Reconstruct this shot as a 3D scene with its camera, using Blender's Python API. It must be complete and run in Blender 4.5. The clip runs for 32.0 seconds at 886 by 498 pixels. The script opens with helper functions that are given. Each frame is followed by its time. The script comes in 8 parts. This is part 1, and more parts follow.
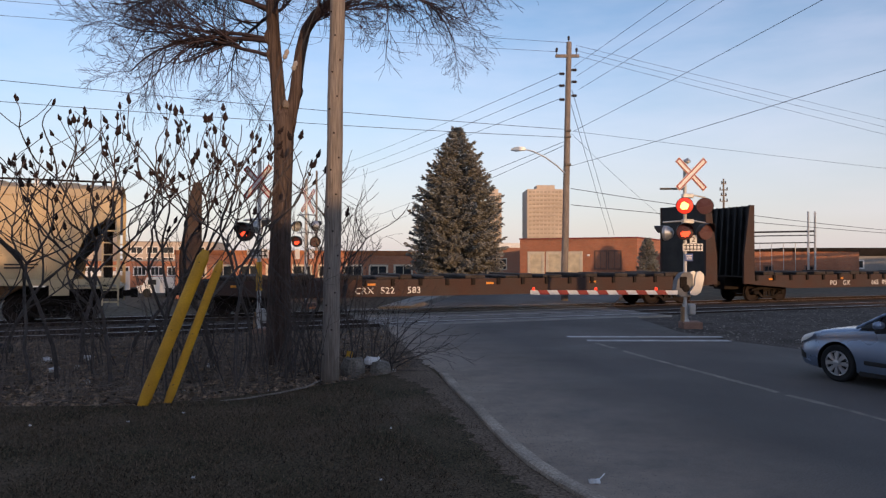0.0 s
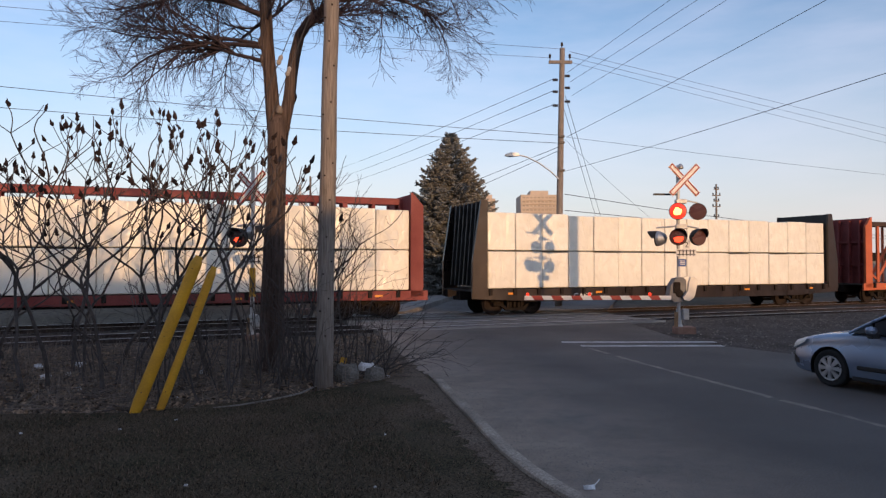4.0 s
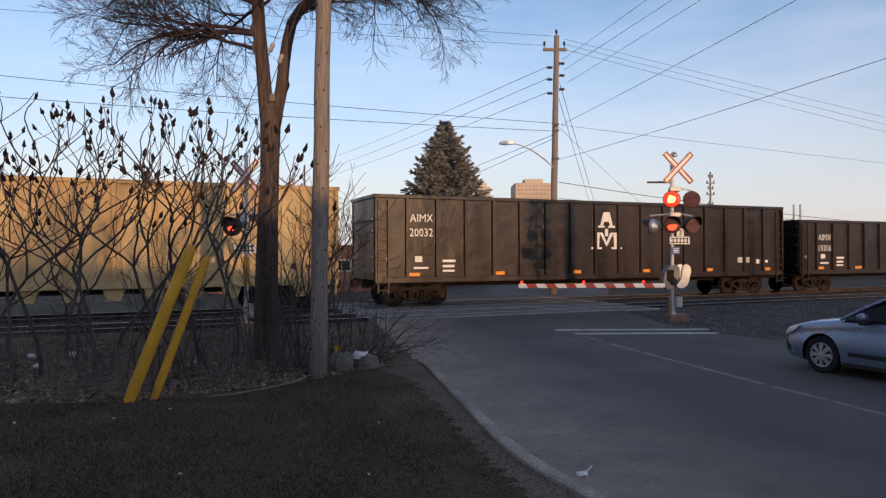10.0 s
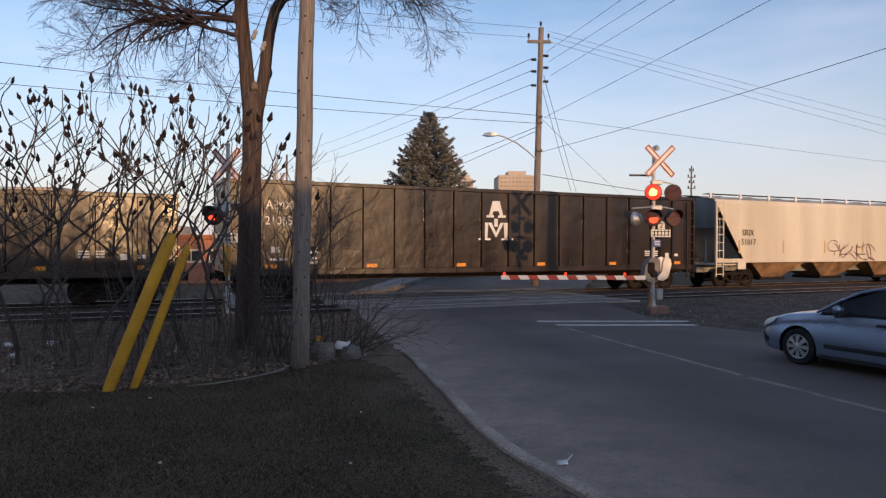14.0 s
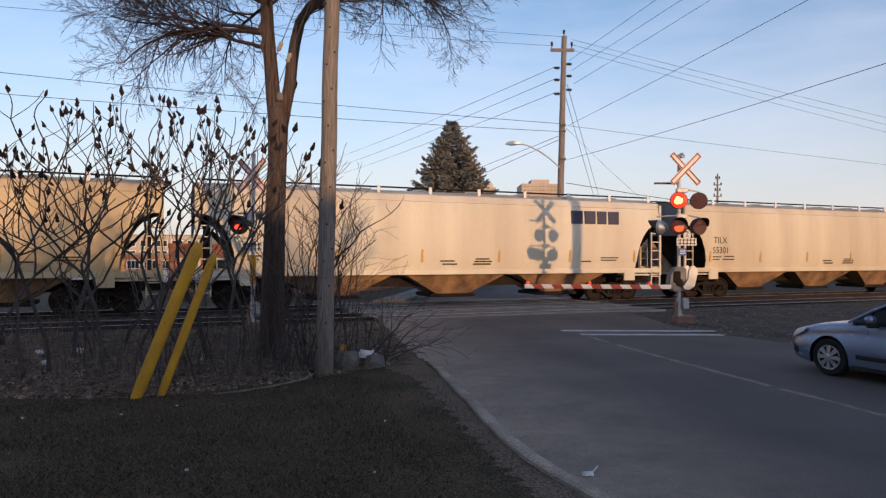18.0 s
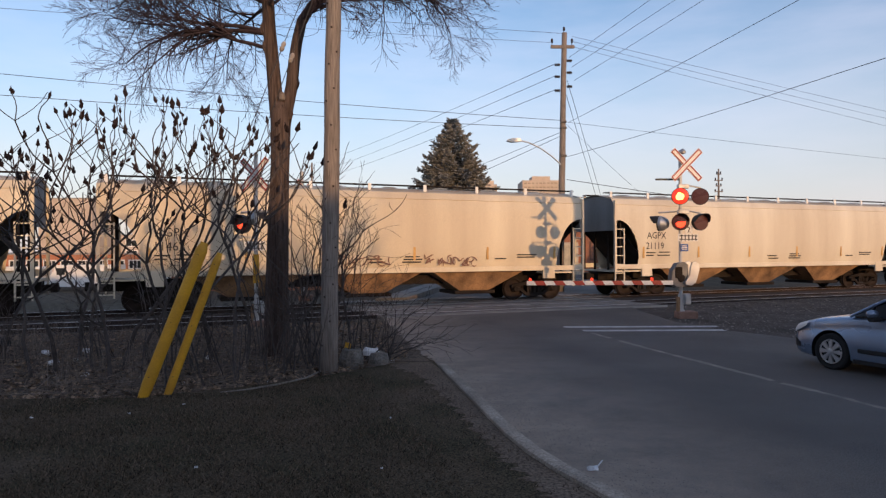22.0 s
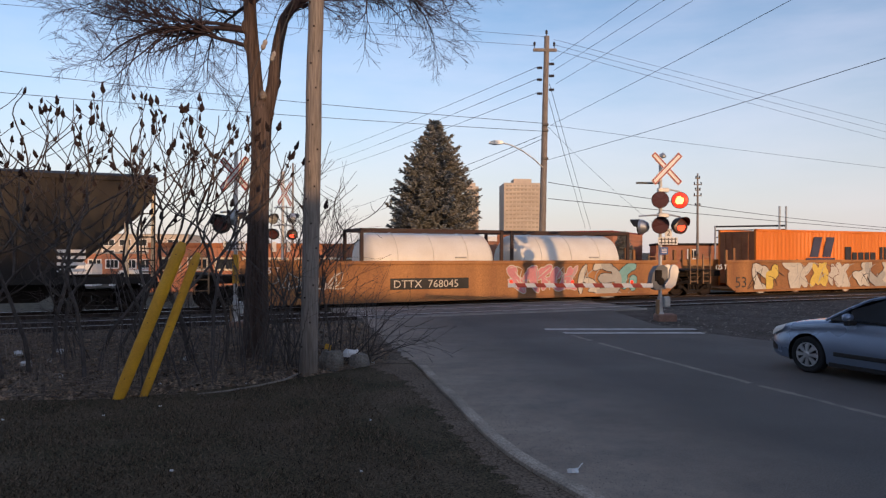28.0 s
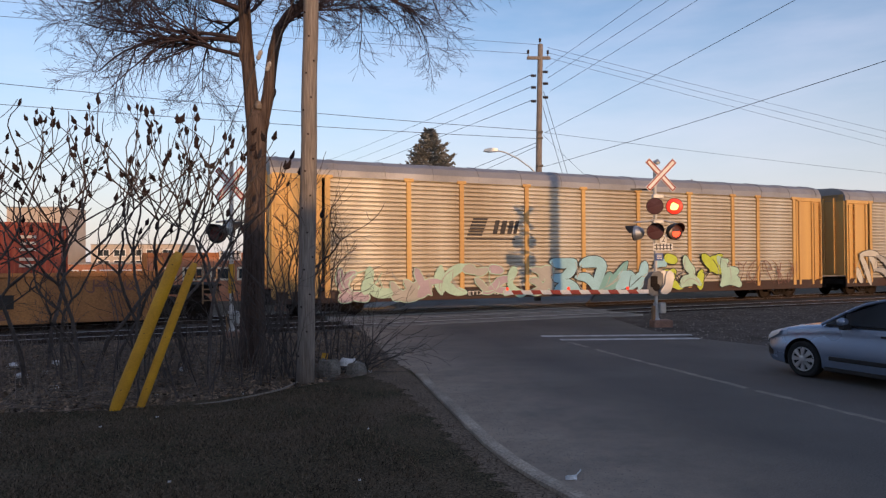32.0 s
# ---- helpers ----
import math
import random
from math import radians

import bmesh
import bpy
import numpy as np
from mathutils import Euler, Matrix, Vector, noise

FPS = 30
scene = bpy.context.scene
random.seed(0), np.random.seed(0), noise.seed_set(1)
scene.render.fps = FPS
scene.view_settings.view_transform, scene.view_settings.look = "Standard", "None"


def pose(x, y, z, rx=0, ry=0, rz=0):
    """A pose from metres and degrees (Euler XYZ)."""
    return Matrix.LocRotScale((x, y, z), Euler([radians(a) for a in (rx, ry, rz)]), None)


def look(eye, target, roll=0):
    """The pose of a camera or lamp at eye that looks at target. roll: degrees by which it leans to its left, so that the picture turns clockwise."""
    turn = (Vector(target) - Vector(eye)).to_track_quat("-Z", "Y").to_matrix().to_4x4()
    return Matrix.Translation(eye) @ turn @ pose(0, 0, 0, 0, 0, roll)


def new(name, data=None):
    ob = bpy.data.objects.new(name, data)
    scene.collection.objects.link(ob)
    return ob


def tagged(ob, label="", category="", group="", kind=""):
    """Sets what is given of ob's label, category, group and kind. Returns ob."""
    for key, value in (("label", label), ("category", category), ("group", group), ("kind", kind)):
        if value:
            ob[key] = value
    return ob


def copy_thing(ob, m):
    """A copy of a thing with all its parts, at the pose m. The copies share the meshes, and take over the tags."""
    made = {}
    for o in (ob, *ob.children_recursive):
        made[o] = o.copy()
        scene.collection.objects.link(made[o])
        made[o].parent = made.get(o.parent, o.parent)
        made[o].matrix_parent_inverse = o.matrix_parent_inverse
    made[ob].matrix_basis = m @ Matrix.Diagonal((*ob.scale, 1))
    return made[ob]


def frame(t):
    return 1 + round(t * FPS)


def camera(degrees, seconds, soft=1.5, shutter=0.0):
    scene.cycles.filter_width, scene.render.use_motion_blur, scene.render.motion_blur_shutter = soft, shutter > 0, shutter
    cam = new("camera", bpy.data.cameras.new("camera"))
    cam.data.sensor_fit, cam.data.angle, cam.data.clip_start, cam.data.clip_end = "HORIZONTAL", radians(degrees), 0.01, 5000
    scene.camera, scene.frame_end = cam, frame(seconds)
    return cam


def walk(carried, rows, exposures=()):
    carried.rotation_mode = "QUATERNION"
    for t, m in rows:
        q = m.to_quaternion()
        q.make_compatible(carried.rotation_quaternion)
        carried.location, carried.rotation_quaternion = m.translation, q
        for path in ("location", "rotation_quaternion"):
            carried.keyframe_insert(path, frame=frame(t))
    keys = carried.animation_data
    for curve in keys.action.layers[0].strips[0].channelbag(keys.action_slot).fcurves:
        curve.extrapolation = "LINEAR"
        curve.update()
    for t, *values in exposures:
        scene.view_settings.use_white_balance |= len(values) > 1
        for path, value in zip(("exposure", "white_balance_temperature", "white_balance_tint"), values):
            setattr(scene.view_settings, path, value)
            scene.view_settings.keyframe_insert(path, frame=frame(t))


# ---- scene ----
cam = camera(66.36, 32.0, 1.3)
PATH = [
    (0.0, 0.011, 0.015, 2.109, -0.10, 0.78, -0.08),
    (0.5, 0.019, 0.014, 2.109, -0.61, 0.81, 0.19),
    (1.0, 0.022, 0.018, 2.111, -0.31, 1.04, 0.27),
    (1.5, 0.022, 0.021, 2.103, -0.43, 1.13, 0.34),
    (2.0, 0.014, 0.023, 2.103, -0.44, 0.86, 0.10),
    (2.5, 0.008, -0.011, 2.105, -0.62, 0.82, 0.14),
    (3.0, 0.014, 0.029, 2.117, -0.08, 0.94, 0.03),
    (3.5, 0.011, 0.030, 2.113, -0.40, 1.25, -0.09),
    (5.5, 0.003, -0.003, 2.110, -0.94, 1.17, 0.22),
    (6.0, 0.006, 0.014, 2.112, -0.82, 0.99, 0.21),
    (6.5, 0.007, 0.011, 2.106, -0.87, 1.15, 0.33),
    (7.0, 0.009, 0.011, 2.106, -0.67, 1.01, 0.22),
    (7.5, 0.024, 0.056, 2.101, -0.79, 1.20, 0.52),
    (8.0, 0.013, -0.006, 2.110, -0.68, 1.15, 0.48),
    (8.5, 0.010, -0.018, 2.106, -1.26, 0.89, 0.33),
    (9.0, 0.008, -0.019, 2.104, -1.02, 0.99, 0.06),
    (9.5, 0.017, -0.007, 2.102, -1.19, 0.78, 0.08),
    (10.0, 0.026, 0.027, 2.108, -1.05, 0.28, 0.15),
    (10.5, 0.027, 0.040, 2.095, -1.23, 0.14, 0.58),
    (11.0, 0.030, 0.041, 2.104, -1.45, 0.64, -0.19),
    (11.5, 0.022, 0.034, 2.100, -1.70, 0.53, -0.12),
    (12.0, 0.023, 0.021, 2.110, -1.59, 0.51, 0.26),
    (12.5, 0.013, -0.003, 2.097, -2.07, 0.34, -0.21),
    (13.0, 0.017, 0.016, 2.097, -1.45, 0.26, 0.38),
    (13.5, 0.031, 0.014, 2.093, -1.72, 0.36, -0.06),
    (14.0, 0.021, 0.023, 2.094, -2.51, -0.44, -0.28),
    (14.5, 0.023, 0.014, 2.100, -1.49, -0.22, 0.04),
    (16.5, 0.012, -0.001, 2.095, -0.96, 0.06, -0.17),
    (17.0, 0.011, 0.014, 2.102, -1.11, -0.10, -0.29),
    (17.5, 0.002, 0.025, 2.095, -0.57, -0.00, -0.07),
    (18.0, 0.012, 0.022, 2.097, -0.57, 0.29, -0.24),
    (18.5, 0.011, 0.018, 2.093, -0.15, -0.22, 0.14),
    (19.0, 0.012, 0.017, 2.102, 0.02, -0.24, 0.21),
    (19.5, 0.011, 0.010, 2.095, 0.48, 0.16, 0.46),
    (20.0, 0.016, 0.005, 2.102, 0.94, 0.10, 0.44),
    (20.5, 0.009, 0.001, 2.099, 0.85, 0.07, 0.29),
    (21.0, 0.004, -0.007, 2.098, 0.48, -0.27, 0.41),
    (21.5, -0.015, -0.036, 2.093, -0.00, -0.20, 0.33),
    (22.0, -0.021, -0.038, 2.101, -0.47, 0.08, 0.21),
    (22.5, -0.028, -0.040, 2.095, -0.62, 0.21, -0.25),
    (23.0, -0.028, -0.046, 2.088, -0.96, -0.21, -0.11),
    (23.5, -0.034, -0.048, 2.093, -0.87, -0.16, -0.07),
    (24.0, -0.038, -0.057, 2.096, -1.14, 0.02, -0.20),
    (24.5, -0.037, -0.063, 2.098, -0.96, 0.08, -0.46),
    (25.0, -0.038, -0.073, 2.090, -1.74, -0.02, -0.43),
    (25.5, -0.016, -0.017, 2.097, -2.63, -0.30, -0.85),
    (27.5, -0.029, -0.045, 2.091, -2.09, 0.12, -0.34),
    (28.0, -0.024, -0.002, 2.098, -2.05, 0.22, -0.20),
    (28.5, -0.028, 0.006, 2.101, -2.00, 0.54, -0.15),
    (29.0, -0.022, 0.029, 2.099, -1.65, 0.61, -0.19),
    (29.5, -0.040, -0.014, 2.083, -2.03, 0.08, 0.04),
    (30.0, -0.032, -0.007, 2.090, -2.05, 0.32, 0.29),
    (30.5, -0.027, -0.006, 2.091, -2.12, 0.70, 0.25),
    (31.0, -0.027, -0.013, 2.097, -2.28, 0.87, 0.20),
    (31.5, -0.034, -0.018, 2.093, -2.19, 0.96, 0.12),
    (32.0, -0.035, -0.026, 2.103, -2.42, 0.87, 0.28),
]
walk(cam, [(t, pose(x, y, z, 90 + p, r, w)) for t, x, y, z, w, p, r in PATH],
     exposures=[(0.0, 0.77, 6280, 22), (32.0, 0.77, 6280, 22)])

# ---- light ----
SUN_AZ, SUN_EL = 155.4, 6.7
world = bpy.data.worlds.new("dusk_sky")
scene.world = world
world.use_nodes = True
wn = world.node_tree.nodes
wl = world.node_tree.links
sky = wn.new("ShaderNodeTexSky")
sky.sky_type = "NISHITA"
sky.sun_disc = False
sky.sun_elevation = radians(SUN_EL)
sky.sun_rotation = radians(SUN_AZ)
sky.air_density, sky.dust_density, sky.ozone_density = 1.0, 0.7, 2.0
# faint high cloud streaks over the whole sky
co = wn.new("ShaderNodeTexCoord")
mp = wn.new("ShaderNodeMapping")
mp.inputs["Scale"].default_value = (1.6, 1.6, 7.0)
mp.inputs["Rotation"].default_value = (0.06, 0.12, 0.3)
cl = wn.new("ShaderNodeTexNoise")
cl.inputs["Scale"].default_value, cl.inputs["Detail"].default_value, cl.inputs["Roughness"].default_value = 1.4, 6, 0.55
rp = wn.new("ShaderNodeMapRange")
rp.inputs["From Min"].default_value, rp.inputs["From Max"].default_value, rp.inputs["To Max"].default_value = 0.4, 0.85, 0.3
mxs = wn.new("ShaderNodeMix")
mxs.data_type = "RGBA"
mxs.inputs[7].default_value = (5.2, 4.9, 5.0, 1)
wl.new(co.outputs["Generated"], mp.inputs["Vector"])
wl.new(mp.outputs[0], cl.inputs["Vector"])
wl.new(cl.outputs[0], rp.inputs[0])
wl.new(rp.outputs[0], mxs.inputs[0])
wl.new(sky.outputs[0], mxs.inputs[6])
# pale lilac haze low down, all round
sep = wn.new("ShaderNodeSeparateXYZ")
hz = wn.new("ShaderNodeMapRange")
hz.interpolation_type = "SMOOTHSTEP"
hz.inputs["From Min"].default_value, hz.inputs["From Max"].default_value = -0.02, 0.34
hz.inputs["To Min"].default_value, hz.inputs["To Max"].default_value = 0.74, 0.0
mxh = wn.new("ShaderNodeMix")
mxh.data_type = "RGBA"
mxh.inputs[7].default_value = (2.86, 2.78, 2.8, 1)
wl.new(co.outputs["Generated"], sep.inputs[0])
wl.new(sep.outputs["Z"], hz.inputs[0])
wl.new(hz.outputs[0], mxh.inputs[0])
wl.new(mxs.outputs[2], mxh.inputs[6])
wl.new(mxh.outputs[2], wn["Background"].inputs[0])
wn["Background"].inputs[1].default_value = 0.147
sun = new("sun", bpy.data.lights.new("sun", "SUN"))
sun.data.energy, sun.data.angle, sun.data.color = 1.66, radians(0.55), (1.0, 0.61, 0.265)
a = radians(SUN_AZ)
sun_to = Vector((math.sin(a) * math.cos(radians(SUN_EL)), math.cos(a) * math.cos(radians(SUN_EL)), math.sin(radians(SUN_EL))))
sun.matrix_world = look(sun_to * 100, (0, 0, 0))


# ---- mesh helpers ----
def thing(name, label, category, m=None, group="", kind=""):
    ob = new(name)
    ob.empty_display_size = 0.2
    if m is not None:
        ob.matrix_world = m
    return tagged(ob, label, category, group, kind)


def part(name, bm, material, parent=None, label="", smooth=False):
    """Links a bmesh, or a mesh already made, as one object under its thing."""
    if isinstance(bm, bmesh.types.BMesh):
        bmesh.ops.recalc_face_normals(bm, faces=bm.faces[:])
        me = bpy.data.meshes.new(name)
        bm.to_mesh(me)
        bm.free()
        me.materials.append(material)
        if smooth:
            me.shade_smooth()
    else:
        me = bm
    ob = new(name, me)
    if parent is not None:
        ob.parent = parent
    if label:
        ob["label"] = label
    return ob


def quads(bm, pts, faces):
    vs = [bm.verts.new(p) for p in pts]
    for f in faces:
        bm.faces.new([vs[i] for i in f])


def box(bm, x0, x1, y0, y1, z0, z1):
    quads(bm, [(x, y, z) for x in (x0, x1) for y in (y0, y1) for z in (z0, z1)],
          [(0, 1, 3, 2), (4, 6, 7, 5), (0, 4, 5, 1), (2, 3, 7, 6), (0, 2, 6, 4), (1, 5, 7, 3)])
    return bm


def cbox(bm, x0, x1, y0, y1, z0, z1, c=0.02):
    """A box with all its edges chamfered by c."""
    pts, idx = [], {}
    for i, x in enumerate((x0, x1)):
        for j, y in enumerate((y0, y1)):
            for k, z in enumerate((z0, z1)):
                sx, sy, sz = (1 - 2 * i) * c, (1 - 2 * j) * c, (1 - 2 * k) * c
                for n, p in enumerate(((x, y + sy, z + sz), (x + sx, y, z + sz), (x + sx, y + sy, z))):
                    idx[i, j, k, n] = len(pts)
                    pts.append(p)
    F = []
    for i in (0, 1):
        F.append([idx[i, j, k, 0] for j, k in ((0, 0), (0, 1), (1, 1), (1, 0))])
        F.append([idx[j, i, k, 1] for j, k in ((0, 0), (0, 1), (1, 1), (1, 0))])
        F.append([idx[j, k, i, 2] for j, k in ((0, 0), (0, 1), (1, 1), (1, 0))])
    for i in (0, 1):
        for j in (0, 1):
            F.append([idx[i, j, 0, 0], idx[i, j, 1, 0], idx[i, j, 1, 1], idx[i, j, 0, 1]])
            F.append([idx[i, 0, j, 0], idx[i, 1, j, 0], idx[i, 1, j, 2], idx[i, 0, j, 2]])
            F.append([idx[0, i, j, 1], idx[1, i, j, 1], idx[1, i, j, 2], idx[0, i, j, 2]])
            for k in (0, 1):
                F.append([idx[i, j, k, 0], idx[i, j, k, 1], idx[i, j, k, 2]])
    quads(bm, pts, F)
    return bm


def prism(bm, outline, a, b, axis="x"):
    """An outline extruded from a to b along an axis; the outline gives the other two coordinates in order."""
    n = len(outline)
    put = {"x": lambda s, p: (s, p[0], p[1]), "y": lambda s, p: (p[0], s, p[1]), "z": lambda s, p: (p[0], p[1], s)}[axis]
    quads(bm, [put(s, p) for s in (a, b) for p in outline],
          [tuple(range(n)), tuple(range(n, 2 * n))] + [(i, (i + 1) % n, n + (i + 1) % n, n + i) for i in range(n)])
    return bm


def tube(bm, pts, radii, seg=8, caps=True):
    """A round bar along points."""
    pts = [Vector(p) for p in pts]
    if not hasattr(radii, "__len__"):
        radii = [radii] * len(pts)
    rings = []
    side = None
    for i, p in enumerate(pts):
        d = (pts[min(i + 1, len(pts) - 1)] - pts[max(i - 1, 0)]).normalized()
        if side is None:
            side = d.orthogonal().normalized()
        side = (side - d * side.dot(d)).normalized()
        up = d.cross(side)
        rings.append([bm.verts.new(p + (side * math.cos(t) + up * math.sin(t)) * radii[i]) for t in [2 * math.pi * k / seg for k in range(seg)]])
    for r0, r1 in zip(rings, rings[1:]):
        for k in range(seg):
            bm.faces.new((r0[k], r0[(k + 1) % seg], r1[(k + 1) % seg], r1[k]))
    if caps:
        bm.faces.new(rings[0][::-1])
        bm.faces.new(rings[-1])
    return bm


def lathe(bm, profile, origin=(0, 0, 0), axis="z", seg=16):
    """A profile of (radius, height) turned about an axis."""
    o = Vector(origin)
    put = {"z": lambda r, t, h: (r * math.cos(t), r * math.sin(t), h), "y": lambda r, t, h: (r * math.cos(t), h, r * math.sin(t)),
           "x": lambda r, t, h: (h, r * math.cos(t), r * math.sin(t))}[axis]
    rings = []
    for r, h in profile:
        rings.append([bm.verts.new(o + Vector(put(max(r, 1e-4), 2 * math.pi * k / seg, h))) for k in range(seg)])
    for r0, r1 in zip(rings, rings[1:]):
        for k in range(seg):
            bm.faces.new((r0[k], r0[(k + 1) % seg], r1[(k + 1) % seg], r1[k]))
    bm.faces.new(rings[0][::-1])
    bm.faces.new(rings[-1])
    return bm


def B():
    return bmesh.new()


def text_mesh(words, size, material, depth=0.004, squeeze=1.0):
    cu = bpy.data.curves.new("words", "FONT")
    cu.body, cu.size, cu.extrude, cu.align_x, cu.align_y = words, size, depth / 2, "LEFT", "BOTTOM_BASELINE"
    cu.resolution_u = 2
    ob = bpy.data.objects.new("words", cu)
    me = bpy.data.meshes.new_from_object(ob)
    bpy.data.objects.remove(ob)
    bpy.data.curves.remove(cu)
    me.transform(Matrix.Diagonal((squeeze, 1, 1, 1)))
    me.materials.clear()
    me.materials.append(material)
    return me


# ---- materials ----
def mat(name, color, rough=0.7, metal=0.0, grain=40.0, amount=0.25, stain=1.2, stain_amount=0.25, bump=0.15, tint=None, streak=False, per_object=0.0, emit=None, island=0.0, spec=0.4, depth=0.02, fibre=False):
    """A surface with fine grain and larger stains, at real size in the object's own space."""
    m = bpy.data.materials.new(name)
    m.use_nodes = True
    nt = m.node_tree
    N, L = nt.nodes, nt.links
    p = N["Principled BSDF"]
    tc = N.new("ShaderNodeTexCoord")
    src = tc.outputs["Object"]
    def noise_of(scale, detail, vec):
        n = N.new("ShaderNodeTexNoise")
        n.inputs["Scale"].default_value, n.inputs["Detail"].default_value = scale, detail
        L.new(vec, n.inputs["Vector"])
        return n
    if fibre:
        fm = N.new("ShaderNodeMapping")
        fm.inputs["Scale"].default_value = (1, 1, 0.07)
        L.new(src, fm.inputs["Vector"])
        fine = noise_of(grain, 4, fm.outputs[0])
    else:
        fine = noise_of(grain, 4, src)
    if streak:
        mp = N.new("ShaderNodeMapping")
        mp.inputs["Scale"].default_value = (1, 1, 0.12)
        L.new(src, mp.inputs["Vector"])
        big = noise_of(stain, 5, mp.outputs[0])
    else:
        big = noise_of(stain, 5, src)
    def ramp(node, lo, hi):
        r = N.new("ShaderNodeMapRange")
        r.inputs["From Min"].default_value, r.inputs["From Max"].default_value = 0.3, 0.7
        r.inputs["To Min"].default_value, r.inputs["To Max"].default_value = lo, hi
        L.new(node.outputs[0], r.inputs[0])
        return r
    c0 = N.new("ShaderNodeMix")
    c0.data_type = "RGBA"
    dark = tint or tuple(v * 0.45 for v in color)
    c0.inputs[6].default_value, c0.inputs[7].default_value = (*color, 1), (*dark, 1)
    L.new(ramp(big, 0, stain_amount * 2).outputs[0], c0.inputs[0])
    c1 = N.new("ShaderNodeMix")
    c1.data_type, c1.blend_type = "RGBA", "MULTIPLY"
    c1.inputs[0].default_value = 1.0
    L.new(c0.outputs[2], c1.inputs[6])
    g = ramp(fine, 1 - amount, 1 + amount)
    out = g.outputs[0]
    if per_object or island:
        if per_object:
            oi = N.new("ShaderNodeObjectInfo")
            rnd = oi.outputs["Random"]
        else:
            ge = N.new("ShaderNodeNewGeometry")
            rnd = ge.outputs["Random Per Island"]
        k = per_object or island
        r2 = N.new("ShaderNodeMapRange")
        r2.inputs["To Min"].default_value, r2.inputs["To Max"].default_value = 1 - k, 1 + k
        L.new(rnd, r2.inputs[0])
        mu = N.new("ShaderNodeMath")
        mu.operation = "MULTIPLY"
        L.new(out, mu.inputs[0])
        L.new(r2.outputs[0], mu.inputs[1])
        out = mu.outputs[0]
    L.new(out, c1.inputs[7])
    L.new(c1.outputs[2], p.inputs["Base Color"])
    rr = ramp(big, max(rough - 0.12, 0.02), min(rough + 0.12, 1))
    L.new(rr.outputs[0], p.inputs["Roughness"])
    p.inputs["Metallic"].default_value = metal
    p.inputs["Specular IOR Level"].default_value = spec
    if bump:
        b = N.new("ShaderNodeBump")
        b.inputs["Strength"].default_value = bump
        b.inputs["Distance"].default_value = depth
        L.new(fine.outputs[0], b.inputs["Height"])
        L.new(b.outputs[0], p.inputs["Normal"])
    if emit:
        p.inputs["Emission Color"].default_value = (*emit[0], 1)
        p.inputs["Emission Strength"].default_value = emit[1]
    return m


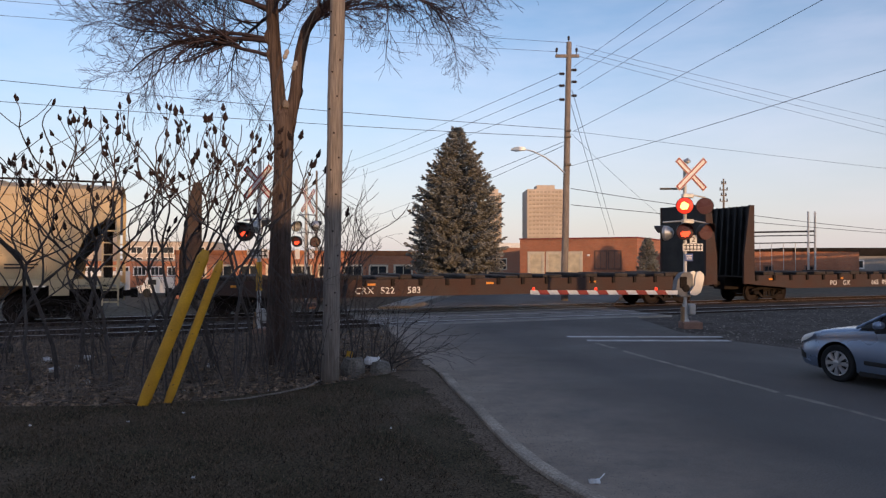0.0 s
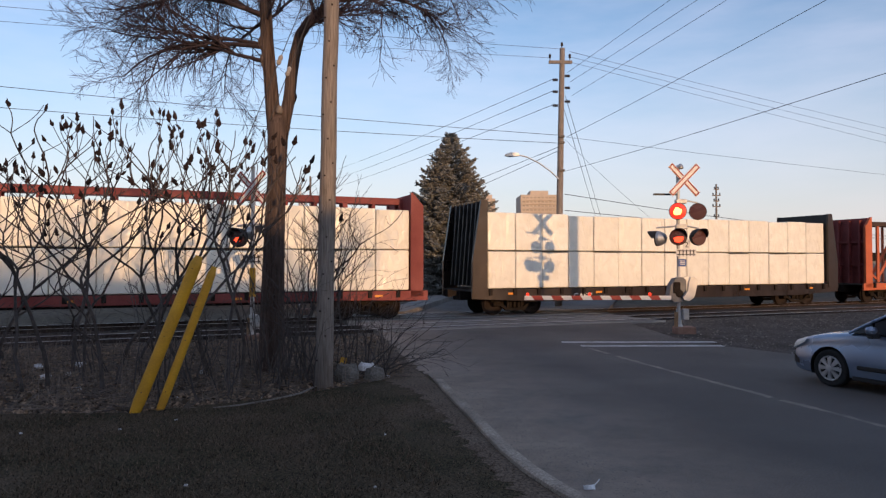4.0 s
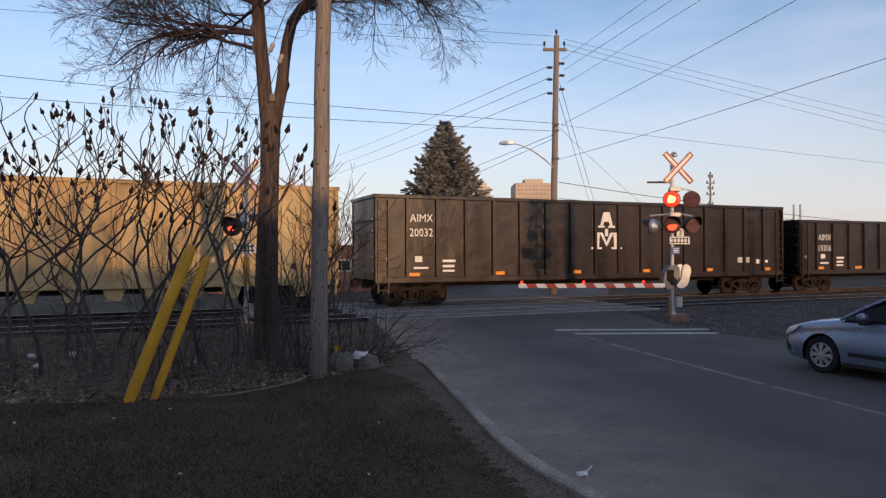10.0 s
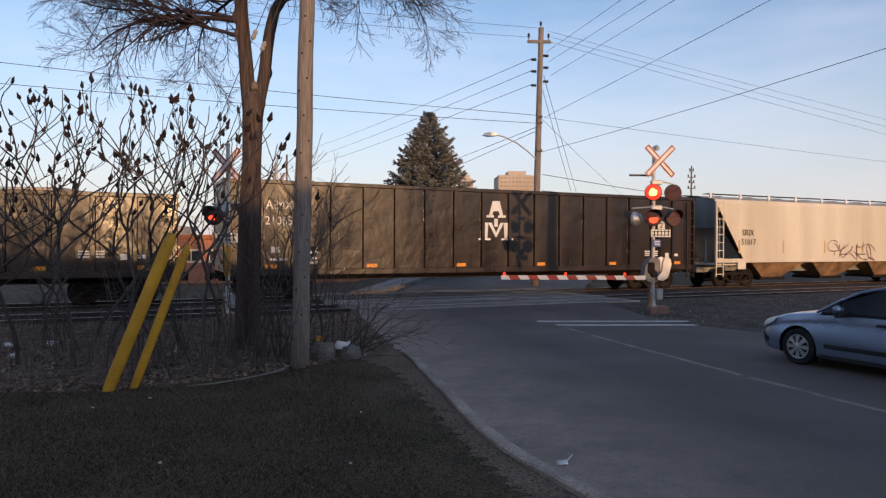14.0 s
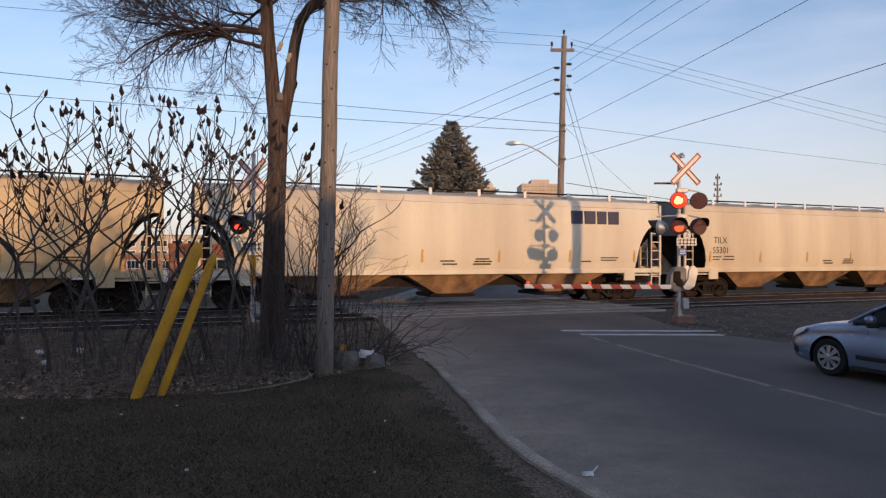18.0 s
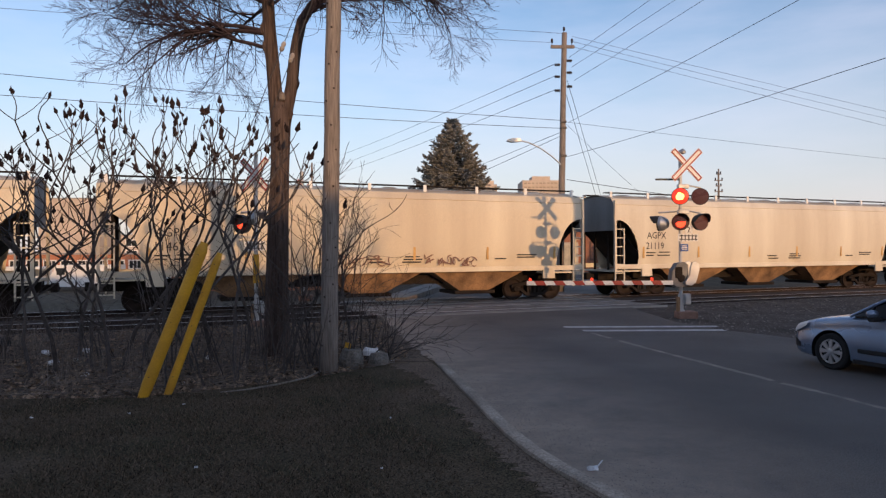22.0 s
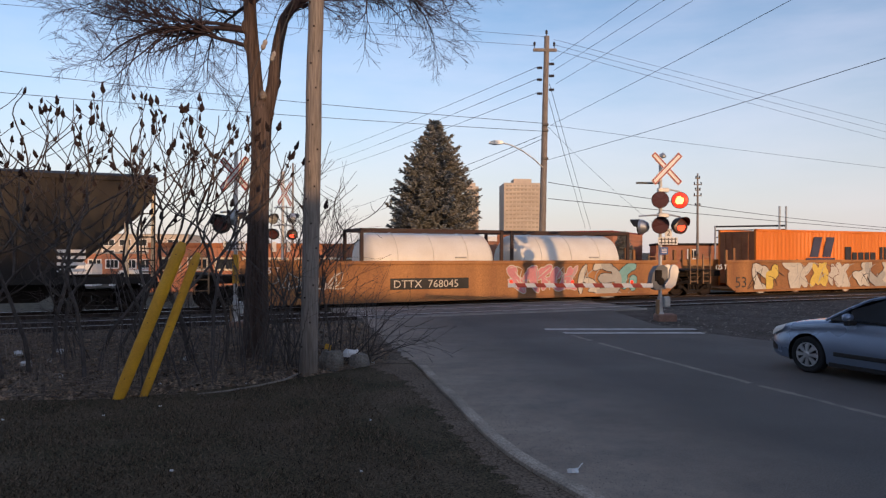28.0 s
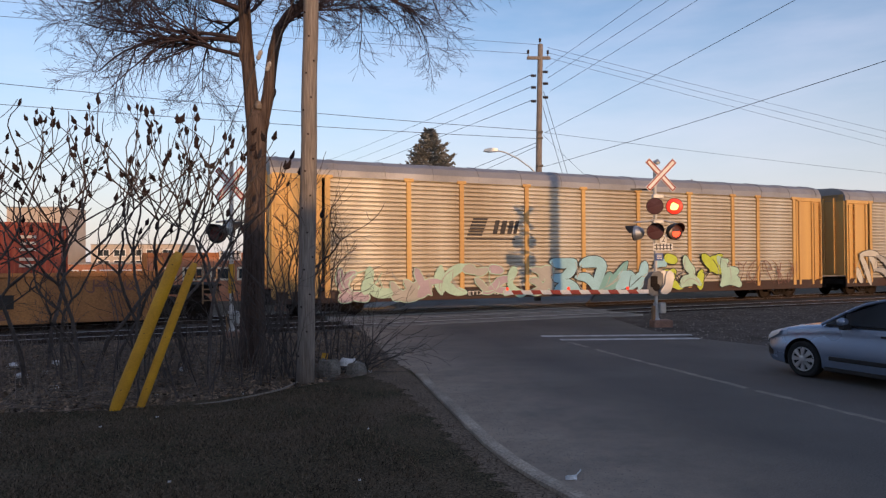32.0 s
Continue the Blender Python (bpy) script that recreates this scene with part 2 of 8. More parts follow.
M = dict(
    asphalt=mat("asphalt", (0.112, 0.098, 0.088), 0.8, 0, 60, 0.5, 0.4, 0.42, 0.3, tint=(0.088, 0.079, 0.072), spec=0.35),
    grass_soil=mat("grass_soil", (0.108, 0.078, 0.052), 0.95, 0, 45, 0.8, 0.9, 0.5, 1.0, spec=0.1, tint=(0.045, 0.041, 0.022)),
    soil=mat("soil", (0.16, 0.122, 0.092), 0.97, 0, 28, 0.8, 0.9, 0.5, 1.0, spec=0.1, tint=(0.08, 0.063, 0.05)),
    ground=mat("ground", (0.125, 0.1, 0.075), 0.95, 0, 3, 0.4, 0.08, 0.5, 0.5, tint=(0.08, 0.066, 0.045), spec=0.1),
    ballast=mat("ballast", (0.11, 0.094, 0.082), 0.95, 0, 22, 0.7, 0.7, 0.4, 1.0, spec=0.1),
    stone=mat("stone", (0.2, 0.175, 0.155), 0.9, 0, 30, 0.3, 3, 0.3, 0.4, island=0.75, spec=0.15),
    kerb=mat("kerb_concrete", (0.45, 0.37, 0.295), 0.9, 0, 50, 0.4, 1.5, 0.45, 0.4),
    concrete=mat("concrete", (0.38, 0.35, 0.32), 0.9, 0, 60, 0.2, 1.2, 0.3, 0.3),
    rail_top=mat("rail_top_steel", (0.66, 0.64, 0.62), 0.42, 1.0, 90, 0.1, 4, 0.1, 0.05),
    rail_rust=mat("rail_rust", (0.05, 0.035, 0.03), 0.85, 0.2, 60, 0.3, 4, 0.3, 0.3),
    tie=mat("tie_wood", (0.045, 0.037, 0.032), 0.95, 0, 30, 0.4, 4, 0.4, 0.6, per_object=0.3),
    panel=mat("crossing_panel", (0.24, 0.22, 0.2), 0.85, 0, 60, 0.25, 1.5, 0.35, 0.3, per_object=0.2),
    white_line=mat("white_line", (0.62, 0.61, 0.6), 0.8, 0, 50, 0.2, 3, 0.35, 0.1, tint=(0.2, 0.2, 0.2)),
    worn_line=mat("worn_line", (0.3, 0.262, 0.215), 0.85, 0, 50, 0.3, 3, 0.45, 0.1, tint=(0.14, 0.13, 0.12)),
    galv=mat("galvanised_steel", (0.55, 0.56, 0.57), 0.45, 0.8, 60, 0.1, 3, 0.2, 0.05),
    alu_white=mat("silver_paint", (0.56, 0.555, 0.55), 0.45, 0.1, 60, 0.08, 2.5, 0.15, 0.03),
    black=mat("black_paint", (0.022, 0.021, 0.021), 0.6, 0, 50, 0.2, 2, 0.2, 0.05),
    red=mat("red_reflective", (0.36, 0.035, 0.027), 0.5, 0, 50, 0.1, 3, 0.15, 0.02),
    white=mat("white_paint", (0.8, 0.79, 0.77), 0.55, 0, 50, 0.06, 2, 0.12, 0.02),
    blue=mat("blue_sign", (0.03, 0.09, 0.3), 0.5, 0, 50, 0.1, 3, 0.1, 0.02),
    pole_wood=mat("pole_wood", (0.26, 0.222, 0.195), 0.9, 0, 45, 0.35, 1.1, 0.35, 0.8, streak=True, fibre=True),
    bark=mat("bark", (0.118, 0.09, 0.08), 0.95, 0, 30, 0.45, 4, 0.4, 1.0, tint=(0.06, 0.04, 0.033), streak=True, spec=0.1, depth=0.04, fibre=True),
    twig=mat("twig", (0.052, 0.038, 0.046), 0.9, 0, 20, 0.2, 2, 0.3, 0.2),
    dry_twig=mat("dry_twig", (0.2, 0.155, 0.125), 0.9, 0, 20, 0.2, 2, 0.4, 0.2, island=0.5),
    sumac=mat("sumac_stem", (0.076, 0.062, 0.056), 0.9, 0, 20, 0.3, 2, 0.3, 0.3, per_object=0.2),
    seed=mat("seed_head", (0.028, 0.016, 0.015), 0.95, 0, 60, 0.4, 4, 0.3, 0.8, island=0.3),
    needle=mat("spruce_needles", (0.2, 0.205, 0.19), 0.9, 0, 30, 0.3, 0.7, 0.4, 0.2, tint=(0.18, 0.17, 0.155), island=0.3, spec=0.08),
    porcelain=mat("dark_porcelain", (0.045, 0.04, 0.042), 0.35, 0, 40, 0.05, 3, 0.1, 0),
    footing=mat("footing_concrete", (0.34, 0.2, 0.15), 0.9, 0, 40, 0.25, 3, 0.35, 0.4),
    yellow=mat("yellow_guard", (0.7, 0.37, 0.02), 0.5, 0, 50, 0.12, 2.2, 0.3, 0.05, tint=(0.36, 0.17, 0.02)),
    wire=mat("wire", (0.025, 0.025, 0.028), 0.6, 0, 50, 0.1, 3, 0.1, 0),
    tower=mat("tower_concrete", (0.55, 0.46, 0.38), 0.9, 0, 0.4, 0.1, 0.05, 0.2, 0.05),
    glass_dark=mat("window_glass", (0.03, 0.035, 0.04), 0.08, 0, 10, 0.05, 1, 0.1, 0),
    cream=mat("cream_frame", (0.7, 0.62, 0.48), 0.6, 0, 40, 0.1, 2, 0.15, 0.05),
    tan=mat("tan_paint", (0.56, 0.42, 0.21), 0.65, 0, 30, 0.12, 0.9, 0.32, 0.08, tint=(0.32, 0.2, 0.1), streak=True),
    hopper_grey=mat("hopper_cream_grey", (0.73, 0.64, 0.48), 0.55, 0, 30, 0.08, 0.7, 0.3, 0.06, tint=(0.42, 0.33, 0.24), streak=True),
    hopper_tan=mat("hopper_tan", (0.62, 0.49, 0.3), 0.6, 0, 30, 0.08, 0.7, 0.3, 0.06, tint=(0.4, 0.28, 0.16), streak=True),
    hopper_white=mat("hopper_white", (0.76, 0.7, 0.57), 0.55, 0, 30, 0.08, 0.7, 0.3, 0.06, tint=(0.45, 0.37, 0.28), streak=True),
    coal_black=mat("black_gondola_paint", (0.016, 0.0115, 0.0105), 0.33, 0, 1.7, 0.2, 0.9, 0.4, 0.6, tint=(0.036, 0.02, 0.015), streak=True, spec=0.5, depth=0.05),
    dirty=mat("dirty_underframe", (0.03, 0.024, 0.021), 0.9, 0, 25, 0.35, 1.5, 0.35, 0.3, spec=0.12),
    pocket=mat("rusty_pocket", (0.42, 0.25, 0.13), 0.85, 0, 25, 0.3, 1.2, 0.45, 0.2, tint=(0.08, 0.05, 0.035)),
    flat_brown=mat("oxide_brown", (0.046, 0.03, 0.026), 0.8, 0, 25, 0.25, 1.2, 0.35, 0.2, tint=(0.075, 0.038, 0.027)),
    deck=mat("deck_timber", (0.06, 0.048, 0.041), 0.95, 0, 20, 0.4, 2, 0.4, 0.5),
    burnt_orange=mat("burnt_orange", (0.42, 0.16, 0.06), 0.8, 0, 25, 0.2, 1.5, 0.3, 0.15, tint=(0.22, 0.07, 0.04)),
    orange_red=mat("orange_red_paint", (0.55, 0.13, 0.05), 0.6, 0, 25, 0.12, 1.2, 0.22, 0.08, tint=(0.3, 0.07, 0.035)),
    maroon=mat("maroon_paint", (0.24, 0.05, 0.045), 0.65, 0, 25, 0.15, 1.2, 0.25, 0.08),
    wrap=mat("white_wrap", (0.87, 0.845, 0.755), 0.35, 0, 2.6, 0.05, 1.6, 0.06, 0.6, per_object=0.05, depth=0.06),
    well_yellow=mat("well_yellow", (0.46, 0.21, 0.065), 0.7, 0, 25, 0.22, 0.7, 0.46, 0.1, tint=(0.2, 0.09, 0.045), streak=True),
    rack_yellow=mat("rack_yellow", (0.66, 0.4, 0.13), 0.6, 0, 25, 0.12, 1.2, 0.3, 0.05, tint=(0.42, 0.23, 0.09), streak=True),
    rack_panel=mat("rack_panel_zinc", (0.64, 0.6, 0.52), 0.5, 0.2, 30, 0.1, 0.7, 0.4, 0.05, tint=(0.36, 0.28, 0.19), streak=True),
    rack_roof=mat("rack_roof_zinc", (0.36, 0.35, 0.36), 0.5, 0.4, 30, 0.1, 0.6, 0.25, 0.05),
    box_orange=mat("container_orange", (0.8, 0.21, 0.018), 0.55, 0, 25, 0.06, 1.0, 0.15, 0.03, streak=True),
    box_red=mat("container_red", (0.31, 0.066, 0.042), 0.6, 0, 25, 0.08, 1.0, 0.18, 0.03, streak=True),
    box_blue=mat("container_dark_blue", (0.035, 0.045, 0.07), 0.6, 0, 25, 0.1, 1.0, 0.2, 0.03),
    tank_white=mat("tank_white", (0.78, 0.75, 0.69), 0.45, 0, 25, 0.05, 1.2, 0.15, 0.03, tint=(0.5, 0.42, 0.32)),
    wheel=mat("wheel_steel", (0.03, 0.021, 0.018), 0.8, 0.1, 40, 0.25, 3, 0.3, 0.1, spec=0.2),
    car_paint=mat("silver_blue_paint", (0.25, 0.31, 0.42), 0.3, 0.5, 200, 0.05, 1, 0.05, 0.0),
    tyre=mat("tyre_rubber", (0.02, 0.02, 0.021), 0.9, 0, 60, 0.2, 5, 0.2, 0.1),
    rim=mat("alloy", (0.6, 0.61, 0.63), 0.35, 0.7, 60, 0.05, 5, 0.1, 0.0),
    light_orange=mat("orange_reflector", (0.8, 0.3, 0.03), 0.4, 0, 40, 0.05, 3, 0.05, 0),
    lettering_dark=mat("dark_lettering", (0.05, 0.045, 0.045), 0.7, 0, 40, 0.2, 3, 0.2, 0),
    litter=mat("litter_white", (0.75, 0.75, 0.76), 0.6, 0, 30, 0.1, 3, 0.1, 0.1),
    grit=mat("road_grit", (0.22, 0.2, 0.18), 0.9, 0, 40, 0.3, 3, 0.3, 0, island=0.5),
    leaf_brown=mat("dead_leaves", (0.24, 0.165, 0.11), 0.9, 0, 30, 0.2, 3, 0.2, 0.1, island=0.85),
    blade=mat("grass_blades", (0.098, 0.073, 0.049), 0.9, 0, 30, 0.2, 0.9, 0.5, 0, tint=(0.125, 0.092, 0.066), island=0.9, spec=0.1),
)


def dust_on(m, x0, x1, colour, amount):
    """Pale dust lying over a surface along the kerb, thickest at x0 and gone at x1, broken up by patches."""
    N, L = m.node_tree.nodes, m.node_tree.links
    p = N["Principled BSDF"]
    old = p.inputs["Base Color"].links[0].from_socket
    tc = N.new("ShaderNodeTexCoord")
    sp = N.new("ShaderNodeVectorMath")
    sp.operation = "DOT_PRODUCT"
    sp.inputs[1].default_value = (1.0, 0.22, 0.0)
    L.new(tc.outputs["Object"], sp.inputs[0])
    mr = N.new("ShaderNodeMapRange")
    mr.inputs["From Min"].default_value, mr.inputs["From Max"].default_value = x0, x1
    mr.inputs["To Min"].default_value, mr.inputs["To Max"].default_value = 1.0, 0.0
    L.new(sp.outputs["Value"], mr.inputs[0])
    nz = N.new("ShaderNodeTexNoise")
    nz.inputs["Scale"].default_value, nz.inputs["Detail"].default_value, nz.inputs["Roughness"].default_value = 0.7, 12, 0.8
    L.new(tc.outputs["Object"], nz.inputs["Vector"])
    n2 = N.new("ShaderNodeMapRange")
    n2.inputs["From Min"].default_value, n2.inputs["From Max"].default_value, n2.inputs["To Max"].default_value = 0.26, 0.66, amount
    L.new(nz.outputs[0], n2.inputs[0])
    mu = N.new("ShaderNodeMath")
    mu.operation = "MULTIPLY"
    L.new(mr.outputs[0], mu.inputs[0])
    L.new(n2.outputs[0], mu.inputs[1])
    mx = N.new("ShaderNodeMix")
    mx.data_type = "RGBA"
    mx.inputs[7].default_value = (*colour, 1)
    L.new(mu.outputs[0], mx.inputs[0])
    L.new(old, mx.inputs[6])
    L.new(mx.outputs[2], p.inputs["Base Color"])


def crease(m, scale, depth):
    """Sharp irregular folds, as in sheeting pulled tight over a load."""
    N, L = m.node_tree.nodes, m.node_tree.links
    p = N["Principled BSDF"]
    tc = N.new("ShaderNodeTexCoord")
    oi = N.new("ShaderNodeObjectInfo")
    mp = N.new("ShaderNodeMapping")
    mp.inputs["Scale"].default_value = (1.5, 1.0, 0.75)
    mp.inputs["Rotation"].default_value = (0.0, 0.5, 0.0)
    L.new(tc.outputs["Object"], mp.inputs["Vector"])
    ad = N.new("ShaderNodeVectorMath")
    L.new(mp.outputs[0], ad.inputs[0])
    L.new(oi.outputs["Random"], ad.inputs[1])
    nz = N.new("ShaderNodeTexNoise")
    nz.inputs["Scale"].default_value, nz.inputs["Detail"].default_value, nz.inputs["Distortion"].default_value = scale, 2.5, 0.6
    L.new(ad.outputs[0], nz.inputs["Vector"])
    sb = N.new("ShaderNodeMath")
    sb.operation = "SUBTRACT"
    sb.inputs[1].default_value = 0.5
    L.new(nz.outputs[0], sb.inputs[0])
    ab = N.new("ShaderNodeMath")
    ab.operation = "ABSOLUTE"
    L.new(sb.outputs[0], ab.inputs[0])
    bp = N.new("ShaderNodeBump")
    bp.inputs["Strength"].default_value, bp.inputs["Distance"].default_value = 1.0, depth
    L.new(ab.outputs[0], bp.inputs["Height"])
    if p.inputs["Normal"].links:
        L.new(p.inputs["Normal"].links[0].from_socket, bp.inputs["Normal"])
    L.new(bp.outputs[0], p.inputs["Normal"])


crease(M["wrap"], 1.1, 0.17)

# asphalt_dust: swept towards the kerb on the inside of the bend
dust_on(M["asphalt"], 2.7, 5.8, (0.32, 0.25, 0.194), 1.2)

# ---- track frame: s runs along the rails, n away from the viewer ----
AZ = 22.0
U = Vector((math.cos(radians(AZ)), math.sin(radians(AZ)), 0))
NV = Vector((-math.sin(radians(AZ)), math.cos(radians(AZ)), 0))
N_TRAIN, N_NEAR = 25.7, 21.7


def trk(s, n, z=0.0):
    return U * s + NV * n + Vector((0, 0, z))


TRK = Matrix.Rotation(radians(AZ), 4, "Z")

# ---- ground, road, tracks ----
def slab(name, outline, z0, z1, material, label, category="ground"):
    bm = B()
    prism(bm, outline, z0, z1, "z")
    return tagged(part(name, bm, M[material]), label, category, kind="structure")


def land(x, y):
    """Height of the open ground: level, but lower beyond the tracks on the left."""
    n = -0.3746 * x + 0.9272 * y
    f, g = min(1, max(0, (n - 30) / 8)), min(1, max(0, (1 - x) / 7))
    return -0.17 - 1.1 * f * f * (3 - 2 * f) * g * g * (3 - 2 * g)


bm = B()
radii = [0, 6, 12, 16, 20, 24, 28, 33, 40, 50, 65, 90, 150, 300, 900, 2500]
rings = []
for r in radii:
    pts = [(r * math.cos(k * math.pi / 48), 20 + r * math.sin(k * math.pi / 48)) for k in range(96)] if r else [(0, 20)]
    rings.append([bm.verts.new((x, y, land(x, y))) for x, y in pts])
for k in range(96):
    bm.faces.new((rings[0][0], rings[1][k], rings[1][(k + 1) % 96]))
for a0, b0 in zip(rings[1:], rings[2:]):
    for k in range(96):
        bm.faces.new((a0[k], b0[k], b0[(k + 1) % 96], a0[(k + 1) % 96]))
tagged(part("ground", bm, M["ground"]), "dull flat ground of dry grass and dirt", "ground", kind="structure")

KERB = [(0.16, 11.85), (0.21, 11.5), (0.4, 10.3), (0.6, 9.15), (0.74, 8.25), (0.88, 7.43), (1.03, 6.78), (1.22, 6.2), (1.55, 5.4), (2.1, 4.4), (3.0, 3.1), (4.4, 1.7), (6.5, 0.3), (12, -2.2), (40, -9)]
ROAD_LEFT = [(-2.0, 23.6), (-1.8, 21.6), (-1.4, 18.5), (-0.9, 15.5), (-0.5, 13.4), (-0.3, 12.6)]
ROAD_RIGHT = [(40, 3), (24, 7.6), (14, 11.6), (10.5, 13.6), (8.5, 15.6), (7.3, 17.6), (6.85, 19.5), (6.9, 23.0), (7.3, 27.0)]
slab("road", ROAD_LEFT + KERB + ROAD_RIGHT + [(7.6, 30.2), (-1.1, 26.8)], -0.3, 0.0, "asphalt", "worn grey asphalt road leading over the level crossing", "road")
slab("road_beyond", [(-1.15, 26.9), (7.65, 30.3), (12.5, 46), (26, 90), (14, 90), (2.0, 46)], -0.3, -0.004, "asphalt", "grey asphalt road beyond the tracks", "road")
slab("pavement", [(-2.6, 28.0), (-1.3, 28.6), (1.6, 46), (0.2, 46)], -0.3, 0.1, "panel", "grey concrete footpath beyond the tracks", "pavement")
# verge of thin grass, bounded by the kerb
VERGE = [(-40, 9.2), (-12, 9.3), (-7, 9.35), (-4.2, 9.45), (-2.9, 10.2), (-1.9, 11.0), (-1.0, 12.0), (-0.55, 12.7), (-0.1, 12.5)]
kin = [(x - 0.16, y - 0.03) for x, y in KERB]
slab("verge", VERGE + kin + [(40, -30), (-40, -30)], -0.3, 0.06, "grass_soil", "dark patchy grass verge on soil", "grass")
bm = B()
for (x0, y0), (x1, y1) in zip(KERB, KERB[1:]):
    L = Vector((x1 - x0, y1 - y0, 0))
    nrm = Vector((-L.y, L.x, 0)).normalized() * -1
    if nrm.x > 0:
        nrm = -nrm
    # section of kerb stone with a rolled top edge
    sec = [(0.0, -0.25), (0.0, 0.075), (0.03, 0.11), (0.14, 0.115), (0.17, 0.1), (0.17, -0.25)]
    a, b = Vector((x0, y0, 0)), Vector((x1, y1, 0))
    n = len(sec)
    quads(bm, [p + nrm * q + Vector((0, 0, z)) for p in (a, b) for q, z in sec], [tuple(range(n)), tuple(range(n, 2 * n))] + [(i, (i + 1) % n, n + (i + 1) % n, n + i) for i in range(n)])
tagged(part("kerb", bm, M["kerb"]), "low weathered concrete kerb curving along the verge", "kerb", kind="structure")
M["path_dirt"] = mat("path_dirt", (0.185, 0.14, 0.104), 0.95, 0, 30, 0.6, 1.1, 0.5, 0.8, tint=(0.125, 0.092, 0.067), spec=0.1)
edge = [(2.1, 3.1), (1.25, 4.5), (0.85, 5.6), (0.6, 6.6), (0.38, 7.6), (0.08, 9.2), (-0.35, 11), (-0.95, 12.1)]
ragged = []
rng = random.Random(12)
for (x0, y0), (x1, y1) in zip(edge, edge[1:]):
    for k in range(45):
        f = k / 45
        ragged.append((x0 + (x1 - x0) * f + 0.05 * math.sin(k * 0.55 + x0 * 9) + rng.gauss(0.02, 0.028), y0 + (y1 - y0) * f))
slab("dirt_path", [(-0.95, 12.1), (-0.55, 12.7), (-0.25, 12.75)] + [(x - 0.17, y - 0.04) for x, y in KERB[1:11]] + ragged, 0.0, 0.064, "path_dirt", "bare trodden dirt strip beside the kerb", "ground")
# soil spills a little over the edge of the asphalt
spill = []
for (x0, y0), (x1, y1) in zip([(-0.12, 12.45), (-0.3, 13.4), (-0.75, 15.5), (-1.3, 18.5)], [(-0.3, 13.4), (-0.75, 15.5), (-1.3, 18.5), (-1.75, 20.3)]):
    for k in range(30):
        f = k / 30
        spill.append((x0 + (x1 - x0) * f + rng.gauss(0, 0.045), y0 + (y1 - y0) * f))
slab("shrub_bed", [(-12, 9.3), (-7, 9.35), (-4.2, 9.45), (-2.9, 10.2), (-1.9, 11.0), (-1.0, 12.0), (-0.6, 12.45)] + spill + [(-1.8, 20.3), (-9.0, 17.0), (-28.0, 9.35)], -0.3, 0.012, "soil", "bare soil strewn with dead leaves and twigs", "ground")
slab("ballast_left", [(-1.8, 20.3), (-2.05, 24.5), (-1.5, 27.5), (-80, -4.4), (-80, -11.8)], -0.3, -0.1, "ballast", "dirty crushed stone track bed", "ballast")
slab("ballast_right", [(6.9, 21.0), (6.85, 19.5), (7.3, 17.6), (8.5, 15.6), (10.5, 13.6), (14, 11.6), (60, 25), (90, 57.5), (90, 64), (7.6, 30.5)], -0.3, -0.05, "ballast", "grey crushed stone beside the crossing", "ballast")

# stop bars and centre line
bm = B()
box(bm, 3.4, 7.55, 18.15, 18.42, 0.0, 0.005)
box(bm, 3.75, 7.4, 17.3, 17.58, 0.0, 0.005)
tagged(part("stop_line", bm, M["white_line"]), "pair of worn white stop bars on the asphalt", "road marking", kind="structure")
bm = B()
CL = [(3.8, 17.2), (4.15, 15.5), (4.55, 13.7), (4.92, 12.3), (5.1, 11.55), (5.18, 11.3), (5.3, 10.7), (5.55, 9.9), (5.8, 8.9), (6.3, 7.4), (7.2, 5.6)]
rng = random.Random(31)
for (xa, ya), (xb, yb) in zip(CL, CL[1:]):
    m = max(2, round(math.hypot(xb - xa, yb - ya) / 0.22))
    for k in range(m):
        if rng.random() < 0.1:
            continue
        x0, y0, x1, y1 = [p + (q - p) * f for f in (k / m, (k + 1.02) / m) for p, q in ((xa, xb), (ya, yb))]
        d = Vector((x1 - x0, y1 - y0, 0)).normalized()
        q0, q1 = [Vector((d.y, -d.x, 0)) * rng.uniform(0.045, 0.08) for _ in range(2)]
        quads(bm, [Vector((x0, y0, 0.004)) - q0, Vector((x0, y0, 0.004)) + q1, Vector((x1, y1, 0.004)) + q1, Vector((x1, y1, 0.004)) - q0], [(0, 1, 2, 3)])
tagged(part("centre_line", bm, M["worn_line"]), "faded centre line worn into the asphalt", "road marking", kind="structure")

# rails
RAIL = [(-0.07, -0.15), (0.07, -0.15), (0.07, -0.135), (0.012, -0.115), (0.012, -0.02), (0.036, -0.01), (0.036, 0.022), (-0.036, 0.022), (-0.036, -0.01), (-0.012, -0.02), (-0.012, -0.115), (-0.07, -0.135)]


def rail_track(nc, label):
    tr = thing("railway_track", label, "railway track", TRK, kind="structure")
    for side in (-0.7525, 0.7525):
        bm = B()
        prism(bm, [(nc + side + y, z) for y, z in RAIL], -90, 190, "x")
        r = part("rail", bm, M["rail_rust"], tr)
        bm = B()
        cbox(bm, -90, 190, nc + side - 0.034, nc + side + 0.034, 0.0, 0.028, 0.006)
        part("rail_head", bm, M["rail_top"], r, "polished running surface")
    return tr


TRACKS = [rail_track(N_NEAR, "empty railway track with polished rails"), rail_track(N_TRAIN, "railway track under the passing train")]
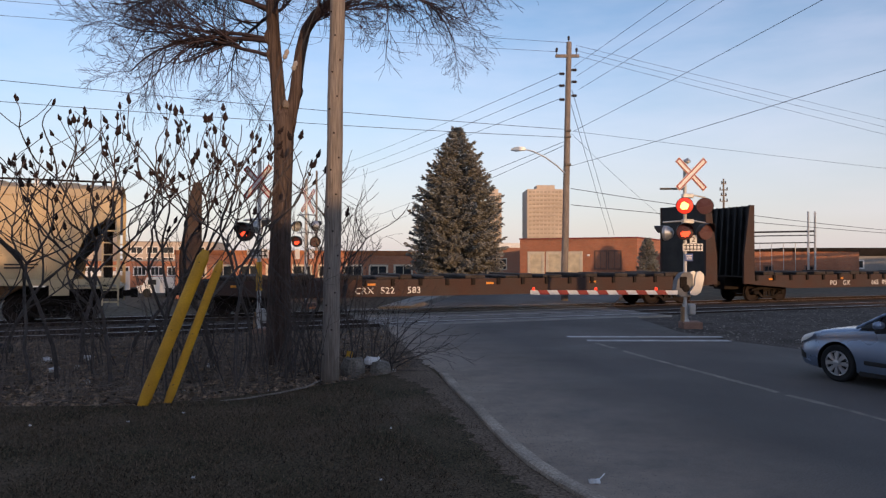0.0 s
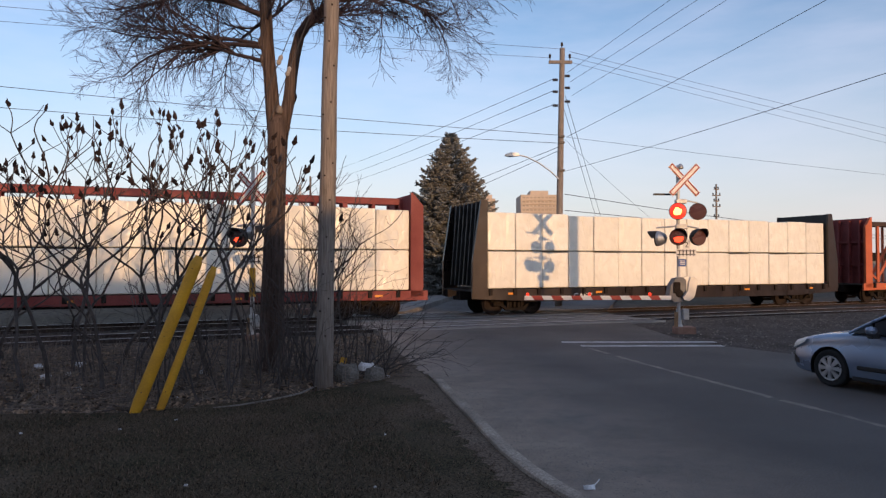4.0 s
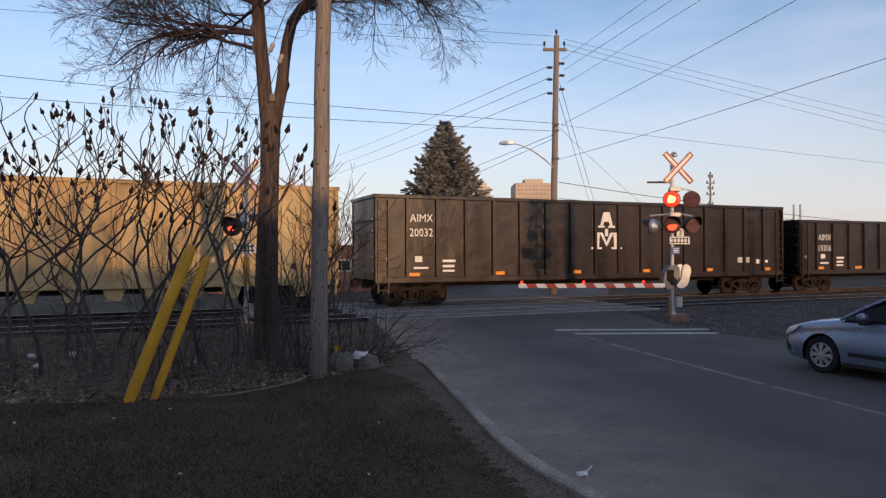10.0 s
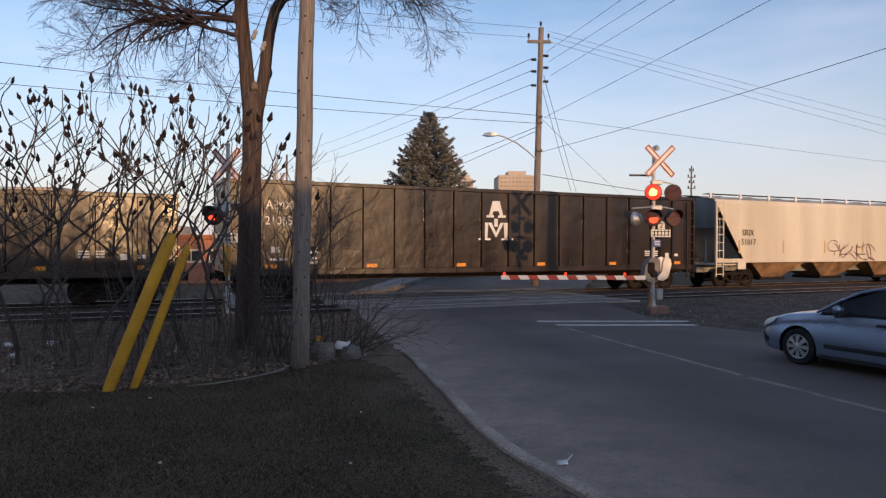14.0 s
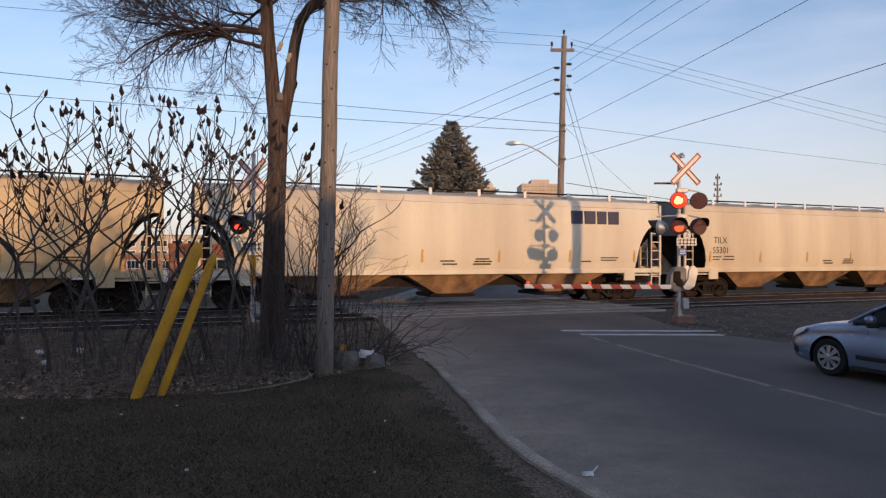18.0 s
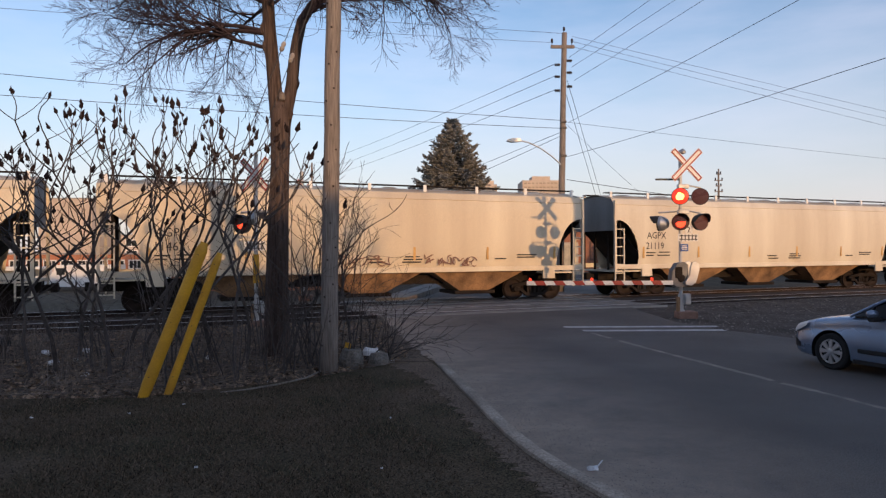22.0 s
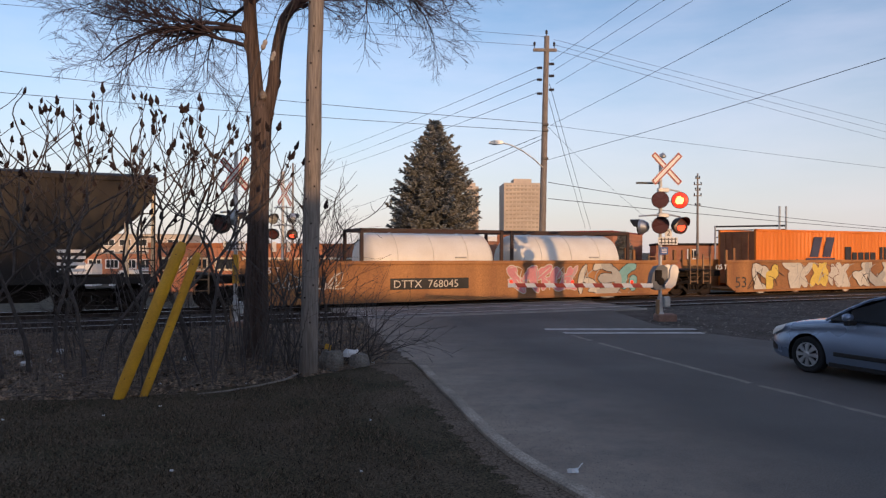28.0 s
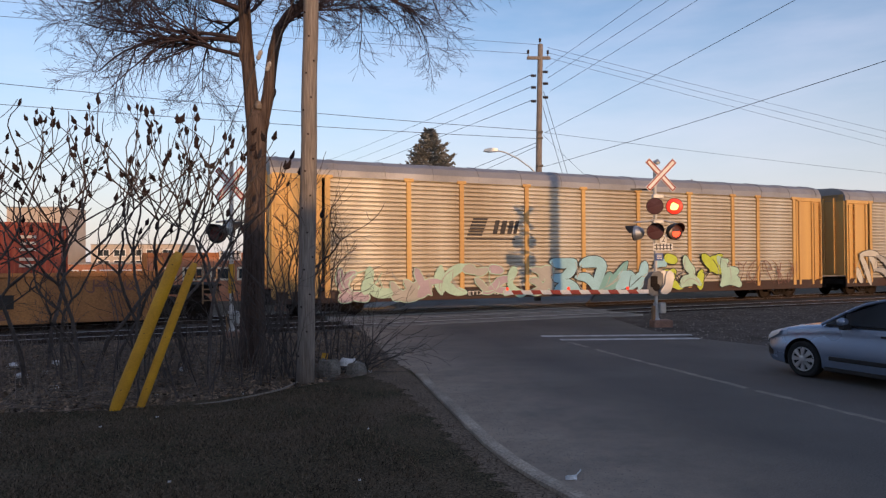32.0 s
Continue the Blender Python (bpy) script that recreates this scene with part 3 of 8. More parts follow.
# crossing surface between and beside the rails
crossing = thing("crossing_surface", "grey crossing panels set between the rails", "crossing", TRK, kind="structure")
for nc in (N_NEAR, N_TRAIN):
    for y0, y1 in ((-1.5, -0.82), (-0.64, -0.01), (0.01, 0.64), (0.82, 1.5)):
        for i in range(5):
            s0 = 6.3 + i * 2.2
            bm = B()
            cbox(bm, s0, s0 + 2.17, nc + y0, nc + y1, -0.2, 0.012, 0.01)
            part("panel", bm, M["panel"], crossing)
    for y0 in (-1.66, -0.6, 0.52, 1.52):
        bm = B()
        cbox(bm, 6.3, 17.3, nc + y0, nc + y0 + 0.1, -0.2, 0.018, 0.01)
        part("edge_beam", bm, M["concrete"], crossing, "pale concrete edge beam")

# ---- the train ----
# grey that puts the sunless side of the car ends into their colour
M["shaded_end"] = mat("shaded_end_grey", (0.3, 0.3, 0.3), 0.7, 0, 30, 0.1, 1.0, 0.3, 0.1, streak=True)


def car_thing(name, label, category):
    return thing(name, label, category, group="train")


def truck_meshes():
    bm = B()
    for y in (-0.98, 0.86):
        y1 = y + 0.12
        prism(bm, [(-1.1, 0.52), (-1.08, 0.62), (-0.5, 0.74), (0.5, 0.74), (1.08, 0.62), (1.1, 0.52), (0.5, 0.6), (-0.5, 0.6)], y, y1, "y")
        prism(bm, [(-0.95, 0.36), (-0.9, 0.5), (-0.66, 0.5), (-0.36, 0.28), (0.36, 0.28), (0.66, 0.5), (0.9, 0.5), (0.95, 0.36), (0.68, 0.38), (0.4, 0.16), (-0.4, 0.16), (-0.68, 0.38)], y + 0.003, y1 - 0.003, "y")
        for x in (-0.36, 0.28):
            box(bm, x, x + 0.08, y + 0.006, y1 - 0.006, 0.27, 0.61)
        for x in (-0.89, 0.89):
            lathe(bm, [(0.09, y - 0.05), (0.12, y - 0.02), (0.12, y1 + 0.02)], (x, 0, 0.457), "y", 10)
        for x in (-0.2, 0.0, 0.2):
            lathe(bm, [(0.065, 0.3), (0.065, 0.52)], (x, y + 0.04, 0), "z", 8)
    box(bm, -0.2, 0.2, -0.85, 0.85, 0.45, 0.78)
    side = bpy.data.meshes.new("truck")
    bmesh.ops.recalc_face_normals(bm, faces=bm.faces[:])
    bm.to_mesh(side), bm.free()
    side.materials.append(M["dirty"])
    bm = B()
    lathe(bm, [(0.08, -0.9), (0.08, 0.9)], (0, 0, 0), "y", 8)
    for s in (-1, 1):
        prof = [(0.1, 0.66), (0.36, 0.68), (0.49, 0.67), (0.485, 0.7), (0.457, 0.71), (0.455, 0.8), (0.4, 0.81), (0.36, 0.76), (0.14, 0.74), (0.13, 0.86), (0.05, 0.88)]
        lathe(bm, [(r, s * h) for r, h in prof], (0, 0, 0), "y", 24)
    ws = bpy.data.meshes.new("wheelset")
    bmesh.ops.recalc_face_normals(bm, faces=bm.faces[:])
    bm.to_mesh(ws), bm.free()
    ws.materials.append(M["wheel"])
    return side, ws


TRUCK, WHEELSET = truck_meshes()
WHEELSETS = []


def trucks(car, *xs):
    for x in xs:
        t = part("truck", TRUCK, None, car, "dark cast steel truck")
        t.location = (x, 0, 0)
        for dx in (-0.89, 0.89):
            w = part("wheelset", WHEELSET, None, t)
            w.location = (dx, 0, 0.457)
            WHEELSETS.append((car, w))


def couplers(car, h):
    for s in (-1, 1):
        bm = B()
        box(bm, min(s * (h - 0.2), s * (h + 0.42)), max(s * (h - 0.2), s * (h + 0.42)), -0.1, 0.1, 0.78, 0.98)
        box(bm, min(s * (h + 0.25), s * (h + 0.46)), max(s * (h + 0.25), s * (h + 0.46)), -0.16, 0.16, 0.73, 1.03)
        part("coupler", bm, M["dirty"], car)


def words(car, txt, x, z, size, material, y=-1.62, squeeze=1.0):
    ob = part("lettering", text_mesh(txt, size, M[material], squeeze=squeeze), None, car)
    ob.matrix_basis = pose(x, y, z, 90, 0, 0)
    return ob


def bars(car, x, z, w, h, material, y=-1.62, name="marking"):
    bm = B()
    box(bm, x, x + w, y - 0.004, y + 0.02, z, z + h)
    return part(name, bm, M[material], car)


def ladder(bm, x0, x1, y, z0, z1, step=0.38, r=0.02):
    for x in (x0, x1):
        box(bm, x - 0.025, x + 0.025, y - 0.03, y + 0.03, z0, z1)
    z = z0 + 0.12
    while z < z1:
        box(bm, x0, x1, y - r, y + r, z - r, z + r)
        z += step


def covered_hopper(material, L=18.4, top=4.38, mark="TILX", number="55301", roof_rise=0.12, cut=True, pockets=3, flat=False):
    """A covered hopper car with bulged sides, end cut-outs, ladders and a roof walk."""
    car = car_thing("hopper_car", "dusty %s covered hopper railway car" % {"hopper_grey": "cream-grey", "hopper_tan": "tan", "hopper_white": "off-white", "tan": "tan"}[material], "hopper car")
    h = L / 2
    side = [(1.42, 1.32), (1.54, 1.7), (1.59, 2.2), (1.6, 2.9), (1.58, 3.5), (1.53, 3.94), (1.5, 4.0), (1.52, 4.03), (1.36, top - 0.1), (0.9, top), (0.4, top + roof_rise)]
    if flat:
        side = [(1.57, 1.25), (1.58, 1.7), (1.58, 2.2), (1.58, 2.9), (1.58, 3.5), (1.57, 3.95), (1.57, 4.05), (1.57, 4.1), (1.5, top - 0.1), (0.9, top), (0.4, top + roof_rise)]
    # lower limit of the side sheet along the car
    def low(x):
        e = h - abs(x)
        if not cut:
            return 0
        if flat:
            return max(0, 4.0 - 1.5 * (e - 0.1)) if e > 0.1 else 4.0
        if e < 0.1:
            return 3.35
        if e < 1.32:
            q = (e - 0.1) / 1.22
            return 1.5 + 1.85 * (1 - q ** 2.3) ** 0.55
        return 0
    xs = sorted({-h, h, *[s * (h - e) for s in (-1, 1) for e in ((1.6, 1.9) if flat else ()) + (0.05, 0.09, 0.11, 0.3, 0.5, 0.7, 0.88, 1.03, 1.14, 1.22, 1.28, 1.31, 1.325)], *[i * h * 0.78 / 4 for i in range(-4, 5)]})
    bm = B()
    rows = []
    for x in xs:
        lo = low(x)
        row = []
        for sgn in (-1, 1):
            pts = []
            for i, (y, z) in enumerate(side):
                if z < lo:
                    # slide the point up along the side
                    for (ya, za), (yb, zb) in zip(side, side[1:]):
                        if za <= lo <= zb:
                            y, z = ya + (yb - ya) * (lo - za) / (zb - za), lo
                            break
                pts.append((x, sgn * y, z))
            row.append([bm.verts.new(p) for p in pts])
        rows.append(row)
    n = len(side)
    for r0, r1 in zip(rows, rows[1:]):
        for k in (0, 1):
            for i in range(n - 1):
                try:
                    bm.faces.new((r0[k][i], r0[k][i + 1], r1[k][i + 1], r1[k][i]))
                except ValueError:
                    pass
        bm.faces.new((r0[0][-1], r0[1][-1], r1[1][-1], r1[0][-1]))
    bmesh.ops.remove_doubles(bm, verts=bm.verts[:], dist=0.0005)
    body = part("body", bm, M[material], car, smooth=True)
    body.data.set_sharp_from_angle(angle=radians(28))
    # end sheets, slope sheets and floor; the bay's shade is in the sheets' colour
    bm = B()
    for s in (-1, 1):
        quads(bm, [(s * (h - 0.1), -1.5, 3.3), (s * (h - 0.1), 1.5, 3.3), (s * (h - 2.3), 1.3, 1.0), (s * (h - 2.3), -1.3, 1.0)], [(0, 1, 2, 3)])
        for y in (-1.35, -0.5, 0.5, 1.35):
            box(bm, min(s * (h - 0.5), s * (h - 0.42)), max(s * (h - 0.5), s * (h - 0.42)), y - 0.04, y + 0.04, 1.1, 3.4)
    box(bm, -h, h, -0.35, 0.35, 0.72, 1.1)
    part("slope_sheet", bm, M["shaded_end" if flat else "dirty"], car, "end slope sheets with the bay's shade in their colour")
    for s in (-1, 1):
        bm = B()
        prism(bm, [(-1.5, 2.9), (1.5, 2.9), (1.5, 3.95), (1.3, top - 0.05), (0.5, top + 0.08), (-0.5, top + 0.08), (-1.3, top - 0.05), (-1.5, 3.95)], min(s * (h - 0.16), s * (h - 0.1)), max(s * (h - 0.16), s * (h - 0.1)), "x")
        part("end_sheet", bm, M["shaded_end"], car, "end sheet coloured grey for its side away from the sun")
    # hopper pockets
    span = (L - 5.0)
    w = span / pockets
    for i in range(pockets):
        x0 = -span / 2 + i * w
        bm = B()
        quads(bm, [(x0 + 0.04, -1.34, 1.33), (x0 + w - 0.04, -1.34, 1.33), (x0 + w - 0.04, 1.34, 1.33), (x0 + 0.04, 1.34, 1.33),
                   (x0 + w * 0.36, -0.75, 0.42), (x0 + w * 0.64, -0.75, 0.42), (x0 + w * 0.64, 0.75, 0.42), (x0 + w * 0.36, 0.75, 0.42)],
              [(0, 1, 5, 4), (1, 2, 6, 5), (2, 3, 7, 6), (3, 0, 4, 7), (4, 5, 6, 7)])
        p = part("pocket", bm, M["pocket"], car, "rusty discharge pocket")
        bm = B()
        cbox(bm, x0 + w * 0.3, x0 + w * 0.7, -0.85, 0.85, 0.3, 0.44, 0.02)
        part("outlet_gate", bm, M["dirty"], p)
    # side sills and end platforms
    bm = B()
    for y in (-1.58, 1.5):
        cbox(bm, -h + 0.02, h - 0.02, y, y + 0.08, 1.22, 1.42, 0.012)
    for s in (-1, 1):
        box(bm, min(s * (h - 2.0), s * h), max(s * (h - 2.0), s * h), -1.5, 1.5, 1.1, 1.16)
        for y in (-1.6, 1.52):
            box(bm, min(s * (h - 2.0), s * (h - 1.45)), max(s * (h - 2.0), s * (h - 1.45)), y, y + 0.08, 0.9, 1.36)
    part("side_sill", bm, M[material], car)
    for s in (-1, 1):
        for y in (-1.55, 1.55):
            bm = B()
            ladder(bm, s * (h - 0.06), s * (h - 0.52), y, 0.55, 3.0 if not flat else 4.2)
            part("ladder", bm, M[material], car)
            part("corner_post", box(B(), s * (h - 0.06) - 0.05, s * (h - 0.06) + 0.05, y - 0.05, y + 0.05, 1.1, 4.2), M[material], car)
    # roof walk on brackets, hatches
    bm = B()
    for y in (-0.95, 0.6):
        box(bm, -h + 0.1, h - 0.1, y, y + 0.35, top + 0.19, top + 0.22)
    part("roof_walk", bm, M["dirty"], car, "dark steel grating roof walk")
    k = int(L / 2.05)
    for i in range(k + 1):
        x = -h + 0.25 + i * (L - 0.5) / k
        for y in (-1.02, 0.98):
            part("bracket", box(B(), x - 0.06, x + 0.06, y, y + 0.05, top - 0.18, top + 0.24), M["white"], car, "pale roof walk bracket")
    for i in range(8):
        bm = B()
        lathe(bm, [(0.3, top + 0.05), (0.33, top + 0.16), (0.25, top + 0.2)], (-h + 1.6 + i * (L - 3.2) / 7, 0, 0), "z", 12)
        part("hatch", bm, M[material], car)
    trucks(car, -h + 2.05, h - 2.05)
    couplers(car, h)
    words(car, mark, -h + 1.72, 2.55, 0.42, "lettering_dark", -1.605, 0.95)
    words(car, number, -h + 1.66, 2.09, 0.42, "lettering_dark", -1.605, 0.95)
    for i, (dx, z, w) in enumerate(((1.7, 1.9, 0.5), (2.4, 1.92, 0.6), (1.7, 1.78, 0.4), (2.3, 1.78, 0.7), (8.9, 1.72, 0.6), (9.0, 1.6, 0.6), (10.4, 1.8, 0.6), (10.35, 1.7, 0.75), (10.3, 1.6, 0.75), (L - 4.2, 1.7, 0.5), (L - 3.2, 1.85, 0.9), (L - 3.2, 1.75, 0.8))):
        bars(car, -h + dx, z, w, 0.05, "lettering_dark", -1.575, "stencil")
    for i in range(6):
        bars(car, -h + 1.5 + i * (L - 3.0) / 5, 1.7, 0.09, 0.62, "rack_yellow", -1.585, "reflector")
    return car


def gondola(material, L=18.6, top=3.75, tan=False, mark="AIMX", number="20032", ribs=0, emblem=0.0):
    car = car_thing("gondola_car", "tan painted high-side gondola railway car" if tan else "black painted high-side gondola railway car", "gondola car")
    h, z0 = L / 2, 1.05
    ribs = ribs or round(L / 1.23) + 1
    for y in (-1.5, 1.44):
        part("side_wall", box(B(), -h, h, y, y + 0.06, z0, top), M[material], car)
    for x in (-h + 0.003, h - 0.063):
        part("end_wall", box(B(), x, x + 0.06, -1.44, 1.44, z0, top), M[material], car)
    part("floor", box(B(), -h + 0.07, h - 0.07, -1.44, 1.44, z0, z0 + 0.08), M["dirty"], car)
    bm = B()
    for y in (-1.58, 1.46):
        cbox(bm, -h - 0.03, h + 0.03, y, y + 0.14, top - 0.12, top + 0.02, 0.015)
    for x in (-h - 0.06, h - 0.06):
        cbox(bm, x, x + 0.12, -1.58, 1.6, top - 0.12, top + 0.02, 0.015)
    part("top_chord", bm, M[material], car)
    bm = B()
    for y in (-1.6, 1.48):
        cbox(bm, -h, h, y, y + 0.12, z0 - 0.12, z0 + 0.1, 0.015)
    part("side_sill", bm, M[material], car)
    for i in range(ribs):
        x = -h + 0.06 + i * (L - 0.12) / (ribs - 1)
        for y in (-1.6, 1.5):
            bm = B()
            prism(bm, [(x - 0.09, y + 0.1 if y < 0 else y), (x - 0.06, y if y < 0 else y + 0.1), (x + 0.06, y if y < 0 else y + 0.1), (x + 0.09, y + 0.1 if y < 0 else y)], z0 + 0.1, top - 0.12, "z")
            part("rib", bm, M[material], car)
        if tan and 0 < i < ribs - 1:
            bm = B()
            prism(bm, [(x - 0.34, z0 - 0.1), (x + 0.34, z0 - 0.1), (x + 0.2, z0 - 0.52), (x - 0.2, z0 - 0.52)], -1.45, -1.1, "y")
            part("bottom_bracket", bm, M[material], car)
    for s in (-1, 1):
        for z in (1.4, 1.9, 2.4, 2.9, 3.35):
            x = s * h
            part("end_rib", box(B(), min(x, x + s * 0.1), max(x, x + s * 0.1), -1.45, 1.45, z - 0.06, z + 0.06), M[material], car)
        bm = B()
        ladder(bm, s * (h - 0.1), s * (h - 0.5), -1.62, 0.55, top - 0.2)
        part("ladder", bm, M[material], car)
    bm = B()
    box(bm, -h, h, -0.3, 0.3, 0.7, 1.0)
    box(bm, -h, h, -1.1, 1.1, 0.85, 0.97)
    part("underframe", bm, M["dirty"], car)
    trucks(car, -h + 1.9, h - 1.9)
    couplers(car, h)
    ink = "lettering_dark" if tan else "white"
    if mark:
        words(car, mark, -h + 1.4, top - 1.0, 0.44, ink, -1.505, 0.9)
        words(car, number, -h + 1.37, top - 1.55, 0.44, ink, -1.505, 0.9)
    for dx, z, w, hh in ((0.45, 1.75, 0.12, 0.12), (1.6, 1.72, 0.3, 0.22), (1.55, 1.45, 0.6, 0.08), (2.75, 1.7, 0.55, 0.1), (2.75, 1.5, 0.5, 0.1), (2.75, 1.33, 0.5, 0.08), (L - 2.9, 1.75, 0.75, 0.05), (L - 2.9, 1.66, 0.75, 0.05), (L - 2.9, 1.57, 0.75, 0.05), (L - 1.7, 1.5, 0.2, 0.2), (L - 1.25, 1.55, 0.3, 0.12)):
        bars(car, -h + dx, z, w, hh, ink, -1.505, "stencil")
    if not tan:
        for i in range(6):
            bars(car, -h + 1.3 + i * (L - 2.6) / 5, z0 + 0.13, 0.5, 0.13, "light_orange", -1.515, "reflector")
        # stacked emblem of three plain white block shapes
        ex, zt, k = emblem, top - 0.45, 0.8
        y0, y1 = -1.512, -1.49

        def blk(*pts):
            part("emblem_block", prism(B(), [(ex + x * k, zt + z * k) for x, z in pts], y0, y1, "y"), M["white"], car)
        blk((-0.42, -0.78), (-0.24, -0.78), (-0.16, -0.52), (0.16, -0.52), (0.24, -0.78), (0.42, -0.78), (0.2, 0), (-0.2, 0))
        blk((-0.55, -0.84), (-0.12, -0.84), (-0.12, -0.72), (-0.55, -0.72))
        blk((0.55, -0.84), (0.12, -0.84), (0.12, -0.72), (0.55, -0.72))
        blk((-0.1, -1.3), (0.1, -1.3), (0.1, -0.9), (-0.1, -0.9))
        for sx in (-1, 1):
            blk((sx * 0.84, -1.88), (sx * 0.5, -1.88), (sx * 0.44, -1.1), (sx * 0.66, -1.1))
            blk((sx * 0.46, -1.1), (sx * 0.26, -1.1), (0, -1.62), (0, -1.86))
            blk((sx * 0.32, -1.99), (sx * 1.0, -1.99), (sx * 1.0, -1.89), (sx * 0.32, -1.89))
    return car


def bulkhead_end(car, x, s, material, z1=4.6):
    """One upright end wall; s is the way it faces outward along the car."""
    bm = B()
    t = 0.12
    prism(bm, [(x, 1.2), (x, z1), (x + s * t, z1), (x + s * t, 1.2)], -1.45, 1.45, "y")
    part("end_wall", bm, M["black"], car, "dark steel bulkhead wall")
    for y in (-1.55, 1.43):
        part("end_gusset", prism(B(), [(x - s * 0.02, 0.9), (x - s * 0.02, z1 + 0.02), (x + s * 0.26, z1 + 0.02), (x + s * 0.64, 2.2), (x + s * 0.64, 0.9)], y, y + 0.12, "y"), M[material], car, "tapered bulkhead gusset")
    for y in (-1.1, -0.7, -0.3, 0.1, 0.5, 0.9):
        part("end_rib", prism(B(), [(x + s * t, 1.2), (x + s * t, z1), (x + s * 0.24, z1), (x + s * 0.5, 1.2)], y, y + 0.1, "y"), M["black"], car)


def flat_base(car, L, material, mark="", number="", sill=0.62, deck=1.4, mark_x=-5.6):
    h = L / 2
    bm = B()
    for i in range(int(L / 0.3)):
        x = -h + i * 0.3
        cbox(bm, x, x + 0.285, -1.45, 1.45, deck - 0.08, deck, 0.008)
    part("deck", bm, M["deck"], car, "dark timber deck planks")
    bm = B()
    for y in (-1.52, 1.44):
        prism(bm, [(-h, deck + 0.02), (h, deck + 0.02), (h, deck - 0.35), (h * 0.72, deck - sill), (-h * 0.72, deck - sill), (-h, deck - 0.35)], y, y + 0.08, "y")
    part("side_sill", bm, M[material], car)
    for i in range(int(L / 1.1)):
        x = -h + 0.8 + i * 1.1
        bm = B()
        cbox(bm, x - 0.07, x + 0.07, -1.6, -1.5, deck - 0.22, deck + 0.05, 0.01)
        part("stake_pocket", bm, M["dirty"], car)
    bm = B()
    box(bm, -h, h, -0.35, 0.35, 0.6, deck - 0.09)
    part("centre_sill", bm, M["dirty"], car)
    trucks(car, -h + 2.2, h - 2.2)
    couplers(car, h)
    for i in range(5):
        bars(car, -h + 1.6 + i * (L - 3.7) / 4, deck - 0.2, 0.32, 0.08, "light_orange", -1.524, "reflector")
    if mark:
        tokens = mark.split() + number.split()
        gaps = (0, 1.0, 2.05) if len(tokens) == 3 else (0, 0.9, 3.0, 3.8)
        for dx, token in zip(gaps, tokens):
            words(car, token, mark_x + dx, deck - min(0.5, sill * 0.85), min(0.34, sill * 0.7), "white", -1.526, 1.1)


def bulkhead_flat(L=22.4, mark="", number="", loaded=False, material="flat_brown"):
    car = car_thing("flat_car", "rusty bulkhead flat railway car %s" % ("loaded with wrapped lumber" if loaded else "running empty"), "flat car")
    flat_base(car, L, "coal_black" if loaded else material, mark, number, 0.5 if loaded else 0.62, 1.05 if loaded else 1.27)
    for s in (-1, 1):
        bulkhead_end(car, s * (L / 2 - 0.65), s, "coal_black" if loaded else "flat_brown")
    if not loaded:
        rng = random.Random(round(L * 10))
        x = -L / 2 + 1.3
        while x < L / 2 - 2.6:
            w = rng.uniform(0.45, 0.9)
            part("deck_bearer", cbox(B(), x, x + w, -1.5, 1.4, 1.295, 1.295 + rng.uniform(0.1, 0.2), 0.03), M["deck"], car, "dark timber bearer on the deck")
            x += rng.choice((0.06, 0.06, 0.5, 0.9))
            x += w
    if loaded:
        lumber(car, -L / 2 + 0.75, L / 2 - 0.75, 1.1, 1.48, 1.5)
    return car


def lumber(car, x0, x1, z0, h0, h1, seed=3):
    """Packs of lumber in white wrap, two tiers, side by side."""
    rng = random.Random(seed)
    n = round((x1 - x0) / 1.3)
    w = (x1 - x0) / n
    for tier, (za, hh) in enumerate(((z0, h0), (z0 + h0 + 0.06, h1))):
        for i in range(n):
            xa = x0 + i * w
            bm = B()
            j = rng.uniform(-0.02, 0.02)
            cbox(bm, xa + 0.012, xa + w - 0.012, -1.38 + j, -0.12, za, za + hh + rng.uniform(-0.03, 0.03), 0.03)
            part("lumber_pack", bm, M["wrap"], car)
    bm = B()
    box(bm, x0 + 0.05, x1 - 0.05, 0.1, 1.36, z0, z0 + h0 + h1)
    part("lumber_stack", bm, M["wrap"], car, "far side row of wrapped lumber")


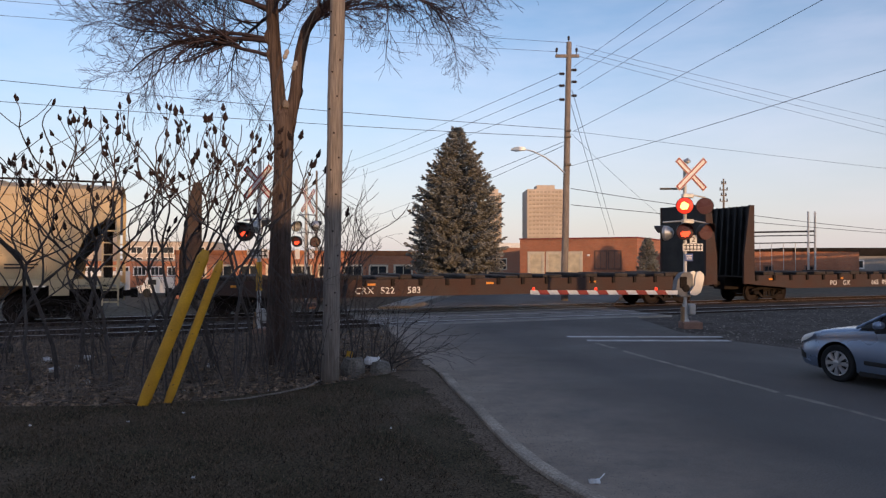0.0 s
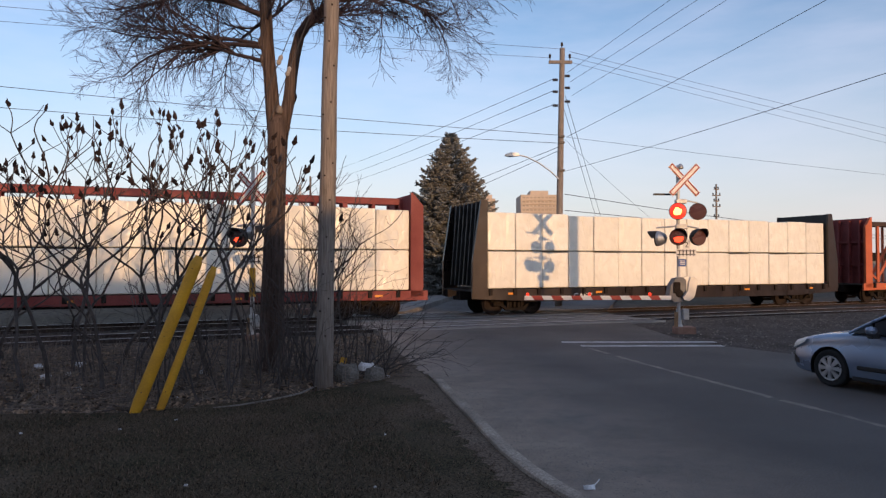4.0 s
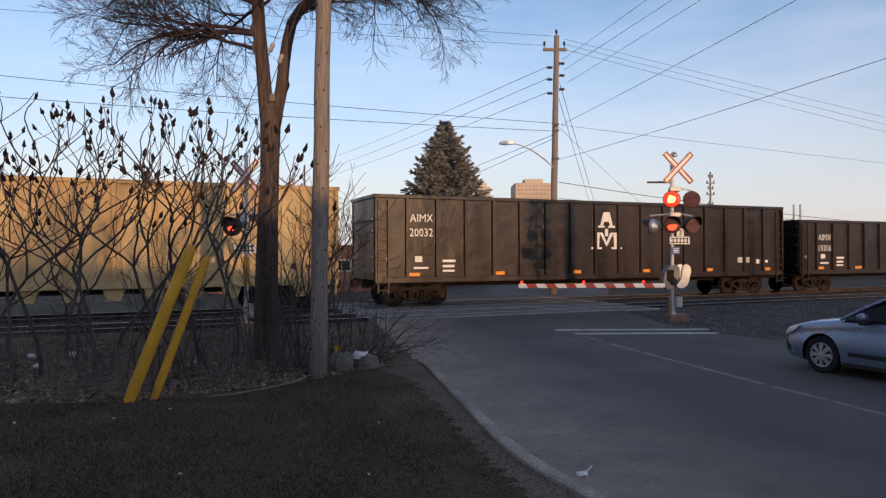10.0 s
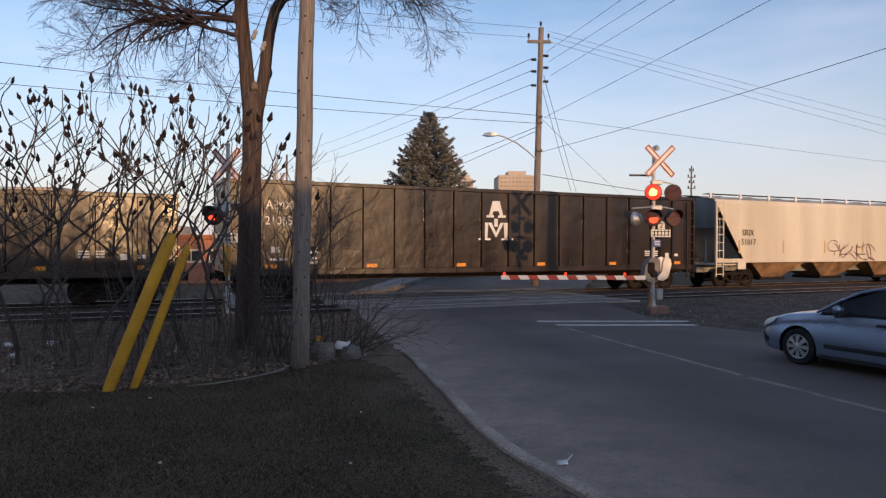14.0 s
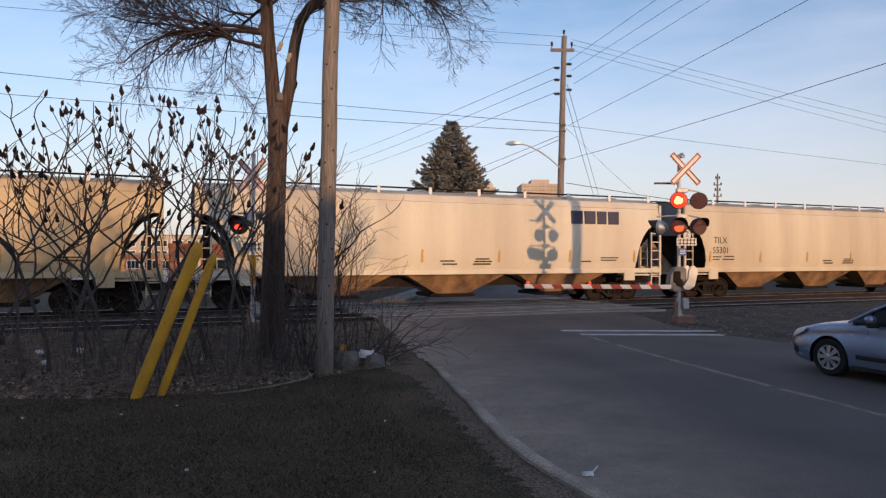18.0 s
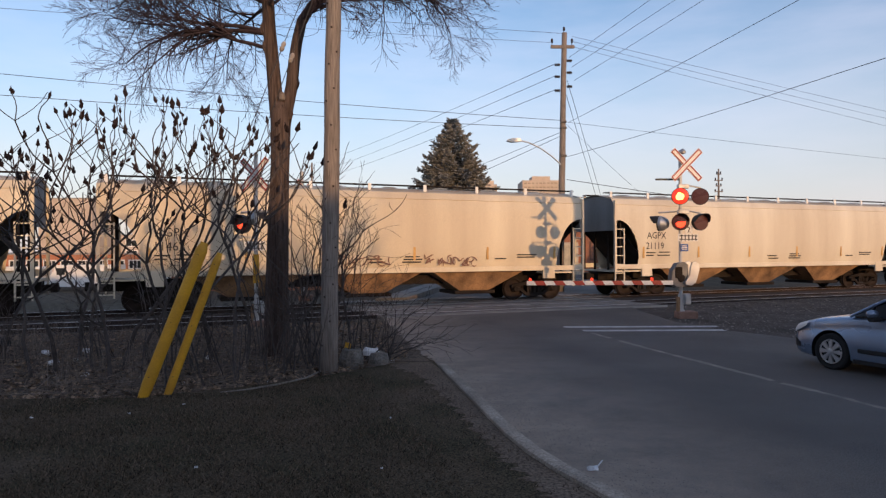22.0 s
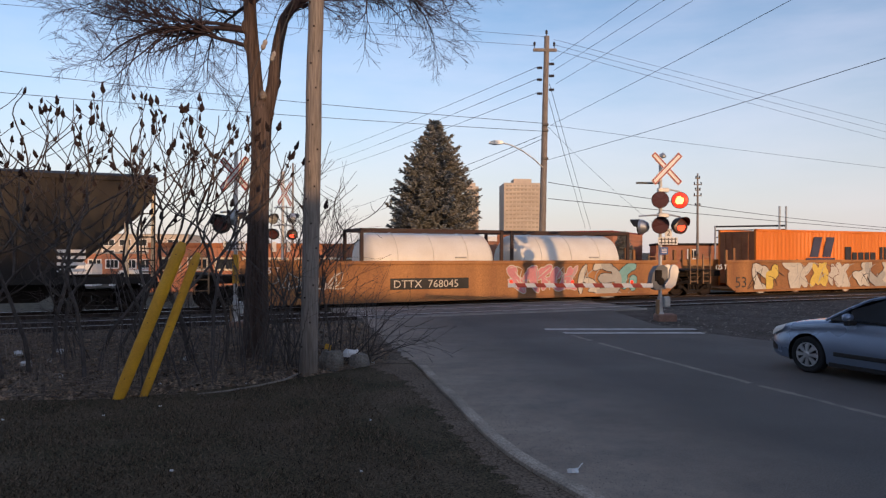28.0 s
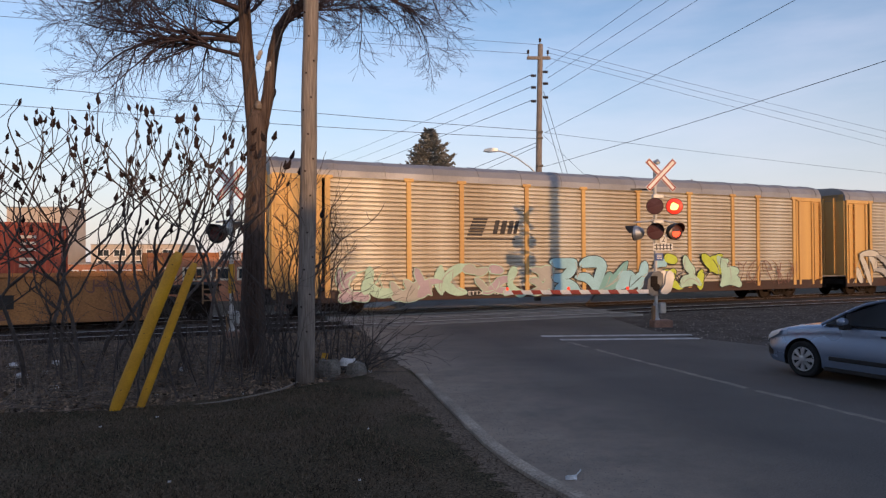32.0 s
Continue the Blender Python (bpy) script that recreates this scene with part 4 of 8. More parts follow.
def centerbeam(L=24.0, loaded=False, mark="AOK", number="", material="orange_red"):
    car = car_thing("centerbeam_car", "%s centerbeam lumber railway car" % ("white-wrapped loaded red" if loaded else "empty orange-red"), "flat car")
    deck = 1.05
    flat_base(car, L, material, mark, number, 0.3, deck, -4.6)
    h, top = L / 2, 4.4 if not loaded else 4.65
    for s in (-1, 1):
        x = s * (h - 0.5)
        bm = B()
        box(bm, min(x, x - s * 0.1), max(x, x - s * 0.1), -1.4, 1.4, deck, top + 0.1)
        part("end_wall", bm, M["maroon"], car, "dark red end bulkhead")
        for y in (-1.1, -0.5, 0.1, 0.7):
            part("end_rib", box(B(), min(x, x + s * 0.2), max(x, x + s * 0.2), y, y + 0.12, deck, top), M["maroon"], car)
        for z in (2.0, 3.2):
            part("end_rib", box(B(), min(x, x + s * 0.14), max(x, x + s * 0.14), -1.38, 1.38, z, z + 0.12), M["maroon"], car)
        for y in (-1.52, 1.4):
            bm = B()
            prism(bm, [(x - s * 0.18, 0.85), (x + s * 0.32, 0.85), (x + s * 0.32, top - 0.35), (x - s * 0.1, top + 0.14), (x - s * 0.18, top + 0.14)], y, y + 0.12, "y")
            part("end_post", bm, M[material], car)
    bm = B()
    cbox(bm, -h + 0.5, h - 0.5, -0.3, 0.3, top - 0.24, top + 0.02, 0.02)
    part("top_chord", bm, M["maroon" if loaded else "flat_brown"], car, "long top chord")
    n = 20
    dx = (L - 1.3) / n
    for i in range(n + 1):
        x = -h + 0.65 + i * dx
        w = 0.1 if i % 2 == 0 else 0.065
        for y in (-0.3, 0.2):
            bm = B()
            cbox(bm, x - w, x + w, y, y + 0.1, deck, top - 0.23, 0.012)
            part("post", bm, M[material], car)
        if i % 2 == 0 and 0 < i < n:
            a, b = (i, i + 2) if i < n / 2 else (i, i - 2)
            xa, xb = -h + 0.65 + a * dx, -h + 0.65 + b * dx
            if i == n // 2:
                continue
            for y in (-0.24, 0.18):
                bm = B()
                prism(bm, [(xa - 0.07, deck + 0.25), (xa + 0.07, deck + 0.15), (xb + 0.07, top - 0.4), (xb - 0.07, top - 0.3)], y, y + 0.06, "y")
                part("diagonal", bm, M[material], car)
    for s in (-1, 1):
        for y in (-0.24, 0.18):
            x = s * (h - 0.65)
            bm = B()
            prism(bm, [(x, 2.45), (x, 2.6), (x - s * 2 * dx, deck + 0.25), (x - s * 2 * dx, deck + 0.1)], y, y + 0.06, "y")
            part("diagonal", bm, M[material], car)
    if not loaded:
        bm = B()
        box(bm, h - 2.9, h - 0.62, -0.36, -0.31, deck + 0.05, top - 0.3)
        part("end_panel", bm, M["maroon"], car, "dark red solid web panel")
    else:
        lumber(car, -h + 0.7, h - 0.7, 1.1, 1.47, 1.52, 5)
    return car


def autorack(L=28.95, graffiti=True):
    car = car_thing("autorack_car", "zinc-panelled autorack railway car with yellow posts and graffiti", "autorack car")
    h = L / 2
    # curved roof
    sec = [(1.6, 5.12), (1.58, 5.36), (1.44, 5.62), (1.12, 5.78), (0.6, 5.87), (0, 5.9)]
    full = sec + [(-y, z) for y, z in sec[-2::-1]]
    bm = B()
    prism(bm, full, -h + 0.25, h - 0.25, "x")
    ob = part("roof", bm, M["rack_roof"], car, "grey curved zinc roof")
    bm = B()
    for i in range(15):
        x = -h + 0.6 + i * (L - 1.2) / 14
        prism(bm, [(y * 1.01, z + 0.02) for y, z in full], x - 0.03, x + 0.03, "x")
    part("roof_seam", bm, M["rack_roof"], car)
    # ends
    for s in (-1, 1):
        x = s * (h - 0.25)
        bm = B()
        cbox(bm, min(x, x - s * 0.15), max(x, x - s * 0.15), -1.5, 1.5, 1.1, 5.5, 0.02)
        for y in (-0.9, -0.3, 0.3, 0.9):
            box(bm, min(x, x + s * 0.08), max(x, x + s * 0.08), y - 0.05, y + 0.05, 1.2, 5.3)
        part("end_door", bm, M["rack_yellow"], car, "dirty yellow end door")
        bm = B()
        xa, xb = s * (h - 0.3), s * (h - 2.1)
        cbox(bm, min(xa, xb), max(xa, xb), -1.56, -1.5, 0.7, 5.17, 0.01)
        part("end_panel", bm, M["rack_yellow"], car, "yellow end side panel")
        for q in (0.35, 0.95, 1.9):
            xx = s * (h - q)
            part("panel_rib", cbox(B(), xx - 0.07, xx + 0.07, -1.63, -1.561, 0.7, 4.97, 0.012), M["rack_yellow"], car)
        part("panel_header", cbox(B(), min(xa, xb), max(xa, xb), -1.62, -1.561, 4.98, 5.17, 0.012), M["rack_yellow"], car)
        bm = B()
        ladder(bm, s * (h - 0.4), s * (h - 0.88), -1.66, 0.9, 4.9)
        part("ladder", bm, M["rack_yellow"], car)
    # corrugated side panels between posts
    posts = [-h + 2.3, -9.0, -6.75, -3.75, -0.9, 2.1, 5.12, 7.9, 9.6, h - 2.3]
    for i, (xa, xb) in enumerate(zip(posts, posts[1:])):
        bm = B()
        z = 0.95
        prof = []
        k = 0
        while z < 5.12:
            prof += [(-1.5, z), (-1.565, z + 0.03), (-1.565, z + 0.115), (-1.5, z + 0.125)]
            z += 0.165
        prof = prof + [(-1.5, 5.14), (-1.5, 0.95)]
        prism(bm, prof, xa, xb, "x")
        part("side_panel", bm, M["rack_panel"], car, "pale corrugated zinc panel")
    for x in posts:
        bm = B()
        cbox(bm, x - 0.1, x + 0.1, -1.62, -1.52, 0.7, 5.12, 0.015)
        cbox(bm, x - 0.2, x + 0.2, -1.63, -1.53, 5.05, 5.18, 0.015)
        part("post", bm, M["rack_yellow"], car)
    bm = B()
    box(bm, -h + 0.3, h - 0.3, 1.45, 1.55, 1.1, 5.17)
    part("far_side", bm, M["rack_panel"], car)
    bm = B()
    for y in (-1.6, 1.5):
        cbox(bm, -h + 0.25, h - 0.25, y, y + 0.1, 0.5, 0.95, 0.015)
    part("side_sill", bm, M["flat_brown"], car, "dark brown side sill")
    bm = B()
    box(bm, -h + 0.3, h - 0.3, -1.4, 1.4, 0.62, 0.9)
    box(bm, -h + 0.3, h - 0.3, -0.35, 0.35, 0.42, 0.62)
    part("underframe", bm, M["dirty"], car)
    trucks(car, -h + 2.6, h - 2.6)
    couplers(car, h)
    bm = B()
    box(bm, -6.6, -4.6, -1.607, -1.59, 0.6, 0.88)
    part("name_board", bm, M["black"], car)
    words(car, "ETTX", -6.5, 0.65, 0.24, "white", -1.611, 1.2)
    words(car, "7034", -5.5, 0.65, 0.24, "white", -1.611, 1.2)
    # railway emblem as plain dark slanted shapes
    for i in range(6):
        z = 3.02 + i * 0.125
        part("emblem_bar", prism(B(), [(-6.5 + i * 0.05, z), (-5.85 + i * 0.05, z), (-5.8 + i * 0.05, z + 0.085), (-6.47 + i * 0.05, z + 0.085)], -1.575, -1.55, "y"), M["lettering_dark"], car)
    for xo, w in ((-5.35, 0.2), (-5.02, 0.22), (-4.68, 0.2), (-4.4, 0.16)):
        part("emblem_bar", prism(B(), [(xo, 3.1), (xo + w, 3.1), (xo + w + 0.14, 3.65), (xo + 0.14, 3.65)], -1.575, -1.55, "y"), M["lettering_dark"], car)
    part("emblem_bar", box(B(), -6.55, -4.3, -1.573, -1.55, 2.86, 2.92), M["lettering_dark"], car)
    return car


def well_body(L, label, a=1.55, b=1.55):
    """A well car; a and b are the lengths of its end platforms."""
    car = car_thing("well_car", label, "well car")
    h = L / 2
    bm = B()
    for y in (-1.5, 1.42):
        prism(bm, [(-h + a + 0.5, 0.2), (h - b - 0.5, 0.2), (h - b, 0.55), (h - b, 1.66), (-h + a, 1.66), (-h + a, 0.55)], y, y + 0.08, "y")
    box(bm, -h + a + 0.5, h - b - 0.5, -1.42, 1.42, 0.2, 0.3)
    part("well_side", bm, M["well_yellow"], car)
    bm = B()
    for y in (-1.56, 1.44):
        cbox(bm, -h + a - 0.1, h - b + 0.1, y, y + 0.12, 1.58, 1.72, 0.015)
        cbox(bm, -h + a + 0.5, h - b - 0.5, y, y + 0.12, 0.15, 0.28, 0.015)
    part("well_chord", bm, M["well_yellow"], car)
    for s in (-1, 1):
        bm = B()
        xa, xb = s * (h - 2.0), s * h
        box(bm, min(xa, xb), max(xa, xb), -0.7, 0.7, 0.92, 1.2)
        box(bm, min(s * (h - 0.95), xb), max(s * (h - 0.95), xb), -1.45, 1.45, 1.2, 1.27)
        part("end_platform", bm, M["dirty"], car)
        for y in (-1.42, 1.42):
            bm = B()
            ladder(bm, s * (h - 0.15), s * (h - 0.6), y, 0.6, 2.0)
            part("ladder", bm, M["pocket"], car)
            e = a if s < 0 else b
            for q, za, zb in ((e, 1.35, 2.2), (e + 0.5, 1.7, 2.3)):
                part("corner_post", cbox(B(), s * (h - q) - 0.07, s * (h - q) + 0.07, y - 0.06, y + 0.06, za, zb, 0.01), M["well_yellow"], car)
    return car


def container(L, z, material, end_material, label, x=0.0):
    box_ = thing("shipping_container", label, "container", group="train")
    h = L / 2
    bm = B()
    n = int(L / 0.28)
    prof = []
    for i in range(n):
        xa = -h + 0.12 + i * (L - 0.24) / n
        w = (L - 0.24) / n
        prof += [(xa, -1.2), (xa + w * 0.25, -1.165), (xa + w * 0.5, -1.165), (xa + w * 0.75, -1.2)]
    prof += [(h - 0.12, -1.2), (h - 0.12, 1.2), (-h + 0.12, 1.2)]
    prism(bm, prof, 0.12, 2.8, "z")
    part("side_wall", bm, M[material], box_)
    bm = B()
    for s in (-1, 1):
        for y in (-1.22, 1.08):
            cbox(bm, min(s * h, s * (h - 0.16)), max(s * h, s * (h - 0.16)), y, y + 0.14, 0, 2.9, 0.015)
    for y in (-1.22, 1.1):
        for z0 in (0, 2.78):
            cbox(bm, -h, h, y, y + 0.12, z0, z0 + 0.12, 0.015)
    part("frame", bm, M[material], box_)
    bm = B()
    box(bm, -h + 0.01, -h + 0.05, -1.1, 1.1, 0.1, 2.8)
    for y in (-0.75, -0.3, 0.3, 0.75):
        lathe(bm, [(0.03, 0.15), (0.03, 2.7)], (-h - 0.02, y, 0), "z", 6)
    part("end_door", bm, M[end_material], box_, "container end doors with lock rods")
    return box_


def tank_container(z):
    t = thing("tank_container", "white cylindrical tank container in a steel frame", "tank container", group="train")
    bm = B()
    lathe(bm, [(0.3, -2.9), (0.8, -2.8), (1.1, -2.55), (1.15, -2.4), (1.15, 2.4), (1.1, 2.55), (0.8, 2.8), (0.3, 2.9)], (0, 0, 1.3), "x", 28)
    part("tank", bm, M["tank_white"], t, smooth=True).data.set_sharp_from_angle(angle=radians(40))
    bm = B()
    for x in (-1.5, 0, 1.5):
        lathe(bm, [(1.15, x - 0.04), (1.175, x - 0.03), (1.175, x + 0.03), (1.15, x + 0.04)], (0, 0, 1.3), "x", 28)
    part("band", bm, M["tank_white"], t)
    for s in (-1, 1):
        bm = B()
        for y in (-1.2, 1.1):
            cbox(bm, s * 3.0 - 0.07, s * 3.0 + 0.07, y, y + 0.1, 0, 2.6, 0.012)
        cbox(bm, s * 3.0 - 0.07, s * 3.0 + 0.07, -1.2, 1.2, 2.48, 2.6, 0.012)
        cbox(bm, s * 3.0 - 0.07, s * 3.0 + 0.07, -1.2, 1.2, 0, 0.12, 0.012)
        part("end_frame", bm, M["flat_brown"], t, "dark brown steel end frame")
    for y in (-1.2, 1.1):
        part("top_rail", cbox(B(), -2.93, 2.93, y, y + 0.1, 2.48, 2.6, 0.012), M["flat_brown"], t, "dark brown top rail")
    return t


# offsets of the car centres behind the camera's foot point at the start
CARS = []


def couple(car, front, rear):
    CARS.append((car, (front + rear) / 2))


couple(covered_hopper("hopper_tan", 18.0, 4.38, "ACFX", "47513"), -19.4, -1.4)
couple(bulkhead_flat(23.05, "CRX", "522 583"), 0.4, 23.45)
couple(bulkhead_flat(22.6, "PO GX", "665 098"), 25.05, 47.65)
couple(centerbeam(24.0, True, "AOK", "29881", "maroon"), 49.33, 73.33)
couple(bulkhead_flat(20.55, "GAEX", "", True), 75.2, 95.75)
couple(centerbeam(24.0, False, "AOK", "29658"), 97.7, 121.7)
couple(gondola("tan", 20.5, 4.45, True, "AIMX", "15100"), 123.1, 143.6)
couple(gondola("tan", 20.75, 4.45, True, "AIMX", "15074"), 145.0, 165.75)
couple(gondola("coal_black", 20.9, 4.25, False, "AIMX", "20032", 0, 0.0), 167.15, 188.05)
couple(gondola("coal_black", 16.8, 3.65, False, "AIMX", "19356", 0, 0.0), 189.2, 206.0)
couple(gondola("coal_black", 17.1, 3.65, False, "AIMX", "22116", 0, -0.35), 207.5, 224.6)
couple(gondola("coal_black", 21.2, 4.27, False, "AIMX", "21065", 0, 0.0), 226.1, 247.3)
couple(covered_hopper("hopper_white", 18.45, 4.38, "SRIX", "51017", flat=True), 248.65, 267.1)
couple(covered_hopper("hopper_tan", 18.7, 4.38, "TILX", "640607"), 268.3, 287.0)
couple(covered_hopper("hopper_white", 19.5, 4.38, "GACX", "55725"), 287.95, 307.45)
couple(covered_hopper("hopper_grey", 18.6, 4.38, "TILX", "55301"), 308.75, 327.35)
couple(covered_hopper("hopper_grey", 18.1, 4.38, "AGPX", "11655"), 328.75, 346.85)
couple(covered_hopper("hopper_grey", 18.4, 4.38, "AGPX", "11462"), 348.55, 366.95)
couple(covered_hopper("hopper_white", 18.5, 4.38, "AGPX", "21119"), 368.5, 387.0)
couple(covered_hopper("hopper_grey", 18.3, 4.38, "TILX", "54501"), 388.45, 406.75)
couple(covered_hopper("hopper_tan", 21.1, 4.38, "SNHX", "2126"), 408.2, 429.3)


M["hopper_black"] = mat("black_hopper_paint", (0.018, 0.017, 0.017), 0.6, 0, 30, 0.25, 1.0, 0.35, 0.15, tint=(0.032, 0.025, 0.022), streak=True, spec=0.2)


def black_hopper(L=15.0):
    car = car_thing("hopper_car", "black ribbed covered hopper railway car with open sloping ends", "hopper car")
    h, top = L / 2, 4.65
    bm = B()
    prism(bm, [(-h + 2.9, 1.2), (h - 2.9, 1.2), (h - 0.6, 3.3), (h - 0.05, 4.0), (h - 0.05, 4.42), (-h + 0.05, 4.42), (-h + 0.05, 4.0), (-h + 0.6, 3.3)], -1.5, 1.5, "y")
    quads(bm, [(-h + 0.05, -1.5, 4.42), (h - 0.05, -1.5, 4.42), (h - 0.05, -0.6, top), (-h + 0.05, -0.6, top), (-h + 0.05, 1.5, 4.42), (h - 0.05, 1.5, 4.42), (h - 0.05, 0.6, top), (-h + 0.05, 0.6, top)],
          [(0, 1, 2, 3), (4, 7, 6, 5), (3, 2, 6, 7), (0, 3, 7, 4), (1, 5, 6, 2)])
    part("body", bm, M["hopper_black"], car)
    for i in range(11):
        x = -h + 3.0 + i * (L - 6.0) / 10
        bm = B()
        cbox(bm, x - 0.06, x + 0.06, -1.58, -1.49, 1.2, 4.36, 0.012)
        part("rib", bm, M["hopper_black"], car)
    bm = B()
    cbox(bm, -h, h, -1.56, -1.46, 1.0, 1.22, 0.012)
    cbox(bm, -h, h, 1.46, 1.56, 1.0, 1.22, 0.012)
    cbox(bm, -h, h, -1.56, -1.44, 4.32, 4.48, 0.012)
    box(bm, -h, h, -1.4, 1.4, 1.02, 1.08)
    part("side_sill", bm, M["hopper_black"], car)
    for s in (-1, 1):
        for q in (0.12, 0.95):
            for y in (-1.5, 1.44):
                part("end_post", box(B(), s * (h - q) - 0.05, s * (h - q) + 0.05, y, y + 0.06, 1.1, 4.0 if q < 0.5 else 3.0), M["hopper_grey"], car, "pale end post")
        bm = B()
        ladder(bm, s * (h - 0.1), s * (h - 0.5), -1.56, 0.5, 4.3)
        part("ladder", bm, M["hopper_black"], car)
    for i in range(3):
        x0 = -h + 2.1 + i * (L - 4.2) / 3
        w = (L - 4.2) / 3
        bm = B()
        quads(bm, [(x0, -1.3, 1.2), (x0 + w, -1.3, 1.2), (x0 + w, 1.3, 1.2), (x0, 1.3, 1.2), (x0 + w * 0.35, -0.7, 0.4), (x0 + w * 0.65, -0.7, 0.4), (x0 + w * 0.65, 0.7, 0.4), (x0 + w * 0.35, 0.7, 0.4)],
              [(0, 1, 5, 4), (1, 2, 6, 5), (2, 3, 7, 6), (3, 0, 4, 7), (4, 5, 6, 7)])
        part("pocket", bm, M["dirty"], car)
    trucks(car, -h + 1.7, h - 1.7)
    couplers(car, h)
    words(car, "TCMX", -h + 3.25, 2.55, 0.36, "white", -1.505, 0.9)
    words(car, "96250", -h + 3.25, 2.1, 0.36, "white", -1.505, 0.9)
    for dx, z, w, hh in ((2.6, 1.6, 0.3, 0.25), (6.0, 1.5, 0.5, 0.1), (6.0, 1.36, 0.5, 0.1), (L - 2.9, 2.0, 0.8, 0.1), (L - 2.9, 1.8, 0.8, 0.1), (L - 2.9, 1.6, 0.8, 0.1), (L - 2.9, 1.4, 0.8, 0.1)):
        bars(car, -h + dx, z, w, hh, "white", -1.505, "stencil")
    return car


couple(black_hopper(16.2), 430.4, 446.6)
W1 = well_body(22.6, "yellow well railway car carrying two white tank containers", 2.0, 1.55)
trucks(W1, -9.7)
couple(W1, 447.6, 470.2)
W2 = well_body(20.7, "yellow well railway car carrying an orange container", 1.6, 1.5)
trucks(W2, -10.35)
couple(W2, 470.25, 490.95)
W3 = well_body(21.6, "yellow well railway car carrying a red container", 1.55, 1.9)
trucks(W3, -10.8, 9.2)
couple(W3, 491.0, 512.6)
LOADS = []


def load(ob, s, z):
    LOADS.append((ob, s, z))


tank = tank_container(0.35)
load(tank, 456.68, 0.36)
load(copy_thing(tank, pose(0, 0, 0)), 463.17, 0.36)
# the end doors' shade is put into a browner orange than the sides
orange_box = container(12.85, 0.36, "box_orange", "burnt_orange", "bright orange corrugated shipping container")
load(orange_box, 480.52, 0.36)
red_box = container(12.86, 0.36, "box_red", "box_blue", "dull red corrugated shipping container with dark end")
load(red_box, 501.35, 0.4)
rack = autorack()
couple(rack, 513.97, 542.92)
rack2 = autorack()
couple(rack2, 544.35, 573.3)


# ---- painted tags and writing on the cars ----
def paint(name, color):
    return mat(name, color, 0.6, 0, 20, 0.1, 2, 0.15, 0)


PAINT = dict(sky=paint("paint_sky", (0.34, 0.6, 0.7)), mint=paint("paint_mint", (0.42, 0.62, 0.5)), lilac=paint("paint_lilac", (0.42, 0.34, 0.4)), lime=paint("paint_lime", (0.5, 0.6, 0.06)),
             white=paint("paint_white", (0.6, 0.56, 0.48)), pink=paint("paint_pink", (0.62, 0.25, 0.27)), black=paint("paint_black", (0.03, 0.03, 0.035)), grey=paint("paint_grey", (0.4, 0.39, 0.36)),
             brown=paint("paint_brown", (0.22, 0.11, 0.08)), yellow=paint("paint_yellow", (0.7, 0.5, 0.1)), teal=paint("paint_teal", (0.2, 0.42, 0.42)), navy=paint("paint_navy", (0.055, 0.058, 0.1)))


def stroke(V, F, p, q, w0, w1, y, grow):
    """A swelling, bowed stroke with round ends from p to q, wider by grow all round."""
    dx, dz = q[0] - p[0], q[1] - p[1]
    n = math.hypot(dx, dz) or 1
    dx, dz = dx / n, dz / n
    bow = n * (0.1 + 0.16 * math.sin(p[0] * 5.3 + q[1] * 3.1))
    b = len(V)
    m = 9
    for i in range(m + 1):
        f = i / m
        along = -grow - 0.3 * w0 + (n + 2 * grow + 0.3 * (w0 + w1)) * f
        c = (p[0] + dx * along - dz * bow * math.sin(math.pi * f), p[1] + dz * along + dx * bow * math.sin(math.pi * f))
        w = ((w0 + (w1 - w0) * f) / 2 * (0.85 + 0.35 * math.sin(math.pi * f)) + grow) * min(1, 0.25 + 4.2 * f * (1 - f) * 1.6)
        V.append((c[0] - dz * w, y, c[1] + dx * w))
        V.append((c[0] + dz * w, y, c[1] - dx * w))
    for i in range(m):
        F.append((b + 2 * i, b + 2 * i + 1, b + 2 * i + 3, b + 2 * i + 2))


def flat_part(name, V, F, material, car):
    me = bpy.data.meshes.new(name)
    me.from_pydata(V, [], F)
    me.materials.append(material)
    return part(name, me, None, car)


